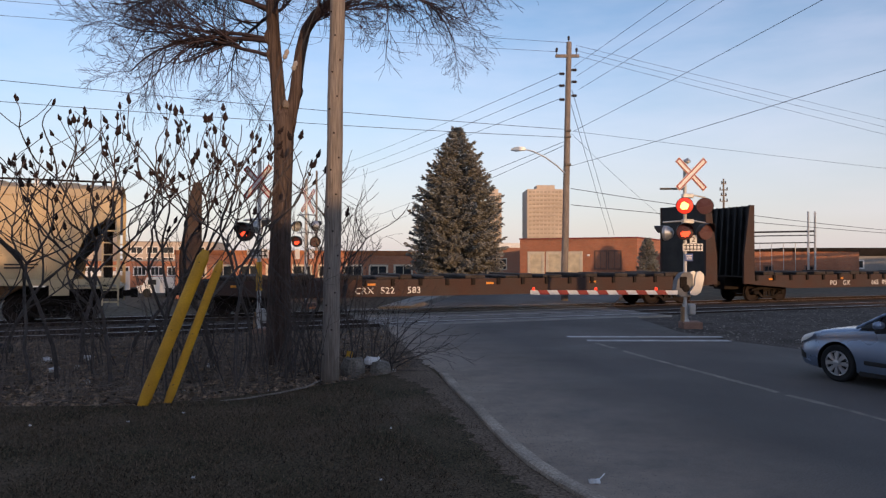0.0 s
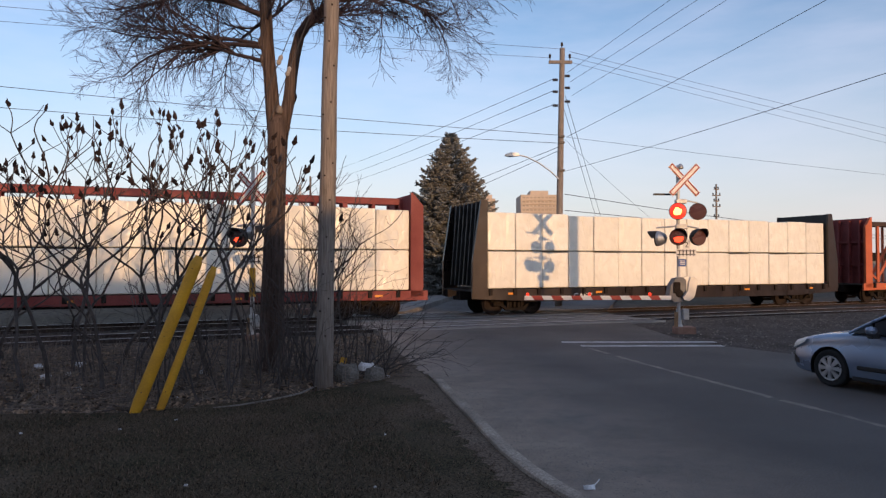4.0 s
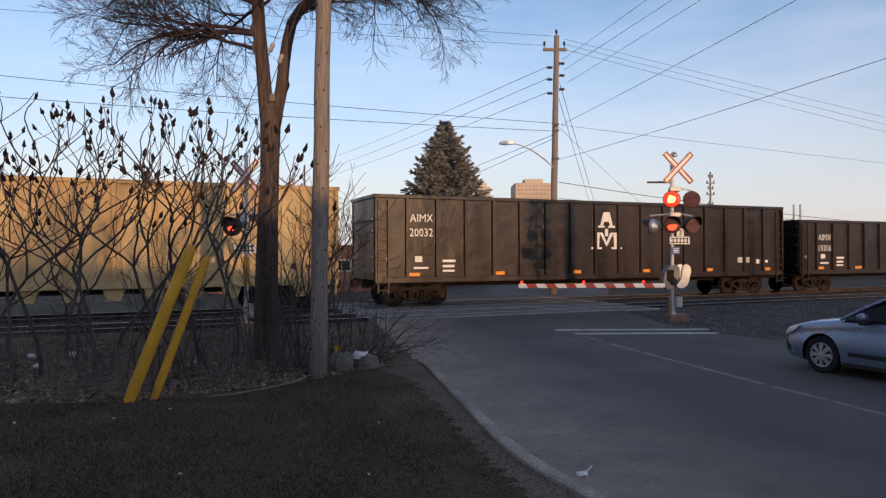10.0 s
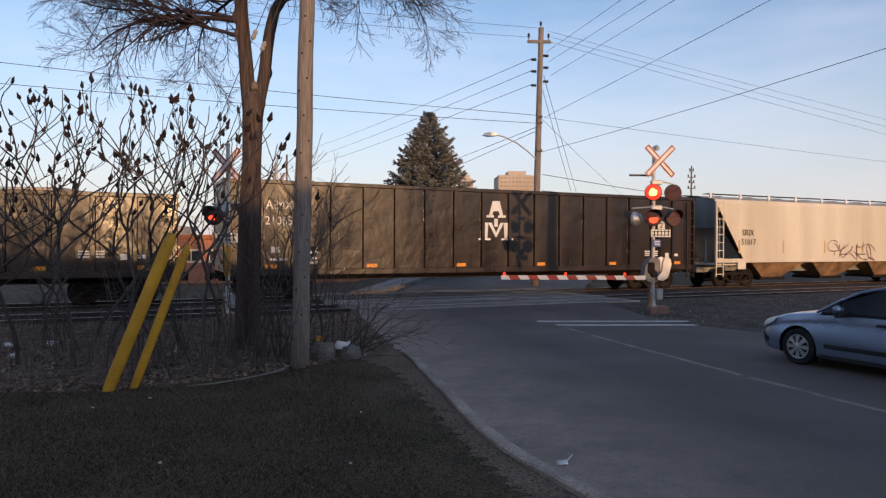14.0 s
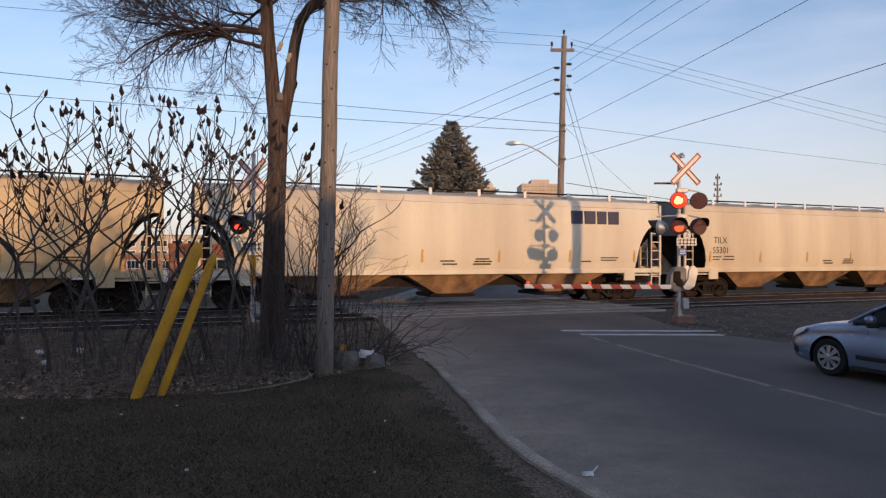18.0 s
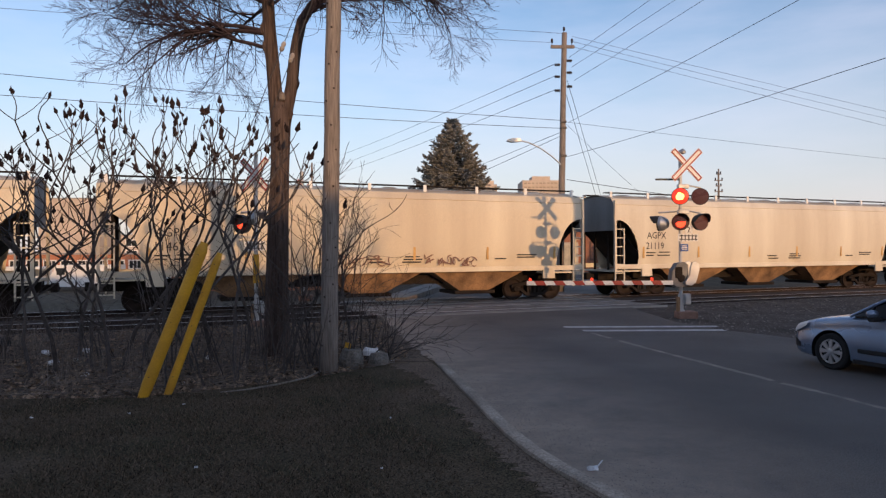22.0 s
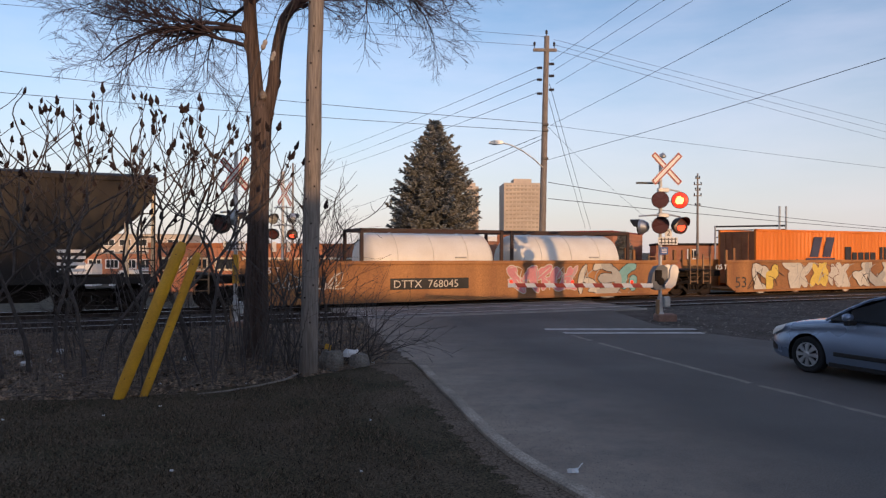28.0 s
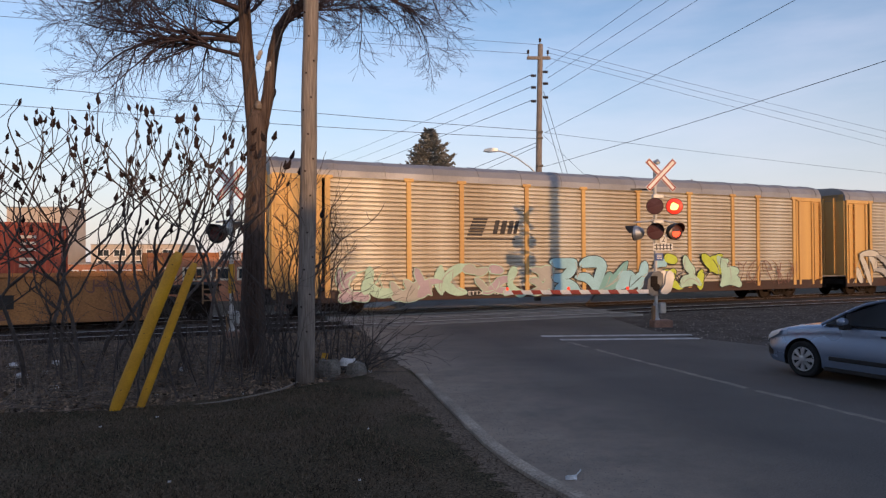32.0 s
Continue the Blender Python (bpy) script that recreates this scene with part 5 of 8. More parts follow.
def tag(car, x0, x1, z0, z1, fills, edge, n, seed, y, fill=True, lines=True, thick=1.0):
    """A sprayed piece: outlined, crossing, bowed strokes that spell nothing."""
    rng = random.Random(seed)
    w = (x1 - x0) / n
    for i in range(n):
        cx, cz = x0 + (i + 0.5) * w, (z0 + z1) / 2 + rng.uniform(-0.06, 0.06)
        hh = (z1 - z0) * rng.uniform(0.85, 1.0)
        t = (min(0.34, w * 0.4) * (0.4 + 0.6 * thick) if fill else 0.035) * rng.uniform(0.85, 1.1)
        top, bot, le, ri = cz + hh / 2, cz - hh / 2, cx - w * 0.5, cx + w * 0.5
        lean = rng.uniform(-0.1, 0.25) * w
        grid = [(le + lean, top), (cx + lean, top - 0.1 * hh), (ri + lean, top), (le, cz), (cx, cz + 0.05), (ri, cz), (le - lean, bot), (cx - lean, bot + 0.08 * hh), (ri - lean, bot)]
        ways = [rng.sample(range(9), 2) for _ in range(4 if fill else 5)]
        OV, OF, IV, IF, SV, SF = [], [], [], [], [], []
        for k, (a, b) in enumerate(ways):
            w0, w1 = t * rng.uniform(0.8, 1.3), t * rng.uniform(0.9, 1.5)
            lay = 0.0004 * k + 0.0022 * (i % 2)
            if edge and fill:
                stroke(OV, OF, grid[a], grid[b], w0, w1, y - 0.004 - lay, 0.032)
            stroke(IV, IF, grid[a], grid[b], w0, w1, y - 0.0085 - lay, 0.0)
            if fill and lines:
                stroke(SV, SF, grid[a], grid[(b + 1) % 9], 0.02, 0.045, y - 0.0135 - lay, 0.0)
        if OV:
            flat_part("graffiti_outline", OV, OF, PAINT[edge], car)
        flat_part("graffiti_fill", IV, IF, PAINT[fills[i % len(fills)] if fill else edge], car)
        if SV:
            flat_part("graffiti_stroke", SV, SF, PAINT[rng.choice((edge or "black", "grey"))], car)


# autorack: pale letters, blue, lime, then thin outlines
tag(rack, -11.7, -2.6, 0.7, 1.75, ["lilac", "mint", "grey"], "mint", 9, 1, -1.64, thick=0.5)
tag(rack, -2.5, 3.4, 0.62, 1.9, ["sky", "sky", "teal"], "black", 5, 2, -1.646)
tag(rack, 3.5, 8.1, 0.7, 2.2, ["lime", "mint"], "black", 4, 3, -1.65)
tag(rack, 8.2, 12.2, 0.8, 2.0, ["white"], "brown", 7, 4, -1.64, fill=False)
tag(rack2, -13.5, -9.0, 0.6, 2.2, ["white", "grey"], "black", 3, 5, -1.646, thick=0.7)
tag(rack2, -8.5, -2.0, 0.6, 1.9, ["pink", "grey"], "black", 5, 6, -1.646, thick=0.7)
# well cars
tag(W1, 0.95, 4.2, 0.4, 1.45, ["pink"], "white", 5, 7, -1.515, thick=0.6)
tag(W1, 4.6, 7.3, 0.35, 1.5, ["white", "grey", "teal"], "black", 3, 8, -1.515, thick=0.7)
tag(W1, -8.7, -6.0, 0.7, 1.3, ["white"], "white", 4, 18, -1.515, fill=False)
tag(W2, -7.2, -4.9, 0.24, 1.5, ["white", "yellow"], "black", 2, 9, -1.515)
tag(W2, -4.9, 0.2, 0.3, 1.6, ["white", "white", "yellow"], "brown", 5, 10, -1.515)
tag(W2, 0.4, 5.4, 0.3, 1.6, ["white", "grey", "white"], "black", 4, 11, -1.515)
tag(W3, -7.2, -3.0, 0.25, 1.55, ["grey", "white", "yellow"], "black", 4, 12, -1.515)
tag(W3, -3.0, 1.2, 0.25, 1.55, ["white", "grey"], "black", 4, 13, -1.515)
tag(W3, 2.0, 4.6, 0.3, 0.6, ["brown"], "brown", 6, 34, -1.515, fill=False)
tag(W3, 6.5, 8.2, 1.1, 1.5, ["brown"], "brown", 4, 33, -1.515, fill=False)
by_seq = [c for c, s in CARS]
tag(by_seq[6], 2.2, 3.2, 1.5, 2.0, ["brown"], "black", 3, 51, -1.61, fill=False)
tag(by_seq[6], 3.6, 5.0, 1.5, 2.0, ["brown"], "black", 4, 52, -1.61, fill=False)
tag(by_seq[6], -1.6, 0.2, 1.7, 2.5, ["brown"], "brown", 3, 53, -1.61, fill=False)
tag(by_seq[10], -6.2, -5.4, 1.4, 2.05, ["white"], "white", 2, 54, -1.61, thick=0.5)
tag(by_seq[10], -5.2, -4.3, 1.4, 2.25, ["white"], "white", 2, 55, -1.61, thick=0.5)
HOPPERS = by_seq[12:21]
tag(HOPPERS[0], -1.2, 2.6, 1.3, 2.25, ["hopper"], "brown", 5, 15, -1.595, fill=False)
tag(HOPPERS[7], -4.9, -3.4, 1.5, 2.3, ["brown"], "black", 3, 16, -1.6, fill=False)
tag(HOPPERS[7], -2.0, 3.6, 1.45, 2.2, ["brown", "pink", "black"], "black", 8, 17, -1.6)
tag(HOPPERS[7], 3.8, 5.6, 1.5, 2.1, ["pink"], "brown", 3, 19, -1.6, fill=False)
tag(HOPPERS[8], -5.9, -2.3, 1.45, 2.25, ["white"], "black", 8, 20, -1.6)
tag(HOPPERS[8], 5.8, 7.8, 1.4, 2.4, ["white"], "black", 3, 21, -1.6, fill=False)
tag(HOPPERS[5], -2.0, 0.6, 1.5, 1.85, ["brown"], "brown", 6, 22, -1.6, fill=False)
tag(HOPPERS[5], 2.0, 4.2, 1.5, 1.85, ["brown"], "brown", 6, 23, -1.6, fill=False)
# large maker's mark on one hopper: plain slate-blue blocks
for i, w in enumerate((0.62, 0.6, 0.52, 0.6)):
    x = 5.05 + sum((0.62, 0.6, 0.52, 0.6)[:i]) + 0.04 * i
    part("maker_block", box(B(), x, x + w - 0.06, -1.606, -1.55, 3.3, 3.85), PAINT["navy"], HOPPERS[2])
# container line marks as plain bars
bm = B()
for xo in (-2.55, -1.6):
    prism(bm, [(xo, 1.5), (xo + 0.62, 1.5), (xo + 0.95, 2.55), (xo + 0.33, 2.55)], -1.225, -1.2, "y")
prism(bm, [(-2.9, 1.2), (-0.7, 1.2), (-0.6, 1.45), (-2.8, 1.45)], -1.225, -1.2, "y")
part("emblem", bm, PAINT["navy"], orange_box, "dark blue slanted block emblem")
x = 0.2
for i, (w, hgt) in enumerate(((0.55, 1.0), (0.45, 0.7), (0.5, 0.7), (0.45, 0.7), (0.5, 0.7), (0.25, 0.18), (0.3, 1.0), (0.28, 1.0), (0.5, 0.7), (0.5, 0.7), (0.5, 1.0))):
    part("name_bar", box(B(), x, x + w - 0.08, -1.222, -1.2, 1.05, 1.05 + hgt), PAINT["black"], orange_box)
    x += w + 0.03
sign = part("name_sign", box(B(), -5.3, -3.6, -1.23, -1.2, 1.75, 2.65), PAINT["black"], red_box, "black and yellow name sign")
part("sign_beam", prism(B(), [(-4.95, 2.3), (-3.7, 2.2), (-3.7, 2.58), (-4.95, 2.42)], -1.235, -1.22, "y"), PAINT["yellow"], sign)
part("sign_bar", box(B(), -5.2, -3.7, -1.235, -1.22, 1.84, 2.14), PAINT["white"], sign)
for b_ in (orange_box, red_box):
    for z in (2.4, 2.2, 2.0, 1.7, 1.5):
        part("code_bar", box(B(), 5.3, 5.75, -1.225, -1.2, z, z + 0.09), PAINT["white"], b_)
# markings on the tanks
for t_ in [o for o, s, z in LOADS][:2]:
    for i, (x, z, w) in enumerate(((1.0, 1.75, 1.0), (1.1, 1.6, 0.8), (0.9, 1.9, 0.5))):
        part("marking_bar", box(B(), x, x + w, -1.168, -1.1, z - 0.45, z - 0.39), PAINT["grey"], t_)
    part("placard", prism(B(), [(-1.1, 0.95), (-0.85, 1.2), (-0.6, 0.95), (-0.85, 0.7)], -1.168, -1.05, "y"), PAINT["grey"], t_)
for w_, bx in ((W1, -4.2), (W3, 1.45)):
    board = part("name_board", box(B(), bx, bx + 3.3, -1.512, -1.45, 0.62, 1.05), M["black"], w_)
    ob = part("lettering", text_mesh("DTTX  768045", 0.42, PAINT["white"], squeeze=1.05), None, board)
    ob.matrix_basis = pose(bx + 0.12, -1.517, 0.69, 90, 0, 0)
for w_, x in ((W1, -7.75), (W2, -8.25), (W3, -8.85)):
    words(w_, "53", x, 0.38, 0.75, "lettering_dark", -1.506, 1.1)
    words(w_, "125 T", x - 1.35, 1.28, 0.32, "white", -1.575, 1.0)

# ---- poles and wires ----
def wood_pole(x, y, height, r0, r1, lean=(0, 0), label="weathered wooden utility pole", seed=1):
    p = thing("utility_pole", label, "utility pole", pose(x, y, 0))
    bm = B()
    n = 16
    rng = random.Random(seed)
    pts = [(lean[0] * k / n + rng.uniform(-1, 1) * 0.008, lean[1] * k / n, height * k / n - (0.4 if k == 0 else 0)) for k in range(n + 1)]
    tube(bm, pts, [(r0 + (r1 - r0) * k / n) * rng.uniform(0.98, 1.02) for k in range(n + 1)], 16)
    part("shaft", bm, M["pole_wood"], p, smooth=True)
    return p


near_pole = wood_pole(-1.88, 11.5, 9.5, 0.15, 0.118, (0.16, 0), "weathered grey-brown wooden utility pole among shrubs")
bm = B()
for k in range(26):
    z = 0.5 + k * 0.33 + (k * 7 % 5) * 0.04
    a = math.radians(230 + (k * 53) % 90)
    r = 0.155 - 0.003 * k * 0.33 * 1.1
    x, y = 0.16 * z / 9.5 + math.cos(a) * r, math.sin(a) * r
    cbox(bm, x - 0.014, x + 0.014, y - 0.012, y + 0.012, z - 0.014, z + 0.014, 0.004)
part("nail", bm, M["rail_rust"], near_pole, "rusty nails and staples")["kind"] = "stuff"
tall_pole = wood_pole(6.15, 34.0, 13.0, 0.19, 0.13, (0.25, 0), "tall wooden utility pole with insulators and a street lamp", 2)
right_pole = wood_pole(14.62, 9.4, 14.4, 0.27, 0.2, (0, 0), "tall wooden utility pole beside the road", 3)
far_right_pole = wood_pole(114.3, 90.0, 10.5, 0.2, 0.14, (0, 0), "distant wooden utility pole", 4)
left_pole = wood_pole(-27.75, 24.4, 12.6, 0.19, 0.13, (0, 0), "wooden utility pole beyond the tracks", 5)
back_left_pole = wood_pole(-22.2, 120.0, 17.6, 0.22, 0.16, (0, 0), "distant tall wooden utility pole", 6)
mid_pole = wood_pole(25.0, 60.0, 9.2, 0.13, 0.07, (0, 0), "distant wooden utility pole with crossarms", 7)
for z, w in ((8.75, 0.22), (8.2, 0.36), (7.7, 0.26), (7.2, 0.36), (6.3, 0.25)):
    bm = B()
    cbox(bm, -w, w, -0.08, 0.03, z - 0.04, z + 0.04, 0.01)
    part("crossarm", bm, M["pole_wood"], mid_pole)
    for x in (-w + 0.06, w - 0.06):
        bm = B()
        lathe(bm, [(0.03, z + 0.04), (0.07, z + 0.1), (0.05, z + 0.2), (0.03, z + 0.24)], (x, -0.02, 0), "z", 8)
        part("insulator", bm, M["porcelain"], mid_pole, "dark porcelain insulator")
bm = B()
cbox(bm, -0.45, 0.75, -0.12, -0.03, 12.2, 12.36, 0.02)
part("crossarm", bm, M["pole_wood"], tall_pole)


def insulator(pole, x, y, z, big=1.0, side=0):
    bm = B()
    if side:
        prof = [(0.03, 0), (0.07, 0.04), (0.04, 0.08), (0.075, 0.13), (0.04, 0.17), (0.07, 0.22), (0.03, 0.27)]
        lathe(bm, [(r * big, side * (h + 0.12)) for r, h in prof], (x, y, z), "x", 10)
    else:
        lathe(bm, [(0.02, 0), (0.02, 0.12), (0.07, 0.16), (0.05, 0.22), (0.07, 0.27), (0.04, 0.33)], (x, y, z), "z", 10)
    part("insulator", bm, M["porcelain"], pole, "dark porcelain insulator")


for x in (-0.38, 0.62):
    insulator(tall_pole, x, -0.07, 12.36)
insulator(tall_pole, 0.24, 0, 12.98)
for z in (11.4, 10.8, 10.1):
    insulator(tall_pole, 0.15, 0, z, 1.2, -1)
    insulator(tall_pole, 0.25, 0, z + 0.2, 1.2, 1)
for z in (8.5, 8.2, 6.8):
    part("bracket", cbox(B(), 0.02, 0.32, -0.22, 0.05, z - 0.05, z + 0.05, 0.01), M["porcelain"], tall_pole, "dark cable bracket")
# street lamp on its curved arm
arm = [(0.05, -0.1, 6.35), (-0.4, -0.18, 6.75), (-1.0, -0.3, 7.15), (-1.6, -0.4, 7.42), (-2.05, -0.46, 7.52)]
bm = B()
tube(bm, arm, 0.035, 8)
lamp_arm = part("lamp_arm", bm, M["galv"], tall_pole, "curved grey lamp arm")
bm = B()
prism(bm, [(-2.0, 7.47), (-2.05, 7.6), (-2.45, 7.62), (-2.7, 7.54), (-2.72, 7.48), (-2.45, 7.42)], -0.62, -0.32, "y")
part("lamp_head", bm, M["galv"], lamp_arm, "cobra-head street lamp")


def wire(a, b, sag=0.4, r=0.014, label="thin black overhead wire"):
    a, b = Vector(a), Vector(b)
    bm = B()
    tube(bm, [a.lerp(b, k / 24) - Vector((0, 0, sag * 4 * (k / 24) * (1 - k / 24))) for k in range(25)], r, 5)
    return tagged(part("overhead_wire", bm, M["wire"]), label, "wire", group="overhead wires")


for a, b, sag, r in (
        ((6.66, 34, 11.78), (14.68, 9.4, 14.18), 0.1, 0.009), ((6.78, 34, 11.29), (14.66, 9.4, 13.19), 0.1, 0.009), ((6.89, 34, 10.61), (14.65, 9.4, 12.60), 0.1, 0.009),
        ((6.6, 34, 8.5), (14.62, 9.4, 10.85), 0.12, 0.01), ((6.49, 34, 6.76), (14.55, 9.4, 7.50), 0.14, 0.01),
        ((6.78, 34, 12.84), (114.3, 90, 8.9), 0.5, 0.009), ((6.78, 34, 12.58), (114.3, 90, 7.6), 0.5, 0.009), ((6.78, 34, 12.32), (114.3, 90, 6.2), 0.5, 0.009),
        ((6.6, 34, 8.5), (114.3, 90, 9.6), 0.6, 0.009), ((6.5, 34, 5.62), (114.3, 90, 9.28), 3.4, 0.016), ((6.5, 34, 4.8), (114.2, 90, 4.4), 1.2, 0.016),
        ((6.35, 34, 12.98), (-27.76, 24.4, 12.4), 0.12, 0.009), ((5.77, 34, 12.52), (-27.75, 24.4, 11.75), 0.12, 0.009), ((6.2, 34, 8.6), (-27.72, 24.4, 9.75), 0.2, 0.013), ((6.2, 34, 8.2), (-27.7, 24.4, 8.7), 0.2, 0.013),
        ((5.95, 34, 11.45), (-22.25, 120, 17.3), 0.4, 0.014), ((5.95, 34, 10.85), (-22.24, 120, 15.7), 0.4, 0.014), ((5.95, 34, 10.15), (-22.24, 120, 14.4), 0.4, 0.014),
        ((6.2, 34, 8.0), (-22.2, 120, 6.05), 0.3, 0.014), ((6.29, 34, 7.85), (-22.19, 120, 3.3), 0.3, 0.014),
        ((6.5, 34, 9.87), (14.84, 60.0, 4.25), 0.05, 0.014), ((6.55, 34, 10.6), (15.3, 60, 4.2), 0.05, 0.014), ((6.5, 34, 8.4), (22.0, 60, 4.0), 0.3, 0.009)):
    wire(a, b, sag, r)
wire((9.5, 20.0, 11.0), (40, 24, 12.5), 0.3, 0.009)
# guy wires with their yellow guards
for (fx, fy, tx, ty, tz, w, h0) in ((-4.17, 9.45, -3.33, 9.62, 2.22, 0.086, 5.45), (-3.89, 9.62, -3.18, 9.82, 2.07, 0.062, 5.3)):
    foot, head = Vector((fx, fy, -0.02)), Vector((tx, ty, tz))
    d = (head - foot).normalized()
    g = thing("guy_guard", "bright yellow plastic guy-wire guard leaning over dead leaves", "guy guard", group="guy guards")
    bm = B()
    side = d.cross(Vector((0, 1, 0))).normalized()
    front = side.cross(d).normalized()
    # a half-round trough, open at the back
    rings = []
    for p, q in ((foot, 0.75), (foot.lerp(head, 0.1), 1), (foot.lerp(head, 0.5), 1), (head - d * 0.12, 1), (head, 0.55)):
        ring = []
        for k in range(9):
            an = math.pi * k / 8
            ring.append(p + (side * math.cos(an) - front * math.sin(an) * 0.8) * w * q)
        for k in range(8, -1, -1):
            an = math.pi * k / 8
            ring.append(p + (side * math.cos(an) - front * math.sin(an) * 0.8) * w * q * 0.86)
        rings.append([bm.verts.new(v) for v in ring])
    n = len(rings[0])
    for r0, r1 in zip(rings, rings[1:]):
        for k in range(n):
            bm.faces.new((r0[k], r0[(k + 1) % n], r1[(k + 1) % n], r1[k]))
    bm.faces.new(rings[0]), bm.faces.new(rings[-1])
    part("trough", bm, M["yellow"], g)
    bm = B()
    tube(bm, [foot, foot + d * 7.2], 0.006, 5)
    part("guy_wire", bm, M["wire"], g)
    # strain insulator high on the wire
    ring = [(0.012, -0.08), (0.03, -0.06), (0.036, -0.02), (0.024, 0.0), (0.036, 0.02), (0.03, 0.06), (0.012, 0.08)]
    bead = part("strain_insulator", lathe(B(), ring, (0, 0, 0), "z", 12), M["concrete"], g, "grey-white porcelain strain insulator", smooth=True)
    bead.matrix_basis = Matrix.Translation(foot + d * h0) @ d.to_track_quat("Z", "Y").to_matrix().to_4x4()
    bm = B()
    for k in (0.16, 0.5, 0.92):
        p = foot.lerp(head, k) - front * w * 0.83
        lathe(bm, [(0.007, -0.008), (0.007, 0.008)], p, "y", 6)
    part("bolt", bm, M["black"], g)

# ---- crossing signals ----
M["lens_lit"] = mat("lit_red_lens", (0.5, 0.02, 0.01), 0.3, 0, 30, 0.02, 3, 0.02, 0, emit=((1.0, 0.05, 0.018), 0.55))
M["lens_core"] = mat("lit_lamp_core", (0.6, 0.2, 0.03), 0.3, 0, 30, 0.02, 3, 0.02, 0, emit=((1.0, 0.42, 0.08), 3.4))
M["lens_red"] = mat("lit_red_glow", (0.6, 0.03, 0.02), 0.3, 0, 30, 0.02, 3, 0.02, 0, emit=((1.0, 0.06, 0.015), 1.7))
M["lens_off"] = mat("dark_red_lens", (0.1, 0.035, 0.032), 0.3, 0, 30, 0.1, 3, 0.1, 0)
M["gate_light"] = mat("lit_gate_lamp", (0.5, 0.02, 0.01), 0.3, 0, 30, 0.02, 3, 0.02, 0, emit=((1.0, 0.05, 0.012), 0.8))
ROTORS = []


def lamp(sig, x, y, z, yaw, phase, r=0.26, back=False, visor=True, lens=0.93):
    """One flasher unit; an added two-faced lens turns to imitate its light switching."""
    m = pose(x, y, z, 0, 0, yaw)
    bm = B()
    lathe(bm, [(r * lens + 0.004, -0.015), (r, -0.02), (r, 0.015), (r * lens + 0.004, 0.015)], (0, 0, 0), "y", 32)
    bm.faces.ensure_lookup_table()
    bm.faces.remove(bm.faces[-1])
    bm.faces.ensure_lookup_table()
    bm.faces.remove(bm.faces[-1])
    disc = part("background_disc", bm, M["black"], sig, "round black signal background")
    disc.matrix_basis = m
    # open bowl behind the lens
    bm = B()
    lathe(bm, [(r * 0.97, 0.016), (r * 0.95, 0.1), (r * 0.6, 0.25), (0.05, 0.3)], (0, 0, 0), "y", 24)
    bm.faces.ensure_lookup_table()
    bm.faces.remove(bm.faces[-2])
    part("housing", bm, M["galv"] if back else M["black"], disc)
    if back or visor:
        # hood over the upper half
        bm = B()
        pts = []
        for q in (0.97, 1.0):
            for yy in (-0.02, -0.3):
                for k in range(13):
                    an = math.pi * (k / 12)
                    dep = yy if yy > -0.1 else -0.1 - 0.2 * math.sin(an)
                    pts.append((math.cos(an) * r * q, dep, math.sin(an) * r * q))
        F = []
        for k in range(12):
            F += [(k, k + 1, k + 14, k + 13), (26 + k, 39 + k, 40 + k, 27 + k), (13 + k, 14 + k, 40 + k, 39 + k), (k, 26 + k, 27 + k, k + 1)]
        quads(bm, pts, F)
        part("visor", bm, M["black"], disc)
    if back:
        return
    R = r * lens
    drum = part("lens_drum", lathe(B(), [(0.01, -0.03), (R * 0.6, -0.024), (R, -0.008), (R, 0.008), (0.01, 0.012)], (0, 0, 0), "y", 28), M["lens_off"], disc, "added two-faced red lens that turns in place of flashing")
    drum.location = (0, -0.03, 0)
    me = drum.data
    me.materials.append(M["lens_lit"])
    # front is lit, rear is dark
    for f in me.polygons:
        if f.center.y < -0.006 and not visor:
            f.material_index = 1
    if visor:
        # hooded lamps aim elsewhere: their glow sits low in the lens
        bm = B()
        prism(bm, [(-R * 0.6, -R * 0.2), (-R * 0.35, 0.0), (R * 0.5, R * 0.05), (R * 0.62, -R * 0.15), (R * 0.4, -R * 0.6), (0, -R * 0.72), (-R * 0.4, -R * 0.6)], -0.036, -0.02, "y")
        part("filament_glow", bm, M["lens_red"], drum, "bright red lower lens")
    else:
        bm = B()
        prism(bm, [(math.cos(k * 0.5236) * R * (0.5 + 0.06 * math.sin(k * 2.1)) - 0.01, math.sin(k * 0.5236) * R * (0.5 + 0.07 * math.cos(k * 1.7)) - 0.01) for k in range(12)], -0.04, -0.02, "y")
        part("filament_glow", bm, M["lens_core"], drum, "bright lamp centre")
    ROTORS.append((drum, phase))


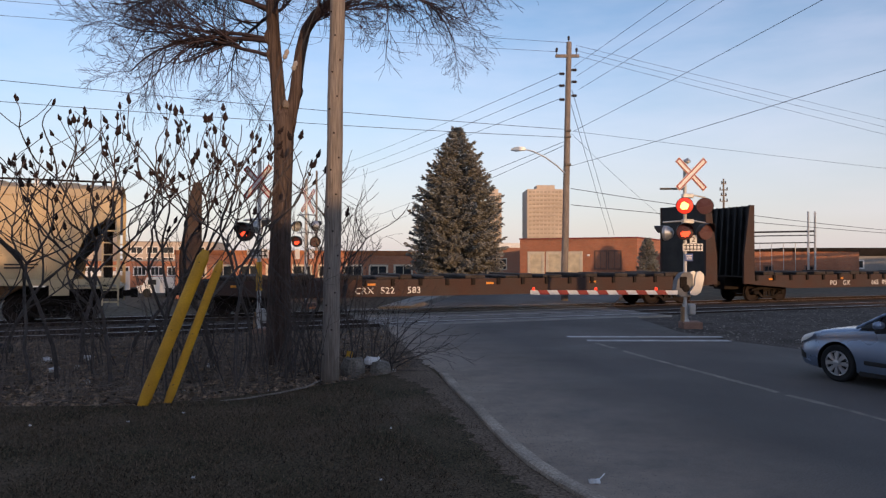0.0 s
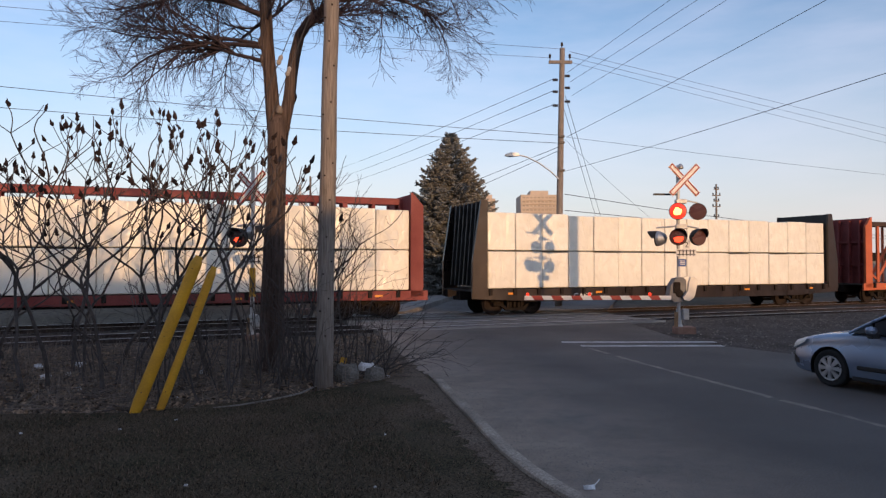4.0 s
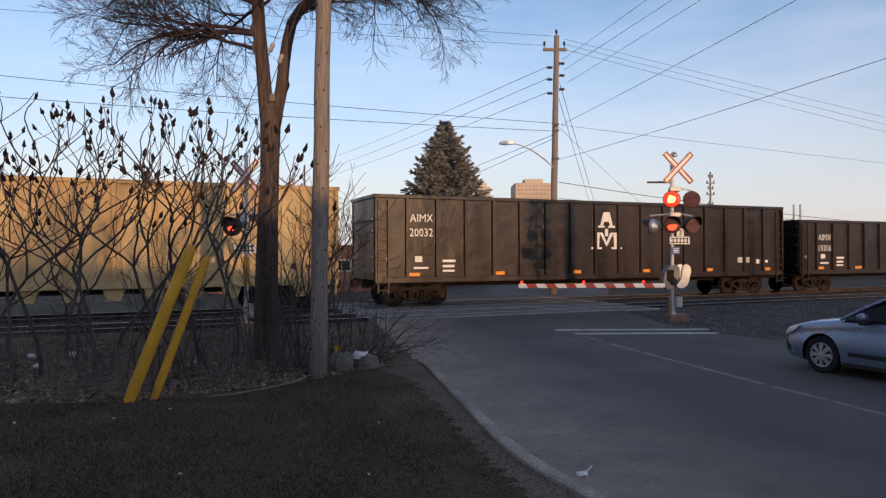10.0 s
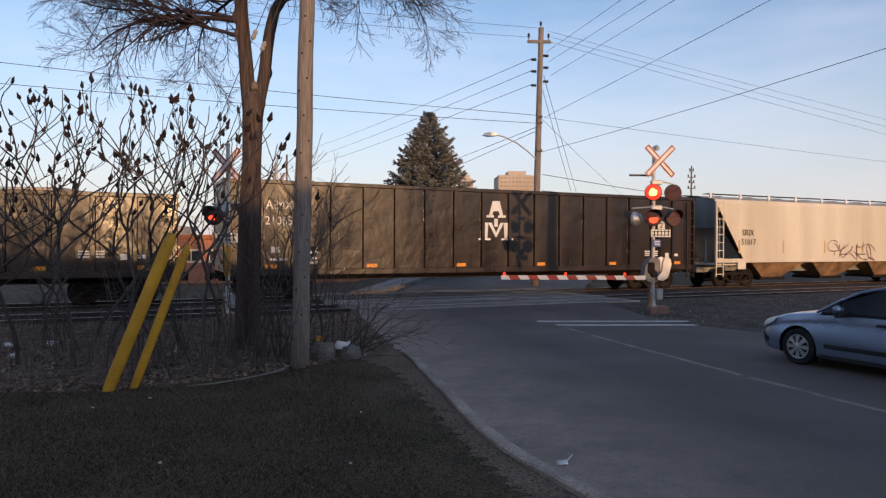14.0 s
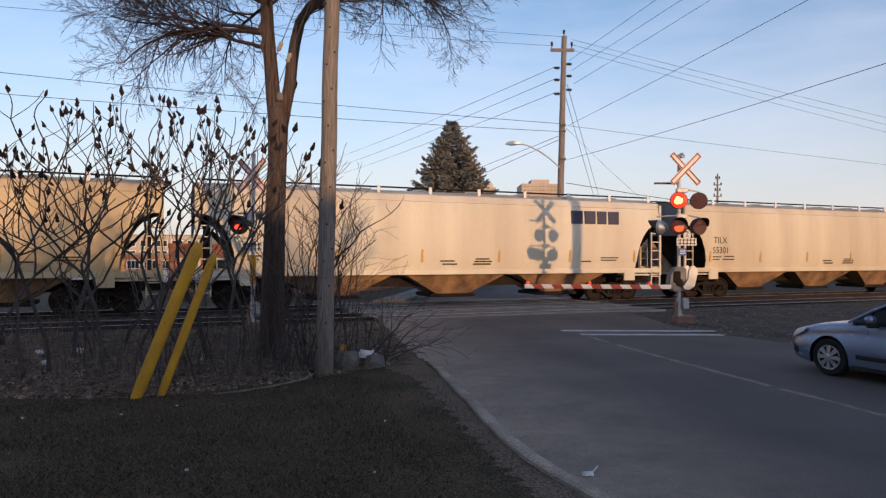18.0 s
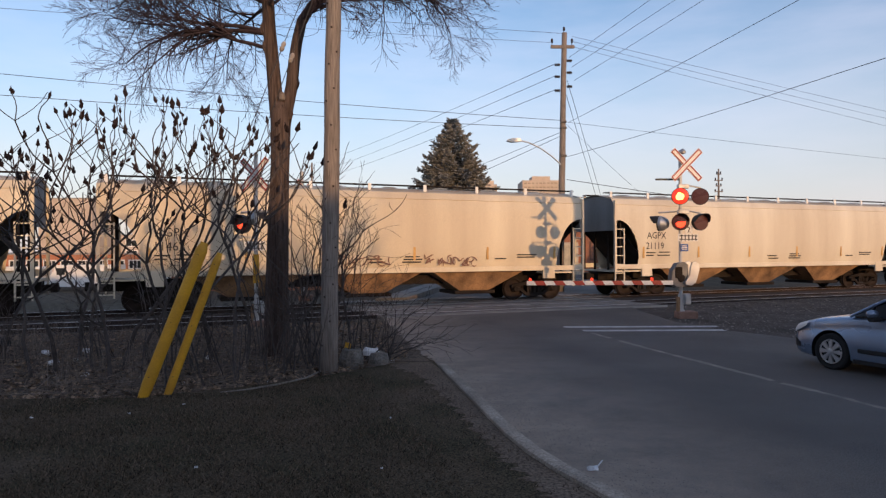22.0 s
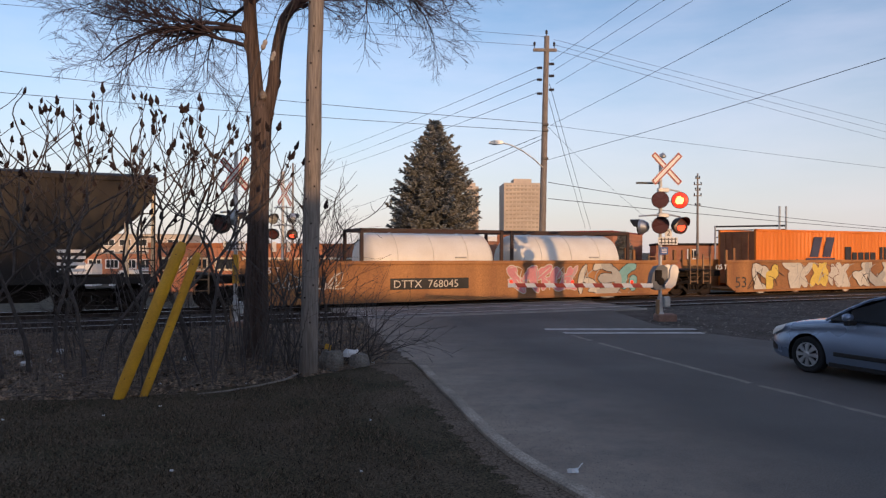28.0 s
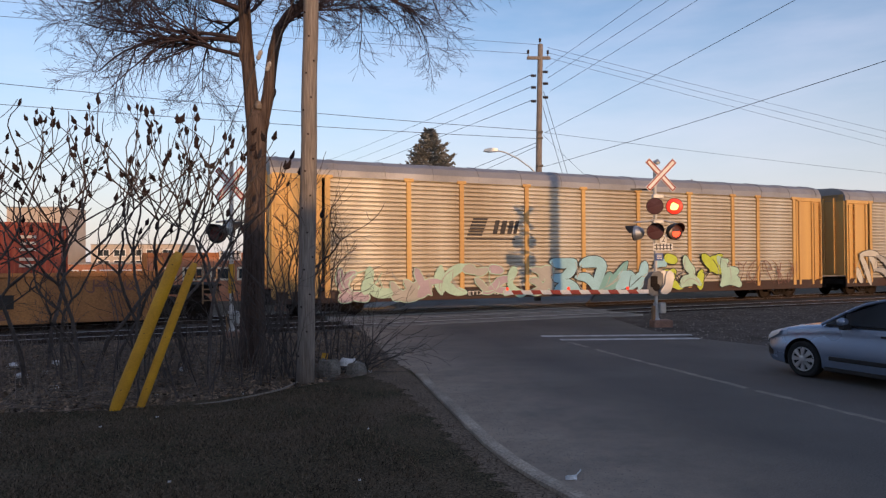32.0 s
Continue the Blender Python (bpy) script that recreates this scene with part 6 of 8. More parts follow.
def crossbuck(sig, x, y, z, yaw, L=1.3, w=0.2):
    m = pose(x, y, z, 0, 0, yaw)
    for k, s in enumerate((45, -45)):
        bm = B()
        cbox(bm, -L / 2, L / 2, -0.012 - 0.006 * k, 0.0, -w / 2, w / 2, 0.003)
        b = part("blade", bm, M["white"], sig, "white crossbuck blade with red border")
        b.matrix_basis = m @ pose(0, -0.014 * k, 0, 0, s, 0)
        for (x0, x1, z0, z1) in ((-L / 2 + 0.02, L / 2 - 0.02, w / 2 - 0.05, w / 2 - 0.015), (-L / 2 + 0.02, L / 2 - 0.02, -w / 2 + 0.015, -w / 2 + 0.05), (-L / 2 + 0.015, -L / 2 + 0.05, -w / 2 + 0.05, w / 2 - 0.05), (L / 2 - 0.05, L / 2 - 0.015, -w / 2 + 0.05, w / 2 - 0.05)):
            bm = B()
            box(bm, x0, x1, -0.024, -0.008, z0, z1)
            part("border", bm, M["red"], b)


def mast(sig, h, r=0.055):
    bm = B()
    tube(bm, [(0, 0, 0.1), (0, 0, h)], r, 14)
    lathe(bm, [(r, h), (r * 1.3, h + 0.03), (0.02, h + 0.09)], (0, 0, 0), "z", 14)
    part("mast", bm, M["alu_white"], sig, "silver painted mast")
    bm = B()
    cbox(bm, -0.14, 0.46, -0.24, 0.24, -0.1, 0.17, 0.03)
    part("foundation", bm, M["footing"], sig, "concrete foundation block")
    bm = B()
    lathe(bm, [(0.12, 0.16), (0.12, 0.2), (0.085, 0.24), (0.08, 0.66), (0.09, 0.7)], (0, 0, 0), "z", 14)
    part("base_casting", bm, M["alu_white"], sig)
    bm = B()
    cbox(bm, 0.06, 0.26, -0.2, -0.04, 0.38, 0.72, 0.03)
    part("junction_box", bm, M["galv"], sig)
    bm = B()
    cbox(bm, -0.13, -0.05, -0.1, 0.06, 0.16, 0.62, 0.01)
    part("cable_guard", bm, M["pocket"], sig, "rusty cable guard")


sig = thing("crossing_signal", "silver level crossing signal with crossbuck, flashing red lamps and gate", "crossing signal", pose(7.55, 21.0, 0))
mast(sig, 5.1)
crossbuck(sig, 0.15, -0.12, 4.71, 8)
bm = B()
cbox(bm, -0.78, -0.06, -0.03, 0.01, 4.24, 4.3, 0.008)
part("sign_edge", bm, M["black"], sig, "dark sign seen edge on")
for z, xs, ys in ((3.72, (-0.13, 0.54), (-0.34, -0.2)), (2.93, (-0.13, 0.55), (-0.36, -0.2))):
    bm = B()
    tube(bm, [(-0.7 if z < 3 else -0.1, -0.05, z + 0.3), (-0.1, -0.08, z + 0.34), (0.3, -0.06, z + 0.34), (0.62, -0.04, z + 0.28)], 0.025, 8)
    part("lamp_arm", bm, M["galv"], sig)
    bm = B()
    cbox(bm, -0.09, 0.25, -0.1, 0.08, z + 0.26, z + 0.4, 0.02)
    part("junction_box", bm, M["alu_white"], sig)
    for k, (x, y) in enumerate(zip(xs, ys)):
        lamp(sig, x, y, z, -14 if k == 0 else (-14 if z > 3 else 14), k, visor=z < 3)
lamp(sig, -0.62, 0.1, 2.9, -128, 0, 0.24, back=True)
# track number plate
bm = B()
cbox(bm, 0.1, 0.32, -0.14, -0.12, 2.58, 2.83, 0.004)
plate = part("number_plate", bm, M["white"], sig, "white plate bearing the number two")
ob = part("numeral", text_mesh("2", 0.24, M["lettering_dark"]), None, plate)
ob.matrix_basis = pose(0.145, -0.145, 2.62, 90, 0, 0)
bm = B()
cbox(bm, -0.12, 0.5, -0.14, -0.12, 2.34, 2.57, 0.004)
tracks = part("track_plate", bm, M["white"], sig, "white plate with a track symbol")
bm = B()
for z in (2.4, 2.51):
    box(bm, -0.09, 0.47, -0.146, -0.13, z - 0.012, z + 0.012)
for i in range(5):
    box(bm, -0.03 + i * 0.11, 0.0 + i * 0.11, -0.148, -0.13, 2.36, 2.55)
part("track_symbol", bm, M["lettering_dark"], tracks)
bm = B()
cbox(bm, -0.04, 0.2, -0.12, -0.1, 2.03, 2.26, 0.004)
blue = part("blue_plate", bm, M["blue"], sig, "small blue notice plate")
for z in (2.2, 2.15, 2.1):
    bm = B()
    box(bm, 0.0, 0.16, -0.126, -0.11, z - 0.012, z + 0.008)
    part("text_bar", bm, M["white"], blue)
bm = B()
lathe(bm, [(0.02, 5.05), (0.09, 5.07), (0.1, 5.12), (0.05, 5.2), (0.02, 5.22)], (0.06, -0.05, 0), "z", 14)
part("bell", bm, M["galv"], sig)
# gate mechanism
M["motor_grey"] = mat("motor_grey_paint", (0.2, 0.2, 0.205), 0.6, 0.2, 40, 0.2, 3, 0.3, 0.1)
bm = B()
prism(bm, [(-0.36, 1.08), (-0.2, 0.92), (0.1, 0.95), (0.16, 1.2), (0.16, 1.62), (0.05, 1.7), (-0.16, 1.66), (-0.3, 1.45)], -0.2, 0.18, "y")
motor = part("gate_motor", bm, M["motor_grey"], sig, "grey gate motor housing")
part("motor_cover", cbox(B(), -0.24, -0.02, -0.235, -0.19, 1.2, 1.55, 0.02), M["dirty"], motor)
bm = B()
prism(bm, [(0.03, 1.08), (0.06, 1.0), (0.22, 0.98), (0.36, 1.08), (0.4, 1.2), (0.47, 1.5), (0.45, 1.64), (0.36, 1.72), (0.26, 1.7), (0.2, 1.55), (0.18, 1.3), (0.1, 1.18)], -0.32, -0.22, "y")
part("counterweight_arm", bm, M["alu_white"], sig, "silver counterweight arm")
bm = B()
prism(bm, [(0.03, 1.08), (0.06, 1.0), (0.22, 0.98), (0.36, 1.08), (0.4, 1.2), (0.47, 1.5), (0.45, 1.64), (0.36, 1.72), (0.26, 1.7), (0.2, 1.55), (0.18, 1.3), (0.1, 1.18)], 0.2, 0.3, "y")
part("counterweight_arm", bm, M["alu_white"], sig, "silver counterweight arm")
bm = B()
lathe(bm, [(0.1, -0.25), (0.12, -0.21), (0.12, 0.21), (0.1, 0.25)], (-0.05, 0, 1.2), "y", 16)
part("gate_hub", bm, M["dirty"], sig)
gate = thing("gate_arm", "lowered red and white striped crossing gate arm with red lamps", "gate arm", pose(7.32, 20.75, 1.07))
n = 15
L = 4.5
for i in range(n):
    x0, x1 = -0.1 - L * i / n, -0.1 - L * (i + 1) / n
    bm = B()
    q = 0.09
    a0 = q if i else 0
    a1 = q if i < n - 1 else 0
    prism(bm, [(x0, -0.065), (x1, -0.065), (x1 - a1, 0.065), (x0 - a0, 0.065)], -0.03, 0.0, "y")
    part("stripe", bm, M["white" if i % 2 == 0 else "red"], gate)
bm = B()
tube(bm, [(-0.1, 0.02, -0.05), (-L, 0.02, -0.02)], 0.025, 6)
part("stiffener", bm, M["galv"], gate)
for x in (-0.75, -2.6, -4.5):
    bm = B()
    lathe(bm, [(0.042, 0.07), (0.046, 0.09), (0.042, 0.14), (0.02, 0.16)], (x, -0.01, 0), "z", 12)
    part("gate_lamp", bm, M["gate_light"], gate, "small lit red gate lamp")
# second signal among the shrubs
sig2 = thing("crossing_signal", "level crossing signal half hidden behind tree and shrubs", "crossing signal", pose(-5.05, 18.8, 0))
mast(sig2, 4.75)
crossbuck(sig2, 0.0, -0.12, 4.2, -20, 1.2, 0.19)
bm = B()
lathe(bm, [(0.085, 1.2), (0.085, 2.0)], (0, 0, 0), "z", 14)
part("sleeve", bm, M["yellow"], sig2, "yellow reflective sleeve")
bm = B()
tube(bm, [(-0.4, -0.06, 3.15), (0.1, -0.1, 3.2), (0.7, -0.06, 3.15)], 0.03, 8)
part("lamp_arm", bm, M["galv"], sig2)
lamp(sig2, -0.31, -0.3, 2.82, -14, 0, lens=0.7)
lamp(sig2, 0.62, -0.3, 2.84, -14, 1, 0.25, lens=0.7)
lamp(sig2, -0.02, 0.2, 2.98, 120, 1, 0.2, back=True)
bm = B()
cbox(bm, -0.3, 0.3, -0.14, -0.12, 2.1, 2.36, 0.004)
plate = part("track_plate", bm, M["white"], sig2, "white plate with a track symbol")
bm = B()
for z in (2.17, 2.29):
    box(bm, -0.26, 0.26, -0.146, -0.13, z - 0.012, z + 0.012)
for i in range(5):
    box(bm, -0.22 + i * 0.1, -0.19 + i * 0.1, -0.148, -0.13, 2.12, 2.34)
part("track_symbol", bm, M["lettering_dark"], plate)
# third signal across the tracks
sig3 = thing("crossing_signal", "silver crossing signal standing beyond the train", "crossing signal", pose(-6.2, 31.0, -0.1))
mast(sig3, 5.75, 0.07)
crossbuck(sig3, 0.05, 0.1, 4.85, 68, 1.5, 0.22)
for z in (3.05, 3.86):
    part("lamp_arm", tube(B(), [(-0.4, -0.05, z + 0.3), (0, -0.08, z + 0.34), (0.5, -0.05, z + 0.3)], 0.03, 8), M["galv"], sig3)
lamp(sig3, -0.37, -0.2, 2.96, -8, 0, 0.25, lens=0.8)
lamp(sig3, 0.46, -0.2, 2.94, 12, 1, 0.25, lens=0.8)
lamp(sig3, -0.45, 0.0, 3.65, 35, 0, 0.24, back=True)
lamp(sig3, 0.44, 0.0, 3.68, 150, 1, 0.24, back=True)
for x in (-0.48, 0.16):
    part("notice_plate", cbox(B(), x, x + 0.22, -0.12, -0.1, 2.16, 2.62, 0.004), M["white"], sig3, "small white notice plate")

# ---- plants ----
def stems_mesh(name, segs, material, seg_thick=7, seg_thin=4, cut=0.02):
    """Many tapered segments (p, q, r0, r1) joined as one mesh."""
    V, F = [], []
    for p, q, r0, r1 in segs:
        n = seg_thick if r0 > cut * 3 else (5 if r0 > cut else (4 if r0 > cut * 0.4 else 3))
        d = (q - p)
        if d.length < 1e-5:
            continue
        d.normalize()
        s = d.orthogonal().normalized()
        t = d.cross(s)
        b = len(V)
        for c, r in ((p, r0), (q, r1)):
            for k in range(n):
                an = 2 * math.pi * k / n
                V.append(c + (s * math.cos(an) + t * math.sin(an)) * r)
        for k in range(n):
            F.append((b + k, b + (k + 1) % n, b + n + (k + 1) % n, b + n + k))
        F.append(tuple(b + n + k for k in range(n)))
    me = bpy.data.meshes.new(name)
    me.from_pydata([tuple(v) for v in V], [], F)
    me.materials.append(M[material])
    me.shade_smooth()
    return me


def grow(rng, segs, p, d, length, r, level, spec):
    """Adds a bending branch and its children."""
    n = spec["n"][level]
    step = length / n
    kids = spec["kids"][level] if level < len(spec["kids"]) else 0
    droop = spec["droop"][level]
    cj = spec.get("curl", 0.0)
    curl = Vector((rng.gauss(0, cj), rng.gauss(0, cj), rng.gauss(0, cj)))
    r_end = max(r * spec["taper"][level], 0.0032)
    for i in range(n):
        f0, f1 = i / n, (i + 1) / n
        j = spec["wander"][level]
        d = (d + Vector((rng.gauss(0, j), rng.gauss(0, j), rng.gauss(0, j) + droop)) + curl).normalized()
        q = p + d * step
        segs.append((p, q, r + (r_end - r) * f0, r + (r_end - r) * f1))
        if level + 1 < len(spec["n"]) and f1 > spec["bare"][level]:
            m = kids / n / (1 - spec["bare"][level])
            for _ in range(int(m) + (rng.random() < m % 1)):
                an = rng.uniform(0, 2 * math.pi)
                s = d.orthogonal().normalized()
                s = s * math.cos(an) + d.cross(s) * math.sin(an)
                sp = math.radians(rng.uniform(*spec["spread"][level]))
                c = (d * math.cos(sp) + s * math.sin(sp)).normalized()
                rr = r + (r_end - r) * f1
                grow(rng, segs, q.copy(), c, length * rng.uniform(*spec["ratio"][level]) * (1.15 - 0.5 * f1), max(rr * spec["thin"][level], 0.0032), level + 1, spec)
        p = q
    return p, d


def big_tree():
    rng = random.Random(11)
    t = thing("bare_tree", "leafless tree with a forked trunk and dense fine twigs", "tree", pose(0, 0, 0))
    trunk = []
    # lower trunk
    base = [(-3.2, 13.4, -0.1, 0.36), (-3.2, 13.4, 0.35, 0.26), (-3.2, 13.4, 1.4, 0.225), (-3.17, 13.4, 2.7, 0.2), (-3.13, 13.4, 3.8, 0.182), (-3.12, 13.4, 4.4, 0.195), (-3.11, 13.4, 4.85, 0.2), (-3.1, 13.4, 5.08, 0.12)]
    lead_l = [(-3.15, 13.4, 4.5, 0.15), (-3.21, 13.4, 5.1, 0.142), (-3.26, 13.4, 5.7, 0.132), (-3.33, 13.38, 6.5, 0.126), (-3.36, 13.35, 7.3, 0.118), (-3.33, 13.3, 8.4, 0.1), (-3.3, 13.3, 9.8, 0.07), (-3.3, 13.3, 11.2, 0.03)]
    lead_r = [(-3.07, 13.4, 4.5, 0.14), (-2.98, 13.4, 4.95, 0.122), (-2.9, 13.42, 5.35, 0.12), (-2.85, 13.43, 5.87, 0.112), (-2.8, 13.45, 6.24, 0.108), (-2.71, 13.47, 6.65, 0.102), (-2.53, 13.5, 6.96, 0.096), (-2.2, 13.55, 7.25, 0.09), (-1.4, 13.7, 8.0, 0.07), (-0.9, 13.8, 9.0, 0.05), (-0.6, 13.8, 10.2, 0.02)]
    bm = B()
    for pts in (base, lead_l, lead_r):
        tube(bm, [p[:3] for p in pts], [p[3] for p in pts], 14)
    # knots and pruned stubs
    for x, y, z, r in ((-2.8, 13.4, 5.42, 0.09), (-2.92, 13.35, 4.8, 0.09), (-3.4, 13.36, 6.15, 0.1), (-3.44, 13.36, 6.5, 0.1)):
        lathe(bm, [(0.01, -r * 1.7), (r * 0.5, -r * 0.9), (r * 0.72, 0), (r * 0.5, r * 0.7), (0.01, r * 1.5)], (x, y, z), "z", 10)
    trunk_ob = part("trunk", bm, M["bark"], t, smooth=True)
    part("pruned_wound", lathe(B(), [(0.01, -0.09), (0.06, -0.06), (0.07, 0.0), (0.05, 0.07), (0.01, 0.1)], (-3.06, 13.28, 5.12), "z", 10), M["pole_wood"], trunk_ob, "pale healed pruning wound")
    spec = dict(n=[11, 9, 7, 6], kids=[13, 8, 5], droop=[-0.01, 0.002, 0.006, 0.01], taper=[0.25, 0.3, 0.4, 0.6], wander=[0.08, 0.08, 0.08, 0.07], curl=0.05,
                bare=[0.12, 0.08, 0.05], spread=[(22, 60), (20, 55), (18, 50)], ratio=[(0.34, 0.58), (0.4, 0.64), (0.45, 0.8)], thin=[0.66, 0.62, 0.6])
    lift = dict(spec, droop=[0.004, 0.004, 0.0, 0.006])
    segs = []
    limbs = [((-3.36, 13.38, 6.1), (-0.96, -0.1, 0.24), 3.5, 0.042), ((-3.42, 13.38, 6.4), (-0.97, -0.1, 0.2), 3.7, 0.05), ((-3.45, 13.36, 7.05), (-0.85, -0.4, 0.34), 3.8, 0.055), ((-3.42, 13.35, 7.0), (-0.9, 0.35, 0.3), 3.8, 0.05),
             ((-3.4, 13.35, 7.3), (-0.75, -0.2, 0.65), 4.2, 0.05), ((-3.38, 13.3, 7.9), (-0.6, 0.5, 0.6), 3.8, 0.045), ((-3.35, 13.3, 8.4), (-0.5, -0.6, 0.6), 3.6, 0.045),
             ((-3.4, 13.3, 6.9), (0.25, 0.75, 0.35), 3.2, 0.04), ((-3.35, 13.3, 8.0), (0.6, -0.4, 0.6), 3.4, 0.04), ((-3.3, 13.3, 9.2), (0.2, 0.3, 0.9), 3.0, 0.04),
             ((-2.6, 13.5, 6.9), (0.4, 0.6, 0.3), 3.0, 0.04), ((-2.1, 13.6, 7.35), (0.9, -0.15, 0.42), 2.3, 0.042), ((-2.25, 13.5, 7.2), (0.9, -0.35, 0.2), 2.0, 0.035), ((-2.72, 13.47, 6.65), (0.45, -0.4, 0.35), 2.0, 0.03), ((-2.5, 13.5, 6.95), (0.48, 0.5, 0.25), 2.2, 0.03), ((-3.3, 13.3, 6.9), (0.35, -0.6, 0.4), 2.2, 0.03), ((-2.0, 13.6, 7.4), (0.9, 0.25, 0.25), 2.2, 0.035), ((-1.9, 13.6, 7.5), (0.8, 0.4, 0.42), 2.5, 0.045),
             ((-1.5, 13.7, 7.9), (0.8, -0.4, 0.42), 2.4, 0.05), ((-1.2, 13.7, 8.3), (0.7, 0.3, 0.4), 2.7, 0.045), ((-0.9, 13.8, 9.0), (0.6, -0.1, 0.6), 2.6, 0.04),
             ((-2.4, 13.5, 7.1), (-0.25, -0.8, 0.4), 3.0, 0.04), ((-0.8, 13.8, 9.6), (-0.2, 0.5, 0.8), 2.8, 0.035), ((-3.4, 13.36, 6.9), (-0.5, 0.8, 0.2), 3.6, 0.04),
             ((-3.44, 13.38, 7.5), (-0.95, 0.1, 0.25), 3.8, 0.045), ((-3.45, 13.38, 6.45), (-0.93, -0.25, 0.12), 3.0, 0.045)]
    for p, d, L, r in limbs:
        grow(rng, segs, Vector(p), Vector(d).normalized(), L * (1.4 if d[0] > 0.5 else 0.9), r, 0, lift if d[0] > 0.5 else spec)
    part("crown", stems_mesh("crown", segs, "twig"), None, t, "haze of fine purplish-grey twigs")["kind"] = "stuff"


big_tree()


def unseen_shade_tree(x, y, h, seed, label):
    """An unseen bare tree added behind the viewer to throw broken shade on the train."""
    rng = random.Random(seed)
    t = thing("bare_tree", label, "tree")
    bm = B()
    tube(bm, [(x, y, -0.1), (x + 0.05, y, h * 0.35), (x, y + 0.1, h * 0.75)], [0.2, 0.16, 0.06], 10)
    part("trunk", bm, M["bark"], t, smooth=True)
    spec = dict(n=[7, 6, 4], kids=[9, 7], droop=[0.02, 0.02, 0.02], taper=[0.3, 0.35, 0.5], wander=[0.1, 0.14, 0.16], bare=[0.15, 0.1], spread=[(25, 60), (25, 60)], ratio=[(0.35, 0.6), (0.35, 0.6)], thin=[0.6, 0.6])
    segs = []
    for k in range(7):
        an = k * 2.4
        grow(rng, segs, Vector((x, y, h * (0.36 + 0.04 * k))), Vector((math.cos(an), math.sin(an), 0.9)).normalized(), h * 0.4, 0.07, 0, spec)
    part("crown", stems_mesh("crown", segs, "twig"), None, t, "bare spreading branches")["kind"] = "stuff"


unseen_shade_tree(9.6, -5.5, 9.5, 61, "unseen bare tree added beside the road to shade the train")
unseen_shade_tree(2.0, -9.5, 9.0, 62, "unseen bare tree added beyond the verge to shade the train")


def sumac(x, y, h, lean, seed, bloom=0.75):
    """A sumac: a crooked stem that forks into a spreading candelabra with upright dark seed heads."""
    rng = random.Random(seed)
    s = thing("sumac_shrub", "leafless sumac shrub with dark upright seed heads", "shrub", group="sumac thicket")
    segs, heads = [], []
    k_ = h / 4.5
    lengths = ((1.6, 2.5), (0.9, 1.4), (0.65, 1.15), (0.3, 0.75))

    def limb(p, d, r, level):
        n = (6, 6, 5, 4)[level]
        length = rng.uniform(*lengths[level]) * k_
        bend = Vector((rng.gauss(0, 0.08), rng.gauss(0, 0.08), 0))
        for i in range(n):
            d = (d + bend + Vector((rng.gauss(0, 0.17), rng.gauss(0, 0.17), (0.12, 0.1, 0.12, 0.14)[level]))).normalized()
            q = p + d * length / n
            segs.append((p, q, r * (1 - 0.055 * i), r * (1 - 0.055 * (i + 1))))
            p = q
            if level < 3 and i >= 2 and rng.random() < (0.2, 0.3, 0.3)[level]:
                an = rng.uniform(0, 2 * math.pi)
                c = Vector((math.cos(an), math.sin(an), 0.4)).normalized()
                limb(p.copy(), c, r * 0.5, min(3, level + rng.choice((1, 2))))
        r *= 0.64
        if level < 3:
            k = (rng.choice((2, 3)), rng.choice((2, 2, 3)), rng.choice((1, 2, 2, 2)))[level]
            a0 = rng.uniform(0, 6.28)
            for j in range(k):
                an = a0 + j * 6.283 / k + rng.uniform(-0.4, 0.4)
                sp = rng.uniform(0.38, 0.8)
                c = (d * (1 - 0.35 * sp) + Vector((math.cos(an), math.sin(an), 0.1)) * sp).normalized()
                limb(p.copy(), c, r * (1.0 if k < 3 else 0.9), level + 1)
        elif rng.random() < bloom * min(1, 0.25 + 0.3 * max(0, p.z - 2.4)) and p.z > 2.4:
            heads.append((p, (d * 0.8 + Vector((rng.gauss(0, 0.15), 0, 0.6))).normalized(), rng.uniform(0.55, 0.95)))
            if rng.random() < 0.25:
                heads.append((p - d * 0.14 + Vector((rng.gauss(0, 0.04), 0, -0.03)), (d + Vector((rng.gauss(0, 0.6), 0, 0.3))).normalized(), rng.uniform(0.35, 0.65)))
    d = Vector((lean[0], lean[1], 1)).normalized()
    limb(Vector((x, y, -0.05)), d, rng.uniform(0.03, 0.04) * k_, 0)
    part("stem", stems_mesh("stem", segs, "sumac", cut=0.012), None, s)
    V, F = [], []
    for p, d, sc in heads:
        a = d.orthogonal().normalized()
        b = d.cross(a)
        base = len(V)
        for hgt, r in ((-0.02, 0.01), (0.012, 0.042), (0.05, 0.05), (0.09, 0.044), (0.13, 0.03), (0.165, 0.017), (0.2, 0.004)):
            for k in range(7):
                an = k * 0.8976 + hgt * 9
                rr = r * sc * rng.uniform(0.5, 1.35)
                V.append(tuple(p + d * hgt * sc + (a * math.cos(an) + b * math.sin(an)) * rr))
        for i in range(6):
            for k in range(7):
                F.append((base + i * 7 + k, base + i * 7 + (k + 1) % 7, base + i * 7 + 7 + (k + 1) % 7, base + i * 7 + 7 + k))
    if V:
        me = bpy.data.meshes.new("seed_heads")
        me.from_pydata(V, [], F)
        me.materials.append(M["seed"])
        part("seed_mass", me, None, s, "dark red-brown fuzzy seed heads")["kind"] = "stuff"


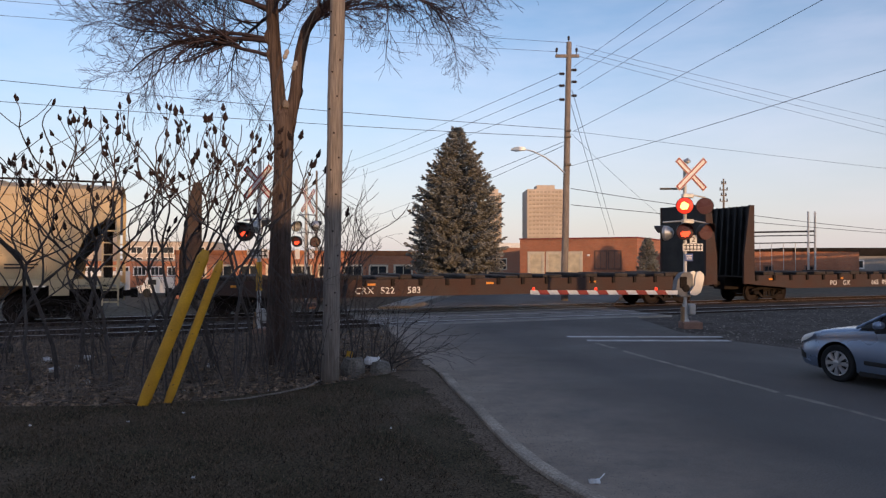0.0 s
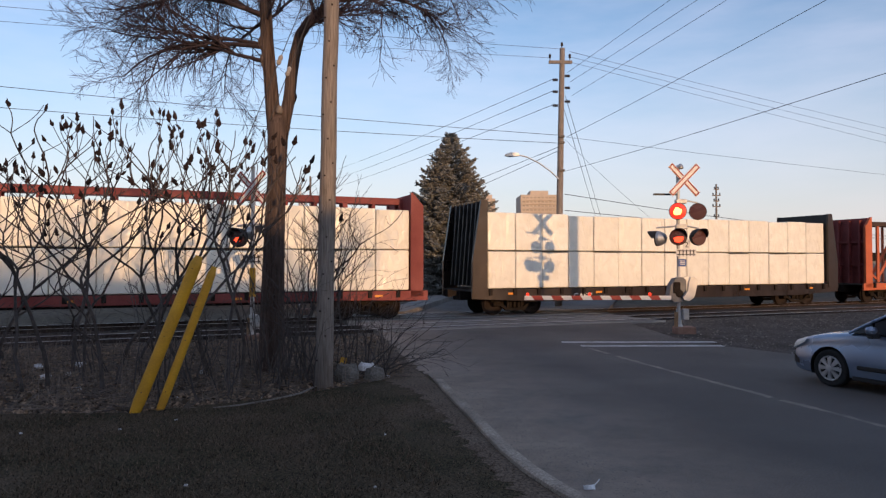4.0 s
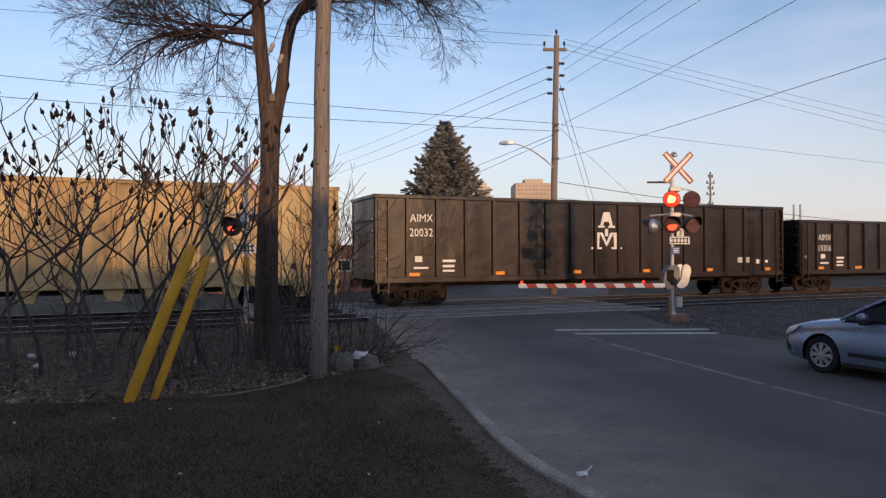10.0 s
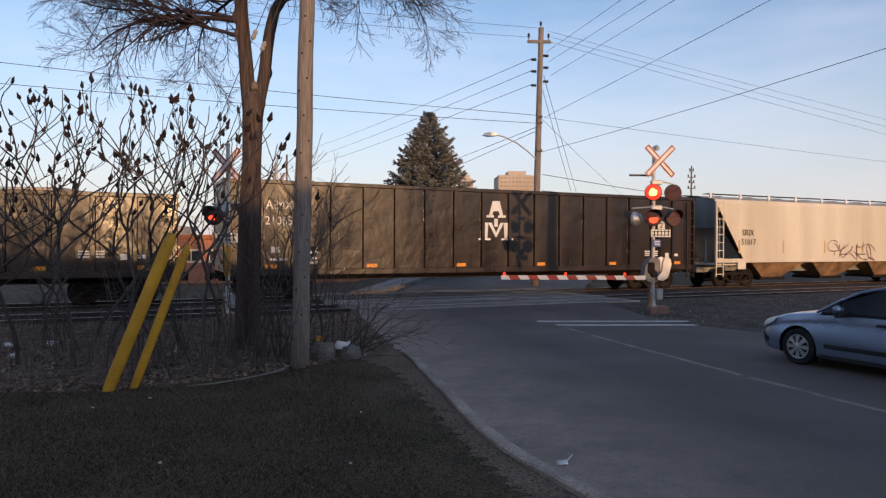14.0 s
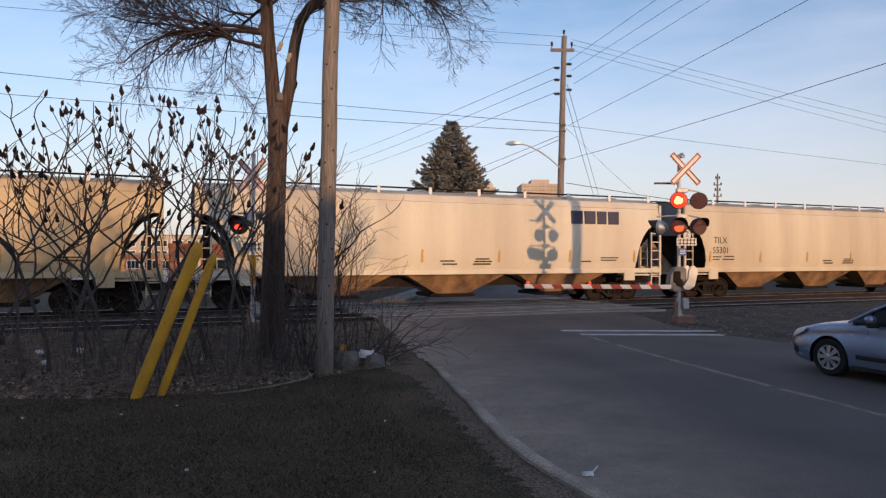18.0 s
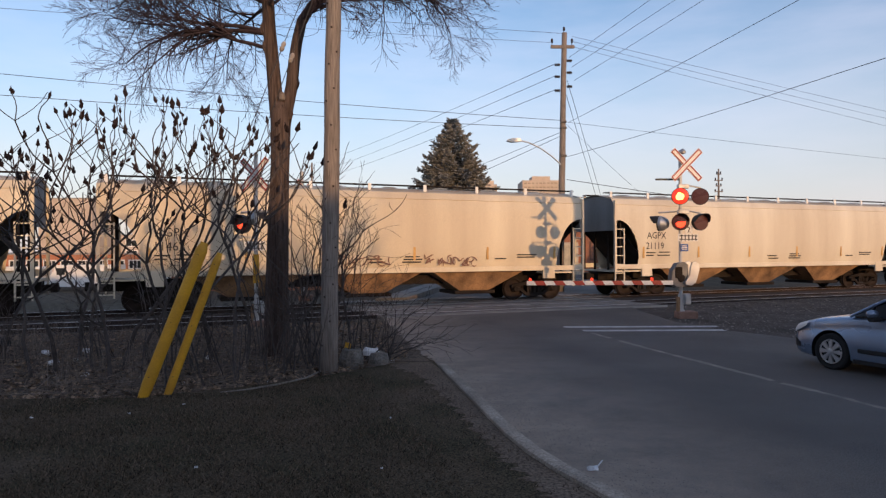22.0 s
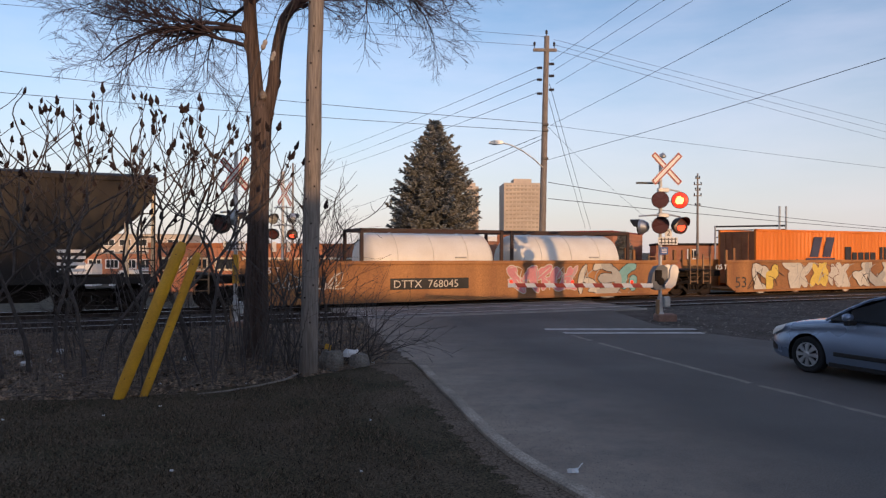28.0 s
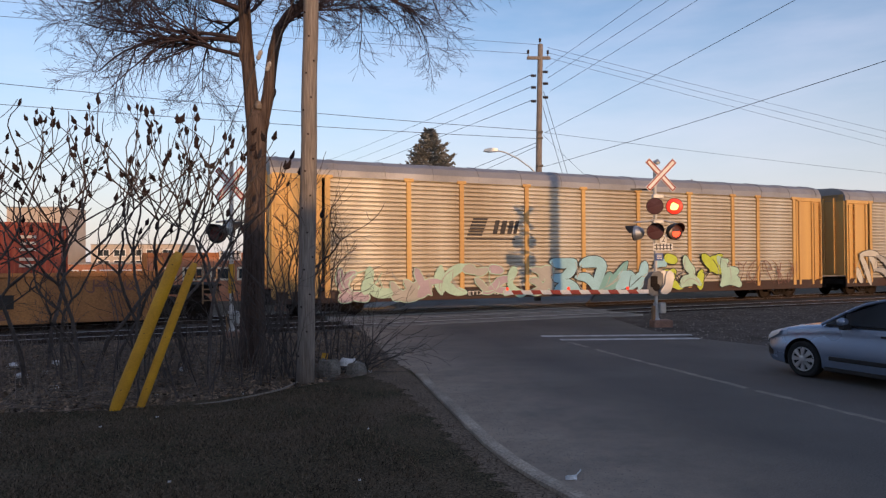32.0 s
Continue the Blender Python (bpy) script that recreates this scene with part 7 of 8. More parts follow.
# where each stem stands: bearing (x over y), distance, height, lean
for i, (b_, y, h_, lx) in enumerate(((-0.69, 11.2, 4.4, 0.1), (-0.64, 12.6, 4.7, 0.02), (-0.6, 10.9, 4.5, -0.12), (-0.565, 11.6, 4.5, 0.02), (-0.53, 13.0, 4.8, 0.12), (-0.485, 11.0, 4.4, -0.04), (-0.466, 11.9, 4.8, 0.04),
                                     (-0.43, 12.8, 4.9, -0.06), (-0.385, 10.7, 4.4, -0.02), (-0.36, 11.8, 4.8, 0.08), (-0.335, 12.7, 4.8, -0.04), (-0.3, 11.2, 4.5, -0.06), (-0.285, 12.2, 4.7, 0.05), (-0.41, 11.3, 4.5, 0.1), (-0.51, 11.8, 4.3, 0.0))):
    sumac(b_ * y, y, h_ - 0.05, (lx, 0.02), 100 + i)
for i, (x, y, h_, lx) in enumerate(((-2.75, 12.2, 3.9, 0.05), (-2.4, 12.5, 3.6, 0.02), (-1.55, 12.3, 3.2, 0.14), (-2.15, 12.8, 3.8, -0.04))):
    sumac(x, y, h_, (lx, 0.02), 140 + i, 0.12)


def bush(name, x, y, h, n, seed, spread, label, bias=(0, 0), twigs=(5, 3)):
    rng = random.Random(seed)
    s = thing(name, label, "shrub")
    spec = dict(n=[7, 5, 4], kids=list(twigs), droop=[-0.02, -0.01, 0.0], taper=[0.3, 0.4, 0.5], wander=[0.1, 0.14, 0.15], bare=[0.3, 0.2], spread=[(20, 50), (20, 55)], ratio=[(0.3, 0.55), (0.35, 0.6)], thin=[0.6, 0.7])
    for k in range(n):
        segs = []
        an = rng.uniform(0, 6.28)
        d = Vector((math.cos(an) * spread + bias[0], math.sin(an) * spread + bias[1], 1)).normalized()
        grow(rng, segs, Vector((x + rng.uniform(-0.3, 0.3), y + rng.uniform(-0.3, 0.3), 0.0)), d, h * rng.uniform(0.6, 1.1), rng.uniform(0.009, 0.019), 0, spec)
        part("stem", stems_mesh("stem", segs, "sumac", cut=0.008), None, s)


bush("bare_bush", -1.2, 12.6, 1.7, 18, 31, 0.7, "low bare twiggy bush spreading beside the pole", (0.5, 0), (4, 1))
bush("bare_bush", -1.75, 12.3, 2.9, 10, 32, 0.12, "slender bare saplings growing by the pole", twigs=(4, 1))
bush("bare_bush", -2.6, 12.6, 3.1, 9, 33, 0.12, "slender bare saplings between trunk and pole", twigs=(4, 1))
bush("bare_bush", -3.1, 12.5, 2.6, 7, 34, 0.25, "bare undergrowth round the tree trunk", twigs=(4, 1))
bush("bare_bush", -2.2, 12.1, 2.2, 8, 35, 0.3, "bare undergrowth of thin stems", twigs=(4, 1))
bush("bare_bush", -4.5, 12.6, 2.0, 8, 36, 0.3, "bare undergrowth of thin stems")
bush("bare_bush", -6.2, 12.8, 1.8, 7, 37, 0.4, "bare undergrowth of thin stems")
bush("bare_bush", -2.72, 11.5, 2.1, 5, 41, 0.14, "slender bare stems standing close to the trunk", twigs=(3, 1))
bush("bare_bush", -2.25, 11.3, 1.7, 5, 42, 0.16, "slender bare stems standing close to the pole", twigs=(3, 1))
bush("bare_bush", -4.15, 10.3, 2.2, 6, 43, 0.2, "thin bare stems growing up past the yellow guards", twigs=(4, 1))
bush("bare_bush", -3.5, 10.75, 1.7, 5, 44, 0.25, "thin bare stems growing up past the yellow guards", twigs=(4, 1))
bush("bare_bush", -8.2, 12.4, 1.8, 7, 38, 0.4, "bare undergrowth of thin stems")


# half width along the height, as shares of the broadest and of the whole
SPRUCE = [(0.0, 0.9), (0.12, 1.0), (0.3, 1.0), (0.45, 0.9), (0.55, 0.79), (0.7, 0.58), (0.8, 0.41), (0.86, 0.3), (0.92, 0.17), (0.965, 0.07), (1.0, 0.02)]


def spruce(x, y, h, w, seed, label):
    """A conifer: whorls of boughs that droop and turn up at their tips, each a fan of needle shoots."""
    rng = random.Random(seed)
    t = thing("spruce_tree", label, "tree", pose(x, y, -0.1))
    bm = B()
    tube(bm, [(0, 0, 0), (0, 0, h * 0.5), (0, 0, h)], [0.24, 0.14, 0.02], 8)
    part("trunk", bm, M["bark"], t)
    V, F = [], []

    def spray(p, d, L, wd):
        s = d.cross(Vector((0, 0, 1))).normalized()
        b = len(V)
        up = s.cross(d).normalized()
        V.extend(tuple(v) for v in (p - s * wd * 0.5, p + s * wd * 0.5, p + d * L * 0.6 + s * wd - up * wd * 0.5, p + d * L, p + d * L * 0.6 - s * wd - up * wd * 0.5, p + d * L * 0.4 + up * wd * 0.8))
        F.extend([(b, b + 1, b + 5), (b + 1, b + 2, b + 5), (b + 2, b + 3, b + 5), (b + 3, b + 4, b + 5), (b + 4, b, b + 5), (b, b + 4, b + 3, b + 2, b + 1)])
    z = 0.45
    while z < h - 0.12:
        f = z / h
        R = 0.05
        for (fa, ra), (fb, rb) in zip(SPRUCE, SPRUCE[1:]):
            if fa <= f <= fb:
                R = w * (ra + (rb - ra) * (f - fa) / (fb - fa)) + 0.05
        n = max(6, int(R * 5.2))
        a0 = rng.uniform(0, 6.28)
        for k in range(n):
            an = a0 + k * 6.283 / n + rng.uniform(-0.22, 0.22)
            L = R * rng.uniform(0.78, 1.1)
            tilt = rng.uniform(-0.3, -0.1) + 0.75 * f
            d = Vector((math.cos(an), math.sin(an), tilt)).normalized()
            side = Vector((-math.sin(an), math.cos(an), 0))
            zo = rng.uniform(-0.12, 0.12)
            m = max(3, int(L / 0.17))
            for j in range(m + 1):
                g = 0.3 + 0.7 * (j + rng.random() * 0.5) / (m + 0.5)
                p = Vector((0, 0, z + zo)) + d * L * g + Vector((0, 0, 0.16 * L * g ** 3))
                spread = min(0.62, 0.16 + 0.26 * L) * (1.15 - g) + 0.1
                for sgn in (-1, 1):
                    sd = (d * 0.75 + side * sgn * rng.uniform(0.5, 1.0) + Vector((0, 0, rng.uniform(-0.15, 0.3)))).normalized()
                    q = 0.0
                    while q < spread:
                        jit = Vector((rng.gauss(0, 0.03), rng.gauss(0, 0.03), rng.gauss(0, 0.05)))
                        e = (sd + Vector((rng.gauss(0, 0.3), rng.gauss(0, 0.3), rng.uniform(-0.3, 0.5)))).normalized()
                        spray(p + sd * q + jit, e, rng.uniform(0.16, 0.27), rng.uniform(0.05, 0.09))
                        q += 0.13
            spray(Vector((0, 0, z + zo)) + d * L * 0.97 + Vector((0, 0, 0.15 * L)), (d + Vector((0, 0, 0.7))).normalized(), 0.26, 0.07)
        z += 0.3 if R > 1 else 0.2
    for k in range(10):
        spray(Vector((0, 0, h - 0.45 + k * 0.045)), Vector((math.cos(k * 2.4) * 0.5, math.sin(k * 2.4) * 0.5, 1)).normalized(), 0.3, 0.05)
    me = bpy.data.meshes.new("crown")
    me.from_pydata(V, [], F)
    me.materials.append(M["needle"])
    part("crown", me, None, t, "dense layered needle boughs")["kind"] = "stuff"


spruce(17.5, 57.5, 3.8, 0.85, 22, "small dark evergreen shrub beside the brick building")
spruce(1.05, 46.0, 11.0, 3.2, 21, "tall dark green spruce with drooping layered boughs")

# ---- buildings ----
def window(parent, x0, x1, z0, z1, y, frame="cream", panes=2, glass="glass_dark", t=0.12):
    """A framed window on the wall plane y (front faces -y), set in a shallow reveal."""
    bm = B()
    for a, b, c, d in ((x0 - t, x1 + t, z0 - t, z0), (x0 - t, x1 + t, z1, z1 + t), (x0 - t, x0, z0, z1), (x1, x1 + t, z0, z1)):
        box(bm, a, b, y - 0.06, y + 0.04, c, d)
    w = part("window", bm, M[frame], parent)
    for k in range(panes):
        a, b = x0 + (x1 - x0) * k / panes, x0 + (x1 - x0) * (k + 1) / panes
        part("pane", box(B(), a + 0.02, b - 0.02, y - 0.02, y + 0.02, z0, z1), M[glass], w)
        if k:
            part("mullion", box(B(), a - 0.03, a + 0.03, y - 0.05, y, z0, z1), M[frame], w)


def building(name, label, p0, p1, depth, height, material, coping="concrete", category="building", base=-0.18, fascia=0.16):
    """A flat-roofed block whose front wall runs from p0 to p1 (left to right as seen from the street)."""
    a, b = Vector((*p0, 0)), Vector((*p1, 0))
    L = (b - a).length
    rz = math.degrees(math.atan2(b.y - a.y, b.x - a.x))
    t = thing(name, label, category, pose(a.x, a.y, 0, 0, 0, rz))
    part("wall", box(B(), 0, L, 0, depth, base, height), M[material], t)
    bm = B()
    cbox(bm, -0.08, L + 0.08, -0.08, depth + 0.08, height + 0.004, height + fascia, 0.02)
    part("roof", bm, M[coping], t, "flat roof with coping")
    return t, L


def brick_material(name, c1, c2, mortar):
    m = bpy.data.materials.new(name)
    m.use_nodes = True
    N, Lk = m.node_tree.nodes, m.node_tree.links
    p = N["Principled BSDF"]
    tc = N.new("ShaderNodeTexCoord")
    mp = N.new("ShaderNodeMapping")
    mp.inputs["Rotation"].default_value = (radians(90), 0, 0)
    Lk.new(tc.outputs["Object"], mp.inputs["Vector"])
    br = N.new("ShaderNodeTexBrick")
    br.inputs["Color1"].default_value, br.inputs["Color2"].default_value, br.inputs["Mortar"].default_value = (*c1, 1), (*c2, 1), (*mortar, 1)
    br.inputs["Scale"].default_value = 1.0
    br.inputs["Brick Width"].default_value, br.inputs["Row Height"].default_value, br.inputs["Mortar Size"].default_value = 0.22, 0.075, 0.006
    Lk.new(mp.outputs[0], br.inputs["Vector"])
    nz = N.new("ShaderNodeTexNoise")
    nz.inputs["Scale"].default_value = 0.6
    Lk.new(tc.outputs["Object"], nz.inputs["Vector"])
    mr = N.new("ShaderNodeMapRange")
    mr.inputs["To Min"].default_value, mr.inputs["To Max"].default_value = 0.7, 1.25
    Lk.new(nz.outputs[0], mr.inputs[0])
    mx = N.new("ShaderNodeMix")
    mx.data_type, mx.blend_type = "RGBA", "MULTIPLY"
    mx.inputs[0].default_value = 1.0
    Lk.new(br.outputs[0], mx.inputs[6])
    Lk.new(mr.outputs[0], mx.inputs[7])
    Lk.new(mx.outputs[2], p.inputs["Base Color"])
    p.inputs["Roughness"].default_value = 0.9
    bp = N.new("ShaderNodeBump")
    bp.inputs["Strength"].default_value, bp.inputs["Distance"].default_value = 0.4, 0.01
    Lk.new(br.outputs[1], bp.inputs["Height"])
    bp.invert = True
    Lk.new(bp.outputs[0], p.inputs["Normal"])
    return m


M["blind_dark"] = mat("dusty_red_blind", (0.2, 0.11, 0.08), 0.6, 0, 20, 0.08, 1.5, 0.3, 0)
M["blind"] = mat("drawn_blind", (0.75, 0.64, 0.44), 0.6, 0, 20, 0.08, 1.5, 0.3, 0)
M["brick"] = brick_material("red_brick", (0.48, 0.185, 0.095), (0.38, 0.14, 0.075), (0.38, 0.26, 0.18))
M["brick_brown"] = brick_material("brown_brick", (0.36, 0.155, 0.09), (0.28, 0.12, 0.075), (0.3, 0.23, 0.18))
# window colour made pale to carry the haze of distance
M["hazed_tower_glass"] = mat("hazed_tower_window", (0.38, 0.32, 0.26), 0.5, 0, 1, 0.1, 0.3, 0.2, 0)
M["grey_clad"] = mat("grey_cladding", (0.3, 0.29, 0.28), 0.8, 0, 8, 0.12, 0.4, 0.25, 0.05, streak=True)

# low brick works beside the road
b, L = building("brick_building", "low flat-roofed brown brick building with cream window frames", (7.7, 66.7), (17.6, 61.0), 13, 3.95, "brick", "maroon", fascia=0.12)
for x in (1.1, 3.0, 4.9):
    window(b, x, x + 1.2, 0.3, 2.5, 0, "cream", 1, glass="blind", t=0.27)
window(b, 7.6, 8.6, 1.2, 2.75, 0, "blind_dark", 2, "brick_brown")
window(b, 8.9, 9.9, 1.2, 2.75, 0, "blind_dark", 2, "brick_brown")
part("wall_lamp", cbox(B(), 6.85, 7.05, -0.2, 0.0, 2.3, 2.5, 0.03), M["white"], b, "small white wall lamp")
b, L = building("brick_building", "small lower red brick annexe under a dark roof", (22.6, 63.8), (37.0, 60.0), 8, 2.75, "brick", "dirty", fascia=0.22)
window(b, 2.9, 3.6, 1.55, 2.3, 0, "white", 3)
for x in (5.4, 7.2, 10.6):
    window(b, x, x + 0.6, 0.7, 1.4, 0, "blind_dark", 2)
b, L = building("warehouse", "long low pale grey warehouse under a dark roof", (36.0, 71), (66, 66), 20, 2.4, "grey_clad", "dirty", fascia=0.85)
for i in range(6):
    window(b, 2 + i * 4.6, 2.9 + i * 4.6, 1.2, 1.9, 0, "white", 1)
b, L = building("pale_shed", "low shed with a white fascia behind a hedge", (5.4, 84.5), (11.5, 84.0), 10, 3.4, "brick_brown", "white", fascia=0.62)
window(b, 1.0, 2.6, 0.8, 2.0, 0, "cream", 2)
# sunlit brick hall left of the spruce
b, L = building("brick_building", "long low red brick hall with cream framed windows", (-22.0, 56.0), (-1.8, 59.0), 16, 2.35, "brick", "burnt_orange", base=-1.6, fascia=0.4)
for i in range(9):
    window(b, 1.0 + i * 2.15, 2.35 + i * 2.15, 0.6, 1.4, 0, "cream", 2, t=0.16)
# factory blocks further left
b, L = building("brick_factory", "red brick factory with rows of white windows", (-50, 78), (-20, 78), 20, 1.7, "brick", "concrete", base=-1.6)
for i in range(15):
    window(b, 1.0 + i * 1.95, 2.3 + i * 1.95, 0.15, 1.0, 0, "white", 3)
b, L = building("storage_block", "tall tan windowless block", (-64.5, 110), (-55.9, 110), 7.7, 10.6, "tower", "concrete", base=-1.6)
b, L = building("office_block", "pale low office block", (-50.5, 108), (-37, 110), 12, 4.6, "tower", "concrete", base=-1.6)
for i in range(5):
    for z in (1.2, 2.9):
        window(b, 1.0 + i * 2.4, 2.6 + i * 2.4, z, z + 0.9, 0, "white", 2)
b, L = building("storage_shed", "long low tan storage shed", (-90, 82), (-52, 86), 15, 1.7, "tower", "concrete", base=-1.6)
b, L = building("orange_shed", "low dark brick trackside shed", (-80, 70), (-52, 72), 8, 1.2, "brick", "dirty", base=-1.6)
def tower(x0, x1, y, h, floors, cols, label):
    t = thing("apartment_tower", label, "apartment building", pose(x0, y, -0.2))
    w = x1 - x0
    part("wall", box(B(), 0, w, 0, 18, 0, h + 0.2), M["tower"], t)
    part("roof", box(B(), w * 0.3, w * 0.8, 4, 14, h + 0.2, h + 2.4), M["tower"], t, "rooftop plant room")
    for f in range(floors):
        z = 3.0 + f * (h - 3.5) / floors
        for c in range(cols):
            a = 0.5 + c * (w - 1.0) / cols
            part("window", box(B(), a + 0.25, a + (w - 1.0) / cols - 0.25, -0.06, 0.1, z + 0.9, z + (h - 3.5) / floors - 0.25), M["hazed_tower_glass"], t)
        part("slab", box(B(), -0.1, w + 0.1, -0.35, 0.0, z, z + 0.35), M["tower"], t)


tower(37.8, 53.9, 300, 32.8, 16, 9, "pale concrete apartment tower in the distance")
tower(22.5, 28.2, 320, 33.0, 11, 2, "pale concrete apartment tower behind the spruce")

# signal gantry over the tracks, far off
g = thing("signal_gantry", "grey steel gantry over the tracks in the distance", "gantry", pose(0, 0, 0))
for x, y in ((32.5, 60.0), (33.1, 60.0), (27.5, 62.0)):
    part("post", tube(B(), [(x, y, -0.2), (x, y, 6.3 if x > 30 else 4.6)], 0.09, 8), M["galv"], g)
for z in (4.5, 4.15, 3.5):
    part("beam", tube(B(), [(27.5, 62.0, z), (33.0, 60.0, z + 0.05)], 0.05 if z < 4.4 else 0.08, 6), M["wire"], g)
for k in range(6):
    part("hanger", tube(B(), [(28 + k * 0.9, 61.8 - k * 0.33, 1.0), (28 + k * 0.9, 61.8 - k * 0.33, 3.5)], 0.03, 6), M["galv"], g)

# unseen houses added behind the viewer, which keep the low sun off the ground
for i in range(9):
    x = -38 + i * 14.5
    b, L = building("row_house", "unseen brick house added behind the viewer to block the low sun", (x + 14.2, -26.0), (x, -26.0), 10, 7.7 if i in (2, 3) else 6.7 + 0.25 * ((i * 7) % 3), "brick_brown", "dirty")
    for k in range(3):
        for z in (1.0, 4.0):
            window(b, 1.5 + k * 4.4, 3.2 + k * 4.4, z, z + 1.5, 0, "white", 2)
# closing blocks at the sides, out of sight
building("side_house", "plain brick house beside the verge", (-34, 9.0), (-34, -25.0), 9, 6.5, "brick_brown", "dirty")
building("side_house", "plain brick house beside the road", (60, -22), (60, 18), 9, 6.5, "brick_brown", "dirty")


def parked_van(x, y, L, h, label):
    v = thing("parked_van", label, "van", pose(x, y, -1.27))
    bm = B()
    prism(bm, [(0, 0.35), (L, 0.35), (L, h), (0.9, h), (0.55, h * 0.62), (0, h * 0.55)], 0, 1.9, "y")
    part("body", bm, M["white"], v)
    part("side_window", box(B(), 1.0, 1.7, -0.02, 0.02, h * 0.62, h * 0.88), M["glass_dark"], v)
    for wx in (0.9, L - 0.9):
        bm = B()
        lathe(bm, [(0.36, -0.03), (0.36, 0.2)], (wx, 0, 0.36), "y", 14)
        part("wheel", bm, M["tyre"], v)


for i, (x, L, h) in enumerate(((-33.5, 6.0, 2.2), (-26.4, 5.0, 1.7), (-20.6, 4.6, 1.9), (-40.5, 5.4, 2.0))):
    parked_van(x, 58.0 + i * 0.7, L, h, "white parked van beyond the tracks")

# ---- waiting car ----
def smooth_between(rows, x):
    """Cubic easing through rows of (x, values...), falling x."""
    n = len(rows)
    for i in range(n - 1):
        if rows[i][0] >= x >= rows[i + 1][0]:
            p1, p2 = rows[i], rows[i + 1]
            p0, p3 = rows[max(i - 1, 0)], rows[min(i + 2, n - 1)]
            f = (p1[0] - x) / (p1[0] - p2[0])
            out = []
            for k in range(1, len(p1)):
                m1 = (p2[k] - p0[k]) / max(p0[0] - p2[0], 1e-6) * (p1[0] - p2[0])
                m2 = (p3[k] - p1[k]) / max(p1[0] - p3[0], 1e-6) * (p1[0] - p2[0])
                out.append((2 * f ** 3 - 3 * f ** 2 + 1) * p1[k] + (f ** 3 - 2 * f ** 2 + f) * m1 + (3 * f ** 2 - 2 * f ** 3) * p2[k] + (f ** 3 - f ** 2) * m2)
            return out
    return list(rows[-1][1:])


def sedan(m):
    """A sedan; x forward along its length, wheels on z = 0."""
    car = thing("car", "silver-blue sedan waiting at the crossing", "car", m)
    # nose to tail: x, half width, underside, waist, hood or shoulder height
    st = [(2.24, 0.42, 0.36, 0.5, 0.6), (2.2, 0.58, 0.27, 0.54, 0.66), (2.1, 0.71, 0.22, 0.58, 0.72), (1.95, 0.79, 0.19, 0.61, 0.77), (1.7, 0.845, 0.18, 0.64, 0.84), (1.2, 0.87, 0.18, 0.68, 0.915), (0.75, 0.875, 0.18, 0.7, 0.96), (0.3, 0.875, 0.18, 0.72, 0.97), (-0.6, 0.875, 0.18, 0.74, 0.98), (-1.4, 0.87, 0.19, 0.76, 1.0), (-1.8, 0.86, 0.22, 0.77, 1.02), (-2.15, 0.8, 0.3, 0.74, 1.0), (-2.3, 0.7, 0.4, 0.7, 0.95)]
    R, wz = 0.365, 0.32
    arches = (1.33, -1.32)
    bm = B()
    cols = []
    nx = 130
    for i in range(nx + 1):
        x = 2.24 - 4.54 * i / nx
        w, zb, zm, zt = smooth_between(st, x)
        half = [(0.0, zb), (w * 0.5, zb), (w * 0.86, zb), (w * 0.95, zb + 0.03)]
        for k in range(1, 17):
            f = k / 17
            z = zb + 0.03 + (zt - 0.07 - zb - 0.03) * f
            # tumblehome with a crease near the waist and a pressed line over the sill
            y = w * (0.955 + 0.05 * math.sin(math.pi * min(1, f * 1.25)) - 0.012 * max(0, f - 0.75) * 4)
            y -= 0.014 * math.exp(-((z - 0.4) / 0.03) ** 2) if -0.95 < x < 0.9 else 0
            half.append((y, z))
        half += [(w * 0.93, zt - 0.045), (w * 0.875, zt - 0.012), (w * 0.75, zt + 0.008), (w * 0.4, zt + 0.032), (0.0, zt + 0.04)]
        ring = half + [(-y, z) for y, z in half[-2:0:-1]]
        cols.append([Vector((x, y, z)) for y, z in ring])
    n = len(cols[0])
    # draw the points next to each wheel arch onto its circle
    step = 0.03
    for col in cols:
        for v in col:
            for wx in arches:
                dx, dz = v.x - wx, v.z - wz
                q = math.hypot(dx, dz)
                if abs(v.y) > 0.7 and abs(q - R) < step and v.z > 0.2:
                    v.x, v.z = wx + dx * R / q, wz + dz * R / q
    grid = [[bm.verts.new(v) for v in col] for col in cols]
    for c0, c1 in zip(grid, grid[1:]):
        for k in range(n):
            f = (c0[k], c0[(k + 1) % n], c1[(k + 1) % n], c1[k])
            cx, cy, cz = [sum(v.co[j] for v in f) / 4 for j in range(3)]
            if any(math.hypot(cx - wx, cz - wz) < R - 0.004 for wx in arches) and abs(cy) > 0.5:
                continue
            bm.faces.new(f)
    bm.faces.new(grid[0]), bm.faces.new(grid[-1][::-1])
    part("body", bm, M["car_paint"], car, smooth=True).data.set_sharp_from_angle(angle=radians(35))
    # glasshouse
    prof = [(0.98, 0.94), (0.62, 1.18), (0.3, 1.35), (0.0, 1.43), (-0.6, 1.46), (-1.1, 1.4), (-1.75, 1.0)]
    bm = B()
    rows = []
    for x, z in prof:
        wt = 0.8 - 0.3 * max(0, z - 0.93)
        rows.append([bm.verts.new((x, -wt, z)), bm.verts.new((x, -wt * 0.5, z + 0.02)), bm.verts.new((x, wt * 0.5, z + 0.02)), bm.verts.new((x, wt, z))])
    for r0, r1 in zip(rows, rows[1:]):
        for k in range(3):
            bm.faces.new((r0[k], r0[k + 1], r1[k + 1], r1[k]))
    part("roof", bm, M["car_paint"], car, smooth=True)
    bm = B()
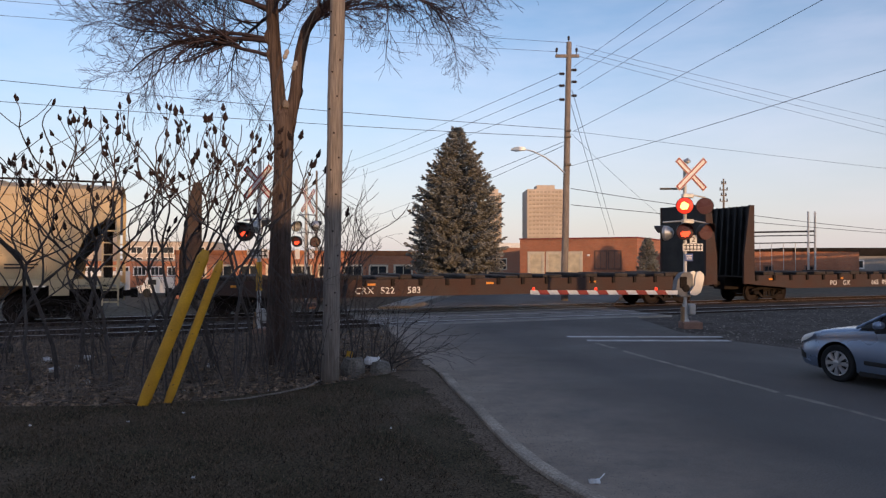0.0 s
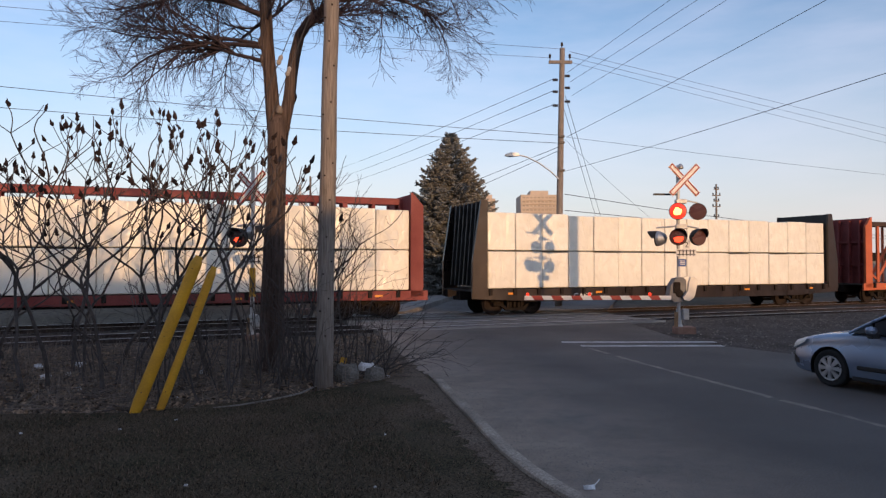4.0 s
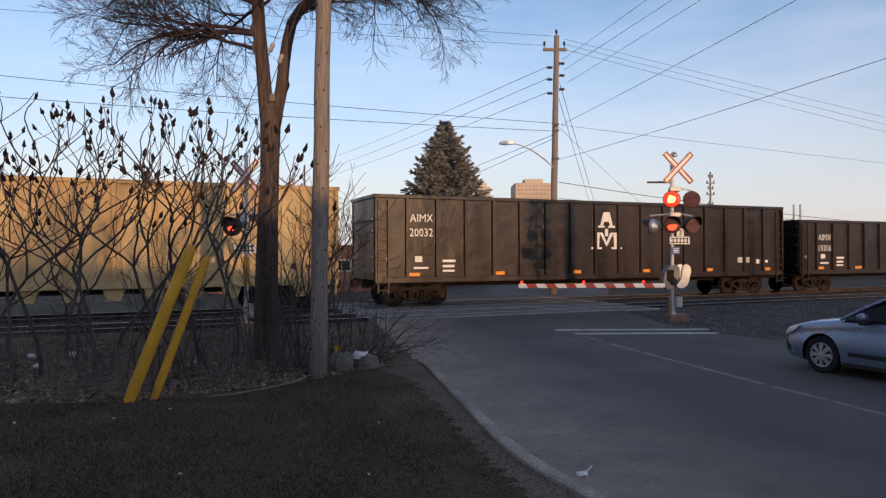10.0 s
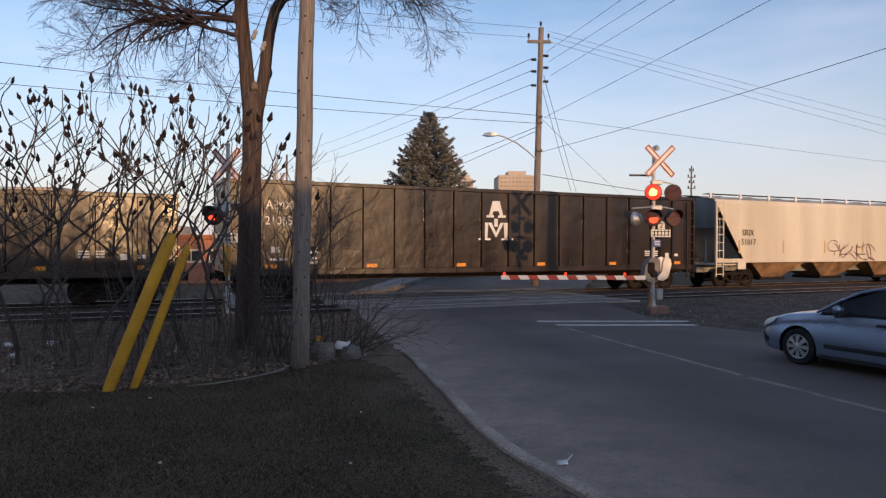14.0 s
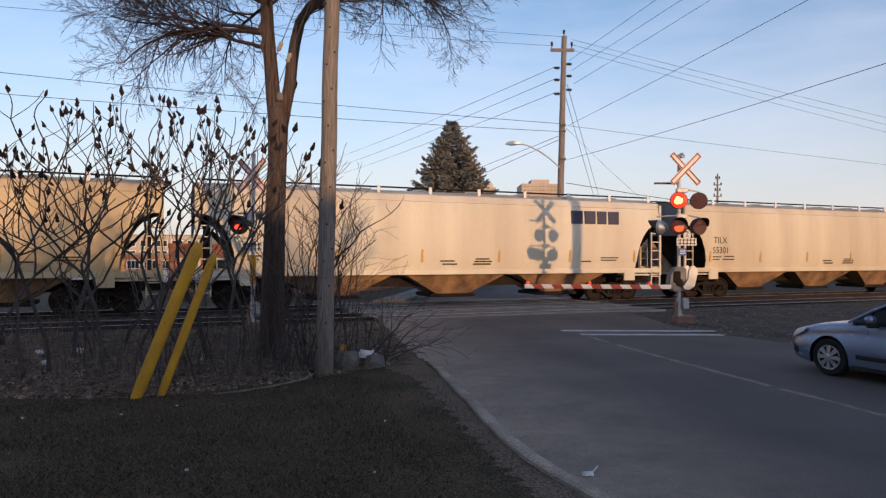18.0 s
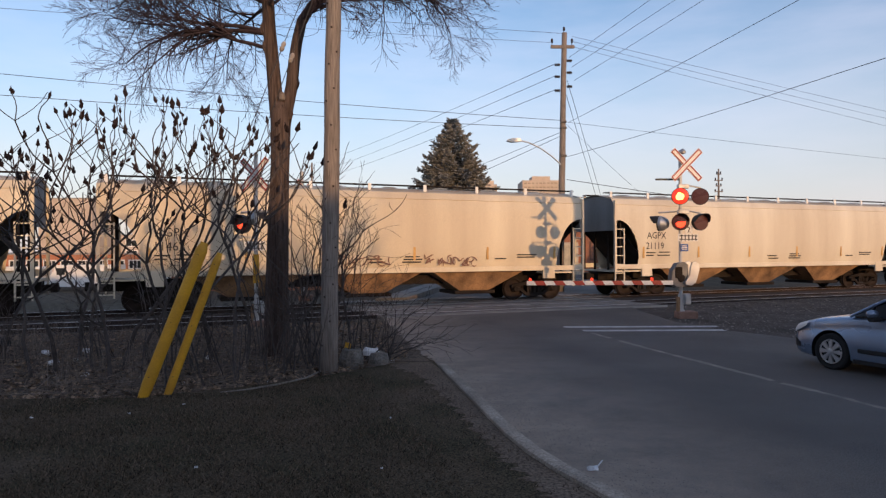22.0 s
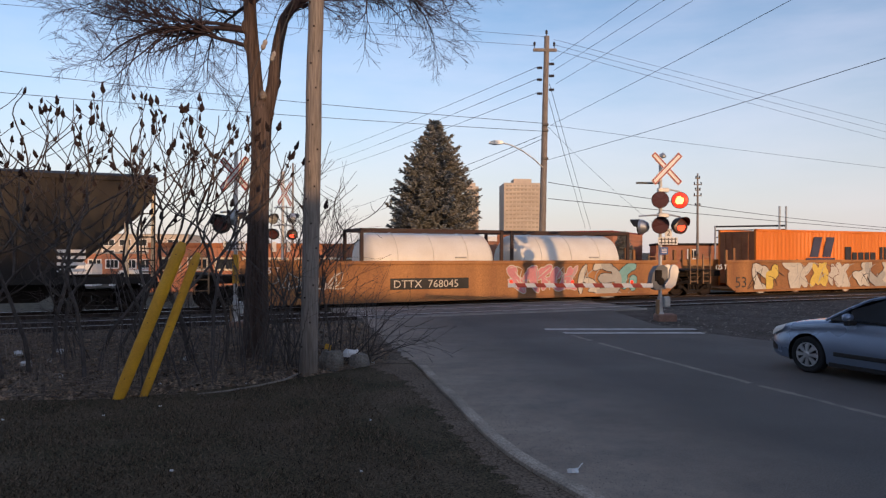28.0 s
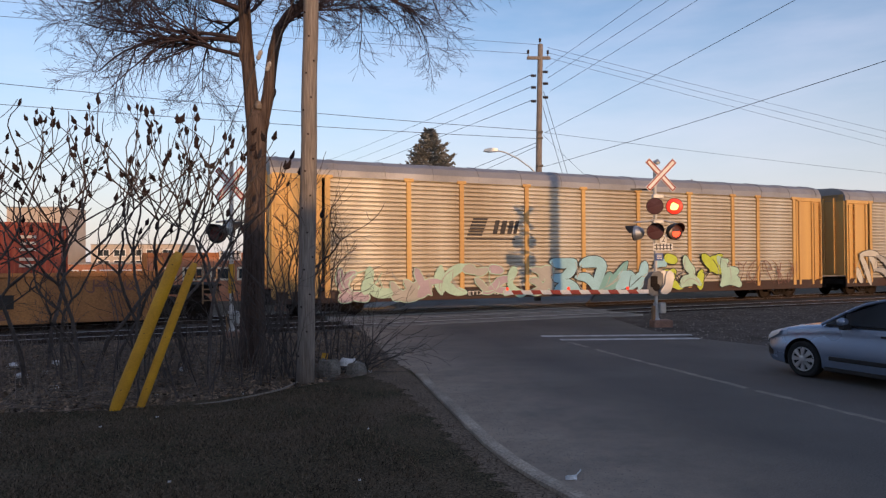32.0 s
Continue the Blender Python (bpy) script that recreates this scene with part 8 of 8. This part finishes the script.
    quads(bm, [(0.95, -0.74, 0.975), (0.95, 0.74, 0.975), (0.3, 0.64, 1.378), (0.3, -0.64, 1.378)], [(0, 1, 2, 3)])
    part("windscreen", bm, M["glass_dark"], car, "dark tinted windscreen")
    for s in (-1, 1):
        o = lambda p, e=0.0: (p[0], s * (0.822 + e - 0.3 * (p[1] - 0.93)), p[1])
        for quad in (((0.93, 0.965), (0.62, 0.97), (0.62, 1.14)), ((0.58, 0.97), (-0.28, 0.98), (-0.28, 1.39), (0.02, 1.36), (0.58, 1.14)), ((-0.36, 0.98), (-1.45, 1.02), (-1.05, 1.33), (-0.36, 1.38))):
            bm = B()
            prism(bm, quad, 0, 1, "y")
            for v in bm.verts:
                v.co = Vector(o((v.co.x, v.co.z), 0.0 if v.co.y < 0.5 else -0.02))
            part("side_window", bm, M["glass_dark"], car, "dark side window")
        # bright pillar and roof rail along the glass
        bm = B()
        tube(bm, [o(p, 0.005) for p in ((0.98, 0.95), (0.62, 1.165), (0.3, 1.325), (0.0, 1.4), (-0.55, 1.425), (-1.08, 1.36), (-1.6, 1.05))], 0.024, 8)
        part("pillar", bm, M["car_paint"], car)
        part("pillar", prism(B(), [o((-0.28, 0.98))[::2], o((-0.36, 0.98))[::2], o((-0.36, 1.39))[::2], o((-0.28, 1.39))[::2]], min(s * 0.7, s * 0.815), max(s * 0.7, s * 0.815), "y"), M["black"], car)
        # mirror on a black foot
        bm = B()
        lathe(bm, [(0.02, -0.09), (0.055, -0.075), (0.066, 0.0), (0.06, 0.075), (0.02, 0.09)], (0, 0, 0), "y", 14)
        mir = part("mirror", bm, M["car_paint"], car, "door mirror in body colour", smooth=True)
        mir.location = (0.5, s * 0.98, 1.04)
        part("mirror_foot", cbox(B(), -0.06, 0.05, min(-s * 0.16, s * 0.06), max(-s * 0.16, s * 0.06), -0.13, -0.05, 0.02), M["black"], mir)
        # wraparound headlight following the nose
        bm = B()
        prev = None
        for k in range(9):
            x = 2.15 - 0.36 * k / 8
            w, zb, zm, zt = smooth_between(st, x)
            hgt = 0.06 * (1 - (k / 8) ** 2 * 0.75)
            row = [bm.verts.new((x + 0.012, s * (w * 0.985 + 0.012), zt - 0.075 - hgt)), bm.verts.new((x + 0.012, s * (w * 0.965 + 0.015), zt - 0.06)), bm.verts.new((x + 0.005, s * (w * 0.9 + 0.01), zt - 0.008))]
            if prev:
                for j in (0, 1):
                    bm.faces.new((prev[j], prev[j + 1], row[j + 1], row[j]))
            prev = row
        part("headlight", bm, M["tank_white"], car, "clear headlight")
        w, zb, zm, zt = smooth_between(st, 2.1)
        bm = B()
        for k in range(4):
            xa = 2.18 - 0.06 * k
            xb = xa - 0.06
            wa, wb = smooth_between(st, xa)[0], smooth_between(st, xb)[0]
            quads(bm, [(xa + 0.008, s * (wa * 0.99 + 0.008), 0.33), (xb + 0.008, s * (wb * 0.99 + 0.008), 0.32), (xb + 0.008, s * (wb + 0.008), 0.5 - 0.03 * k), (xa + 0.008, s * (wa + 0.008), 0.52 - 0.03 * k)], [(0, 1, 2, 3)])
        part("fog_lamp", bm, M["black"], car, "black fog lamp recess")
        for x in (-0.32,):
            part("door_seam", box(B(), x, x + 0.006, min(s * 0.86, s * 0.881), max(s * 0.86, s * 0.881), 0.45, 0.72), M["black"], car)
        part("door_handle", cbox(B(), -0.24, -0.06, min(s * 0.86, s * 0.905), max(s * 0.86, s * 0.905), 0.82, 0.855, 0.01), M["black"], car)
        part("belt_trim", box(B(), -1.4, 0.9, min(s * 0.79, s * 0.822), max(s * 0.79, s * 0.822), 0.945, 0.965), M["black"], car)
        part("side_moulding", cbox(B(), -0.86, 0.82, min(s * 0.86, s * 0.898), max(s * 0.86, s * 0.898), 0.36, 0.43, 0.012), M["black"], car, "dark rubbing strip along the doors")
        part("sill_trim", cbox(B(), -0.92, 0.92, min(s * 0.8, s * 0.868), max(s * 0.8, s * 0.868), 0.17, 0.24, 0.01), M["black"], car)
    for wx in arches:
        for s in (-1, 1):
            # dark liner inside the arch
            bm = B()
            pts = []
            for yy in (0.45, 0.84):
                for k in range(19):
                    an = math.pi * (k / 18) * 1.24 - 0.38
                    pts.append((wx + math.cos(an) * (R + 0.002), s * yy, wz + math.sin(an) * (R + 0.002)))
            quads(bm, pts, [(k, k + 1, 20 + k, 19 + k) for k in range(18)] + [tuple(range(19))])
            part("wheel_well", bm, M["black"], car, "dark wheel arch liner")
            bm = B()
            lathe(bm, [(0.2, 0.825), (0.285, 0.845), (0.312, 0.825), (0.315, 0.79), (0.315, 0.68), (0.3, 0.65), (0.2, 0.64)], (0, 0, 0), "y", 32)
            for v in bm.verts:
                v.co.y *= s
            w = part("wheel", bm, M["tyre"], car, "black tyre")
            w.location = (wx, 0, 0.315)
            bm = B()
            lathe(bm, [(0.212, 0.838), (0.205, 0.85), (0.19, 0.846), (0.19, 0.82)], (0, 0, 0), "y", 32)
            bm.faces.ensure_lookup_table()
            bm.faces.remove(bm.faces[-1])
            bm.faces.ensure_lookup_table()
            bm.faces.remove(bm.faces[-1])
            lathe(bm, [(0.058, 0.83), (0.058, 0.862), (0.03, 0.868)], (0, 0, 0), "y", 14)
            for k in range(8):
                an = k * math.pi / 4
                c, t = math.cos(an), math.sin(an)
                w1, w2 = 0.018, 0.042
                pts = []
                for yy in (0.83, 0.858):
                    pts += [(c * 0.045 - t * w1, yy, t * 0.045 + c * w1), (c * 0.045 + t * w1, yy, t * 0.045 - c * w1), (c * 0.197 + t * w2, yy - 0.008, t * 0.197 - c * w2), (c * 0.197 - t * w2, yy - 0.008, t * 0.197 + c * w2)]
                quads(bm, pts, [(4, 5, 6, 7), (0, 1, 5, 4), (1, 2, 6, 5), (2, 3, 7, 6), (3, 0, 4, 7)])
            for v in bm.verts:
                v.co.y *= s
            part("rim", bm, M["rim"], w, "silver eight-spoke wheel cover")
    return car


HEAD = math.degrees(math.atan2(0.92, -0.4))
hd = Vector((math.cos(radians(HEAD)), math.sin(radians(HEAD)), 0))
lf = Vector((-hd.y, hd.x, 0))
wheel_at = Vector((6.78, 11.66, 0))
c = wheel_at - hd * 1.33 - lf * 0.86
sedan(pose(c.x, c.y, 0, 0, 0, HEAD))

# ---- loose things and ground cover ----
rng = random.Random(77)


def inside(x, y, poly):
    c = False
    for (x0, y0), (x1, y1) in zip(poly, poly[1:] + poly[:1]):
        if (y0 > y) != (y1 > y) and x < (x1 - x0) * (y - y0) / (y1 - y0) + x0:
            c = not c
    return c


def rock(bm, x, y, z, w, d, h, seed):
    r = random.Random(seed)
    vs = []
    for k in range(3):
        zz = z + h * (0, 0.55, 1)[k]
        f = (1.0, 1.02, 0.78)[k]
        vs.append([bm.verts.new((x + math.cos(a) * w / 2 * f * r.uniform(0.88, 1.1), y + math.sin(a) * d / 2 * f * r.uniform(0.88, 1.1), zz + r.uniform(-0.02, 0.02))) for a in [2 * math.pi * i / 10 for i in range(10)]])
    for r0, r1 in zip(vs, vs[1:]):
        for i in range(10):
            bm.faces.new((r0[i], r0[(i + 1) % 10], r1[(i + 1) % 10], r1[i]))
    bm.faces.new(vs[-1])
    return bm


M["rough_concrete"] = mat("rough_concrete", (0.2, 0.185, 0.165), 0.95, 0, 35, 0.4, 5, 0.35, 0.8)
tagged(part("concrete_chunk", rock(B(), -1.55, 12.05, 0.0, 0.44, 0.4, 0.34, 1), M["rough_concrete"]), "rough broken concrete chunk beside the pole", "concrete chunk", group="concrete chunks")
tagged(part("concrete_chunk", rock(B(), -1.08, 12.15, 0.0, 0.38, 0.36, 0.26, 2), M["rough_concrete"]), "mossy grey broken concrete chunk", "concrete chunk", group="concrete chunks")
bag = rock(B(), -1.24, 12.25, 0.2, 0.3, 0.22, 0.13, 3)
tagged(part("plastic_bag", bag, M["litter"]), "crumpled white plastic bag on broken concrete", "litter")
bm = B()
cbox(bm, -0.055, 0.055, -0.01, 0.01, 0, 0.42, 0.004)
tagged(part("marker_board", bm, M["yellow"]), "small yellow marker board leaning behind the pole", "marker").matrix_world = pose(-1.72, 12.2, 0.02, -8, 14, 20)
# crumpled paper cup with straw on the road
bm = rock(B(), 1.45, 6.41, 0.0, 0.12, 0.09, 0.035, 9)
cup = tagged(part("paper_cup", bm, M["litter"]), "crushed white paper cup on the asphalt", "litter")
part("straw", tube(B(), [(1.49, 6.42, 0.02), (1.56, 6.47, 0.07)], 0.005, 6), M["litter"], cup)
# litter in the bed
for i, (x, y, w) in enumerate(((-7.05, 12.4, 0.3), (-5.9, 11.3, 0.18), (-7.9, 13.6, 0.28), (-7.2, 13.9, 0.3), (-6.9, 12.9, 0.14), (-4.4, 13.0, 0.22), (-4.0, 10.6, 0.08), (-2.7, 10.6, 0.07), (-8.4, 11.4, 0.14), (-0.85, 12.5, 0.12), (-3.4, 9.0, 0.05), (-2.3, 6.35, 0.05), (-0.55, 6.3, 0.04), (-3.9, 8.5, 0.05), (-0.6, 8.2, 0.04), (-5.0, 8.3, 0.06))):
    tagged(part("litter_scrap", rock(B(), x, y, 0.02 if y > 9.6 else 0.05, w * 0.75, w * 0.55, w * 0.3, 40 + i), M["litter"]), "scrap of white litter on the ground", "litter", group="litter")
tagged(part("drain_pipe", tube(B(), [(-10.2, 14.3, 0.2), (-9.1, 14.35, 0.17)], 0.13, 14), M["black"]), "short black drain pipe lying in leaves", "pipe")
tagged(part("fallen_branch", tube(B(), [(-3.15, 9.72, 0.07), (-2.8, 9.85, 0.08), (-2.4, 10.15, 0.1), (-2.1, 10.6, 0.1), (-1.95, 11.1, 0.12)], [0.008, 0.013, 0.016, 0.016, 0.013], 6), M["pole_wood"]), "long pale stick lying at the grass edge", "branch")

BED = [(-16, 9.3), (-12, 9.3), (-7, 9.35), (-4.2, 9.45), (-2.9, 10.2), (-1.9, 11.0), (-1.0, 12.0), (-0.6, 12.6), (-0.6, 13.4), (-0.98, 15.5), (-1.48, 18.5), (-1.8, 20.3), (-9.0, 17.0), (-16, 14.2)]
# dead leaves: small curled quads
V, F = [], []
while len(F) < 14000:
    x, y = rng.uniform(-11, 0), 9.2 + 10 * rng.random() ** 1.6
    if not inside(x, y, BED):
        continue
    a, s_, t = rng.uniform(0, 6.28), rng.uniform(0.02, 0.055), rng.uniform(-0.9, 0.9)
    c, d = math.cos(a) * s_, math.sin(a) * s_
    z = 0.035 + rng.random() * 0.03
    b = len(V)
    V += [(x - c, y - d, z), (x + d * 0.5, y - c * 0.5, z + t * s_), (x + c, y + d, z + 0.01), (x - d * 0.5, y + c * 0.5, z + abs(t) * s_)]
    F.append((b, b + 1, b + 2, b + 3))
me = bpy.data.meshes.new("leaf_litter")
me.from_pydata(V, [], F)
me.materials.append(M["leaf_brown"])
tagged(part("leaf_litter", me, None), "scattered brown dead leaves on soil", "dead leaves", kind="stuff")
# fallen twigs
segs = []
for i in range(1600):
    x, y = rng.uniform(-11, -0.4), 9.3 + 8 * rng.random() ** 1.4
    if inside(x, y, BED):
        a, L_ = rng.uniform(0, 6.28), rng.uniform(0.15, 0.9)
        p = Vector((x, y, rng.uniform(0.04, 0.1)))
        q = p + Vector((math.cos(a) * L_, math.sin(a) * L_, rng.uniform(-0.02, 0.12)))
        segs.append((p, q, 0.008, 0.003))
tagged(part("fallen_twigs", stems_mesh("fallen_twigs", segs, "dry_twig", cut=0.01), None), "fallen twigs strewn over the soil", "twigs", kind="stuff")
# upright dead weeds in the bed
segs = []
for i in range(1500):
    x, y = rng.uniform(-11.5, -0.6), 9.6 + 7 * rng.random()
    if inside(x, y, BED):
        p = Vector((x, y, 0.0))
        h_ = rng.uniform(0.15, 0.7)
        q = p + Vector((rng.gauss(0, 0.12), rng.gauss(0, 0.12), h_))
        segs.append((p, q, 0.005, 0.002))
        segs.append((q, q + Vector((rng.gauss(0, 0.12), rng.gauss(0, 0.12), h_ * 0.4)), 0.002, 0.0012))
tagged(part("dead_weeds", stems_mesh("dead_weeds", segs, "dry_twig", cut=0.01), None), "thin dead weed stalks among the shrubs", "weeds", kind="stuff")

# thin grass on the verge
LAWN = [(-13, 9.2), (-7, 9.3), (-4.2, 9.4), (-2.9, 10.1), (-1.9, 10.9), (-1.0, 11.9), (-0.2, 11.6), (0.25, 9.4), (0.7, 7.4), (1.1, 6.0), (1.5, 5.0), (-5, 4.5)]
V, F = [], []
for i in range(90000):
    y = 4.8 + 6.2 * rng.random()
    x = rng.uniform(-0.72 * y - 0.6, 1.4)
    if not inside(x, y, LAWN):
        continue
    if noise.noise(Vector((x * 1.1, y * 1.1, 0))) + rng.uniform(-0.6, 0.6) < -0.3:
        continue
    if x > 1.9 - 0.28 * y and rng.random() < 0.75:
        continue
    h_ = rng.uniform(0.012, 0.045)
    a = rng.uniform(0, 6.28)
    w = 0.005
    lx, ly = rng.gauss(0, 0.025), rng.gauss(0, 0.025)
    b = len(V)
    V += [(x - math.cos(a) * w, y - math.sin(a) * w, 0.058), (x + math.cos(a) * w, y + math.sin(a) * w, 0.058), (x + lx, y + ly, 0.06 + h_)]
    F.append((b, b + 1, b + 2))
me = bpy.data.meshes.new("grass")
me.from_pydata(V, [], F)
me.materials.append(M["blade"])
tagged(part("grass", me, None), "thin short winter grass on dark soil", "grass", kind="stuff")


def pebbles(name, poly, count, z, smin, smax, material, label, seed, box4):
    r = random.Random(seed)
    V, F = [], []
    x0, x1, y0, y1 = box4
    n = 0
    tries = 0
    while n < count and tries < count * 8:
        tries += 1
        x, y = r.uniform(x0, x1), r.uniform(y0, y1)
        if not inside(x, y, poly):
            continue
        s_ = r.uniform(smin, smax)
        b = len(V)
        for dx, dy, dz in ((1, 0, 0), (0, 1, 0), (-1, 0, 0), (0, -1, 0), (0.1, 0.1, 0.7)):
            V.append((x + dx * s_ * r.uniform(0.6, 1.1), y + dy * s_ * r.uniform(0.6, 1.1), z + dz * s_ * r.uniform(0.6, 1.1)))
        F += [(b, b + 1, b + 4), (b + 1, b + 2, b + 4), (b + 2, b + 3, b + 4), (b + 3, b, b + 4)]
        n += 1
    me = bpy.data.meshes.new(name)
    me.from_pydata(V, [], F)
    me.materials.append(M[material])
    tagged(part(name, me, None), label, "gravel", kind="stuff")


pebbles("gravel", [(7.0, 21.5), (6.95, 19.5), (7.4, 17.6), (8.6, 15.6), (10.6, 13.8), (14, 11.8), (26, 15), (26, 33), (8, 26)], 12000, -0.06, 0.02, 0.06, "stone", "grey crushed stone beside the crossing", 5, (7, 24, 12, 32))
pebbles("track_gravel", [(-1.6, 20.4), (-1.85, 24.5), (-1.3, 27.4), (-20, 19.8), (-20, 12.6)], 7000, -0.11, 0.02, 0.055, "stone", "dark crushed stone between the tracks", 6, (-18, -1.4, 13, 27))
GUT = [(0.02, 12.5), (0.15, 11.5), (0.36, 10.3), (0.6, 9.15), (0.92, 7.43), (1.28, 6.2), (1.75, 5.2), (2.6, 5.2), (1.9, 7.2), (1.3, 9.0), (0.7, 11.5), (0.3, 13.4), (-0.15, 14.6), (-0.2, 13.3)]
pebbles("road_grit", GUT, 3400, 0.0, 0.003, 0.009, "grit", "grit gathered along the kerb", 8, (-0.3, 2.6, 5, 14.6))
# sleepers
tie = bpy.data.meshes.new("tie")
bm = cbox(B(), -0.115, 0.115, -1.3, 1.3, -0.26, -0.085, 0.015)
bmesh.ops.recalc_face_normals(bm, faces=bm.faces[:])
bm.to_mesh(tie), bm.free()
tie.materials.append(M["tie"])
for nc, tr in zip((N_NEAR, N_TRAIN), TRACKS):
    for i in range(130):
        s_ = -26 + i * 0.56
        if 5.9 < s_ < 17.6:
            continue
        o = part("tie", tie, None, tr)
        o.location = (s_, nc, 0)

# distance gone by the train, second by second
GONE = [0.00, 15.97, 31.95, 47.92, 63.88, 79.85, 95.81, 111.76, 127.71, 143.65, 159.59, 175.53, 191.45, 207.37, 223.28, 239.19, 255.10, 271.01, 286.91, 302.82, 318.73, 334.64, 350.55, 366.46, 382.37, 398.30, 414.22, 430.16, 446.11, 462.07, 478.04, 494.00, 509.96]


def gone(t):
    i = min(int(t), 31)
    return GONE[i] + (GONE[i + 1] - GONE[i]) * (t - i)


def motions():
    for ob, s0, z in [(c, s, 0.0) for c, s in CARS] + LOADS:
        rows = []
        for k in range(33):
            p = trk(s0 - GONE[k], N_TRAIN, z + 0.022)
            rows.append((k, pose(p.x, p.y, p.z, 0, 0, AZ)))
        walk(ob, rows)
    # wheels roll without slipping while their car is in sight
    places = dict(CARS)
    for car, w in WHEELSETS:
        s0 = places[car]
        t0, t1 = [next((k / 30 for k in range(961) if s0 - gone(k / 30) < lim), 32.0) for lim in (34, -16)]
        k0, k1 = int(t0 * 30), int(t1 * 30)
        x, y, z = w.location
        rows = [(0.0, pose(x, y, z))] if k0 > 0 else []
        for k in range(k0, k1 + 1):
            a = -math.degrees((gone(k / 30) - gone(k0 / 30)) / 0.457)
            rows.append((k / 30, pose(x, y, z) @ Matrix.Rotation(radians(a), 4, "Y")))
        if k1 < 960:
            rows.append((32.0, rows[-1][1]))
        if len(rows) > 1:
            walk(w, rows)
    # flashers: switching is imitated by added lenses turning half round, the two phases opposite
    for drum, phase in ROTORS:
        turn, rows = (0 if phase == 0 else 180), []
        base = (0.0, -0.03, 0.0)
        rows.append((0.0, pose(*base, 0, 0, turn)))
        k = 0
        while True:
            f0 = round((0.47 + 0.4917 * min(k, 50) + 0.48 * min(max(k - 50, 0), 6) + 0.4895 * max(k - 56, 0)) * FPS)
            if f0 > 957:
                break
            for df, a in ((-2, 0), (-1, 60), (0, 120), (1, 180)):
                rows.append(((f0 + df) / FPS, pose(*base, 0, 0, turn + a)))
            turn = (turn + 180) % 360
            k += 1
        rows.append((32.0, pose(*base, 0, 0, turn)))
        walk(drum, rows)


motions()
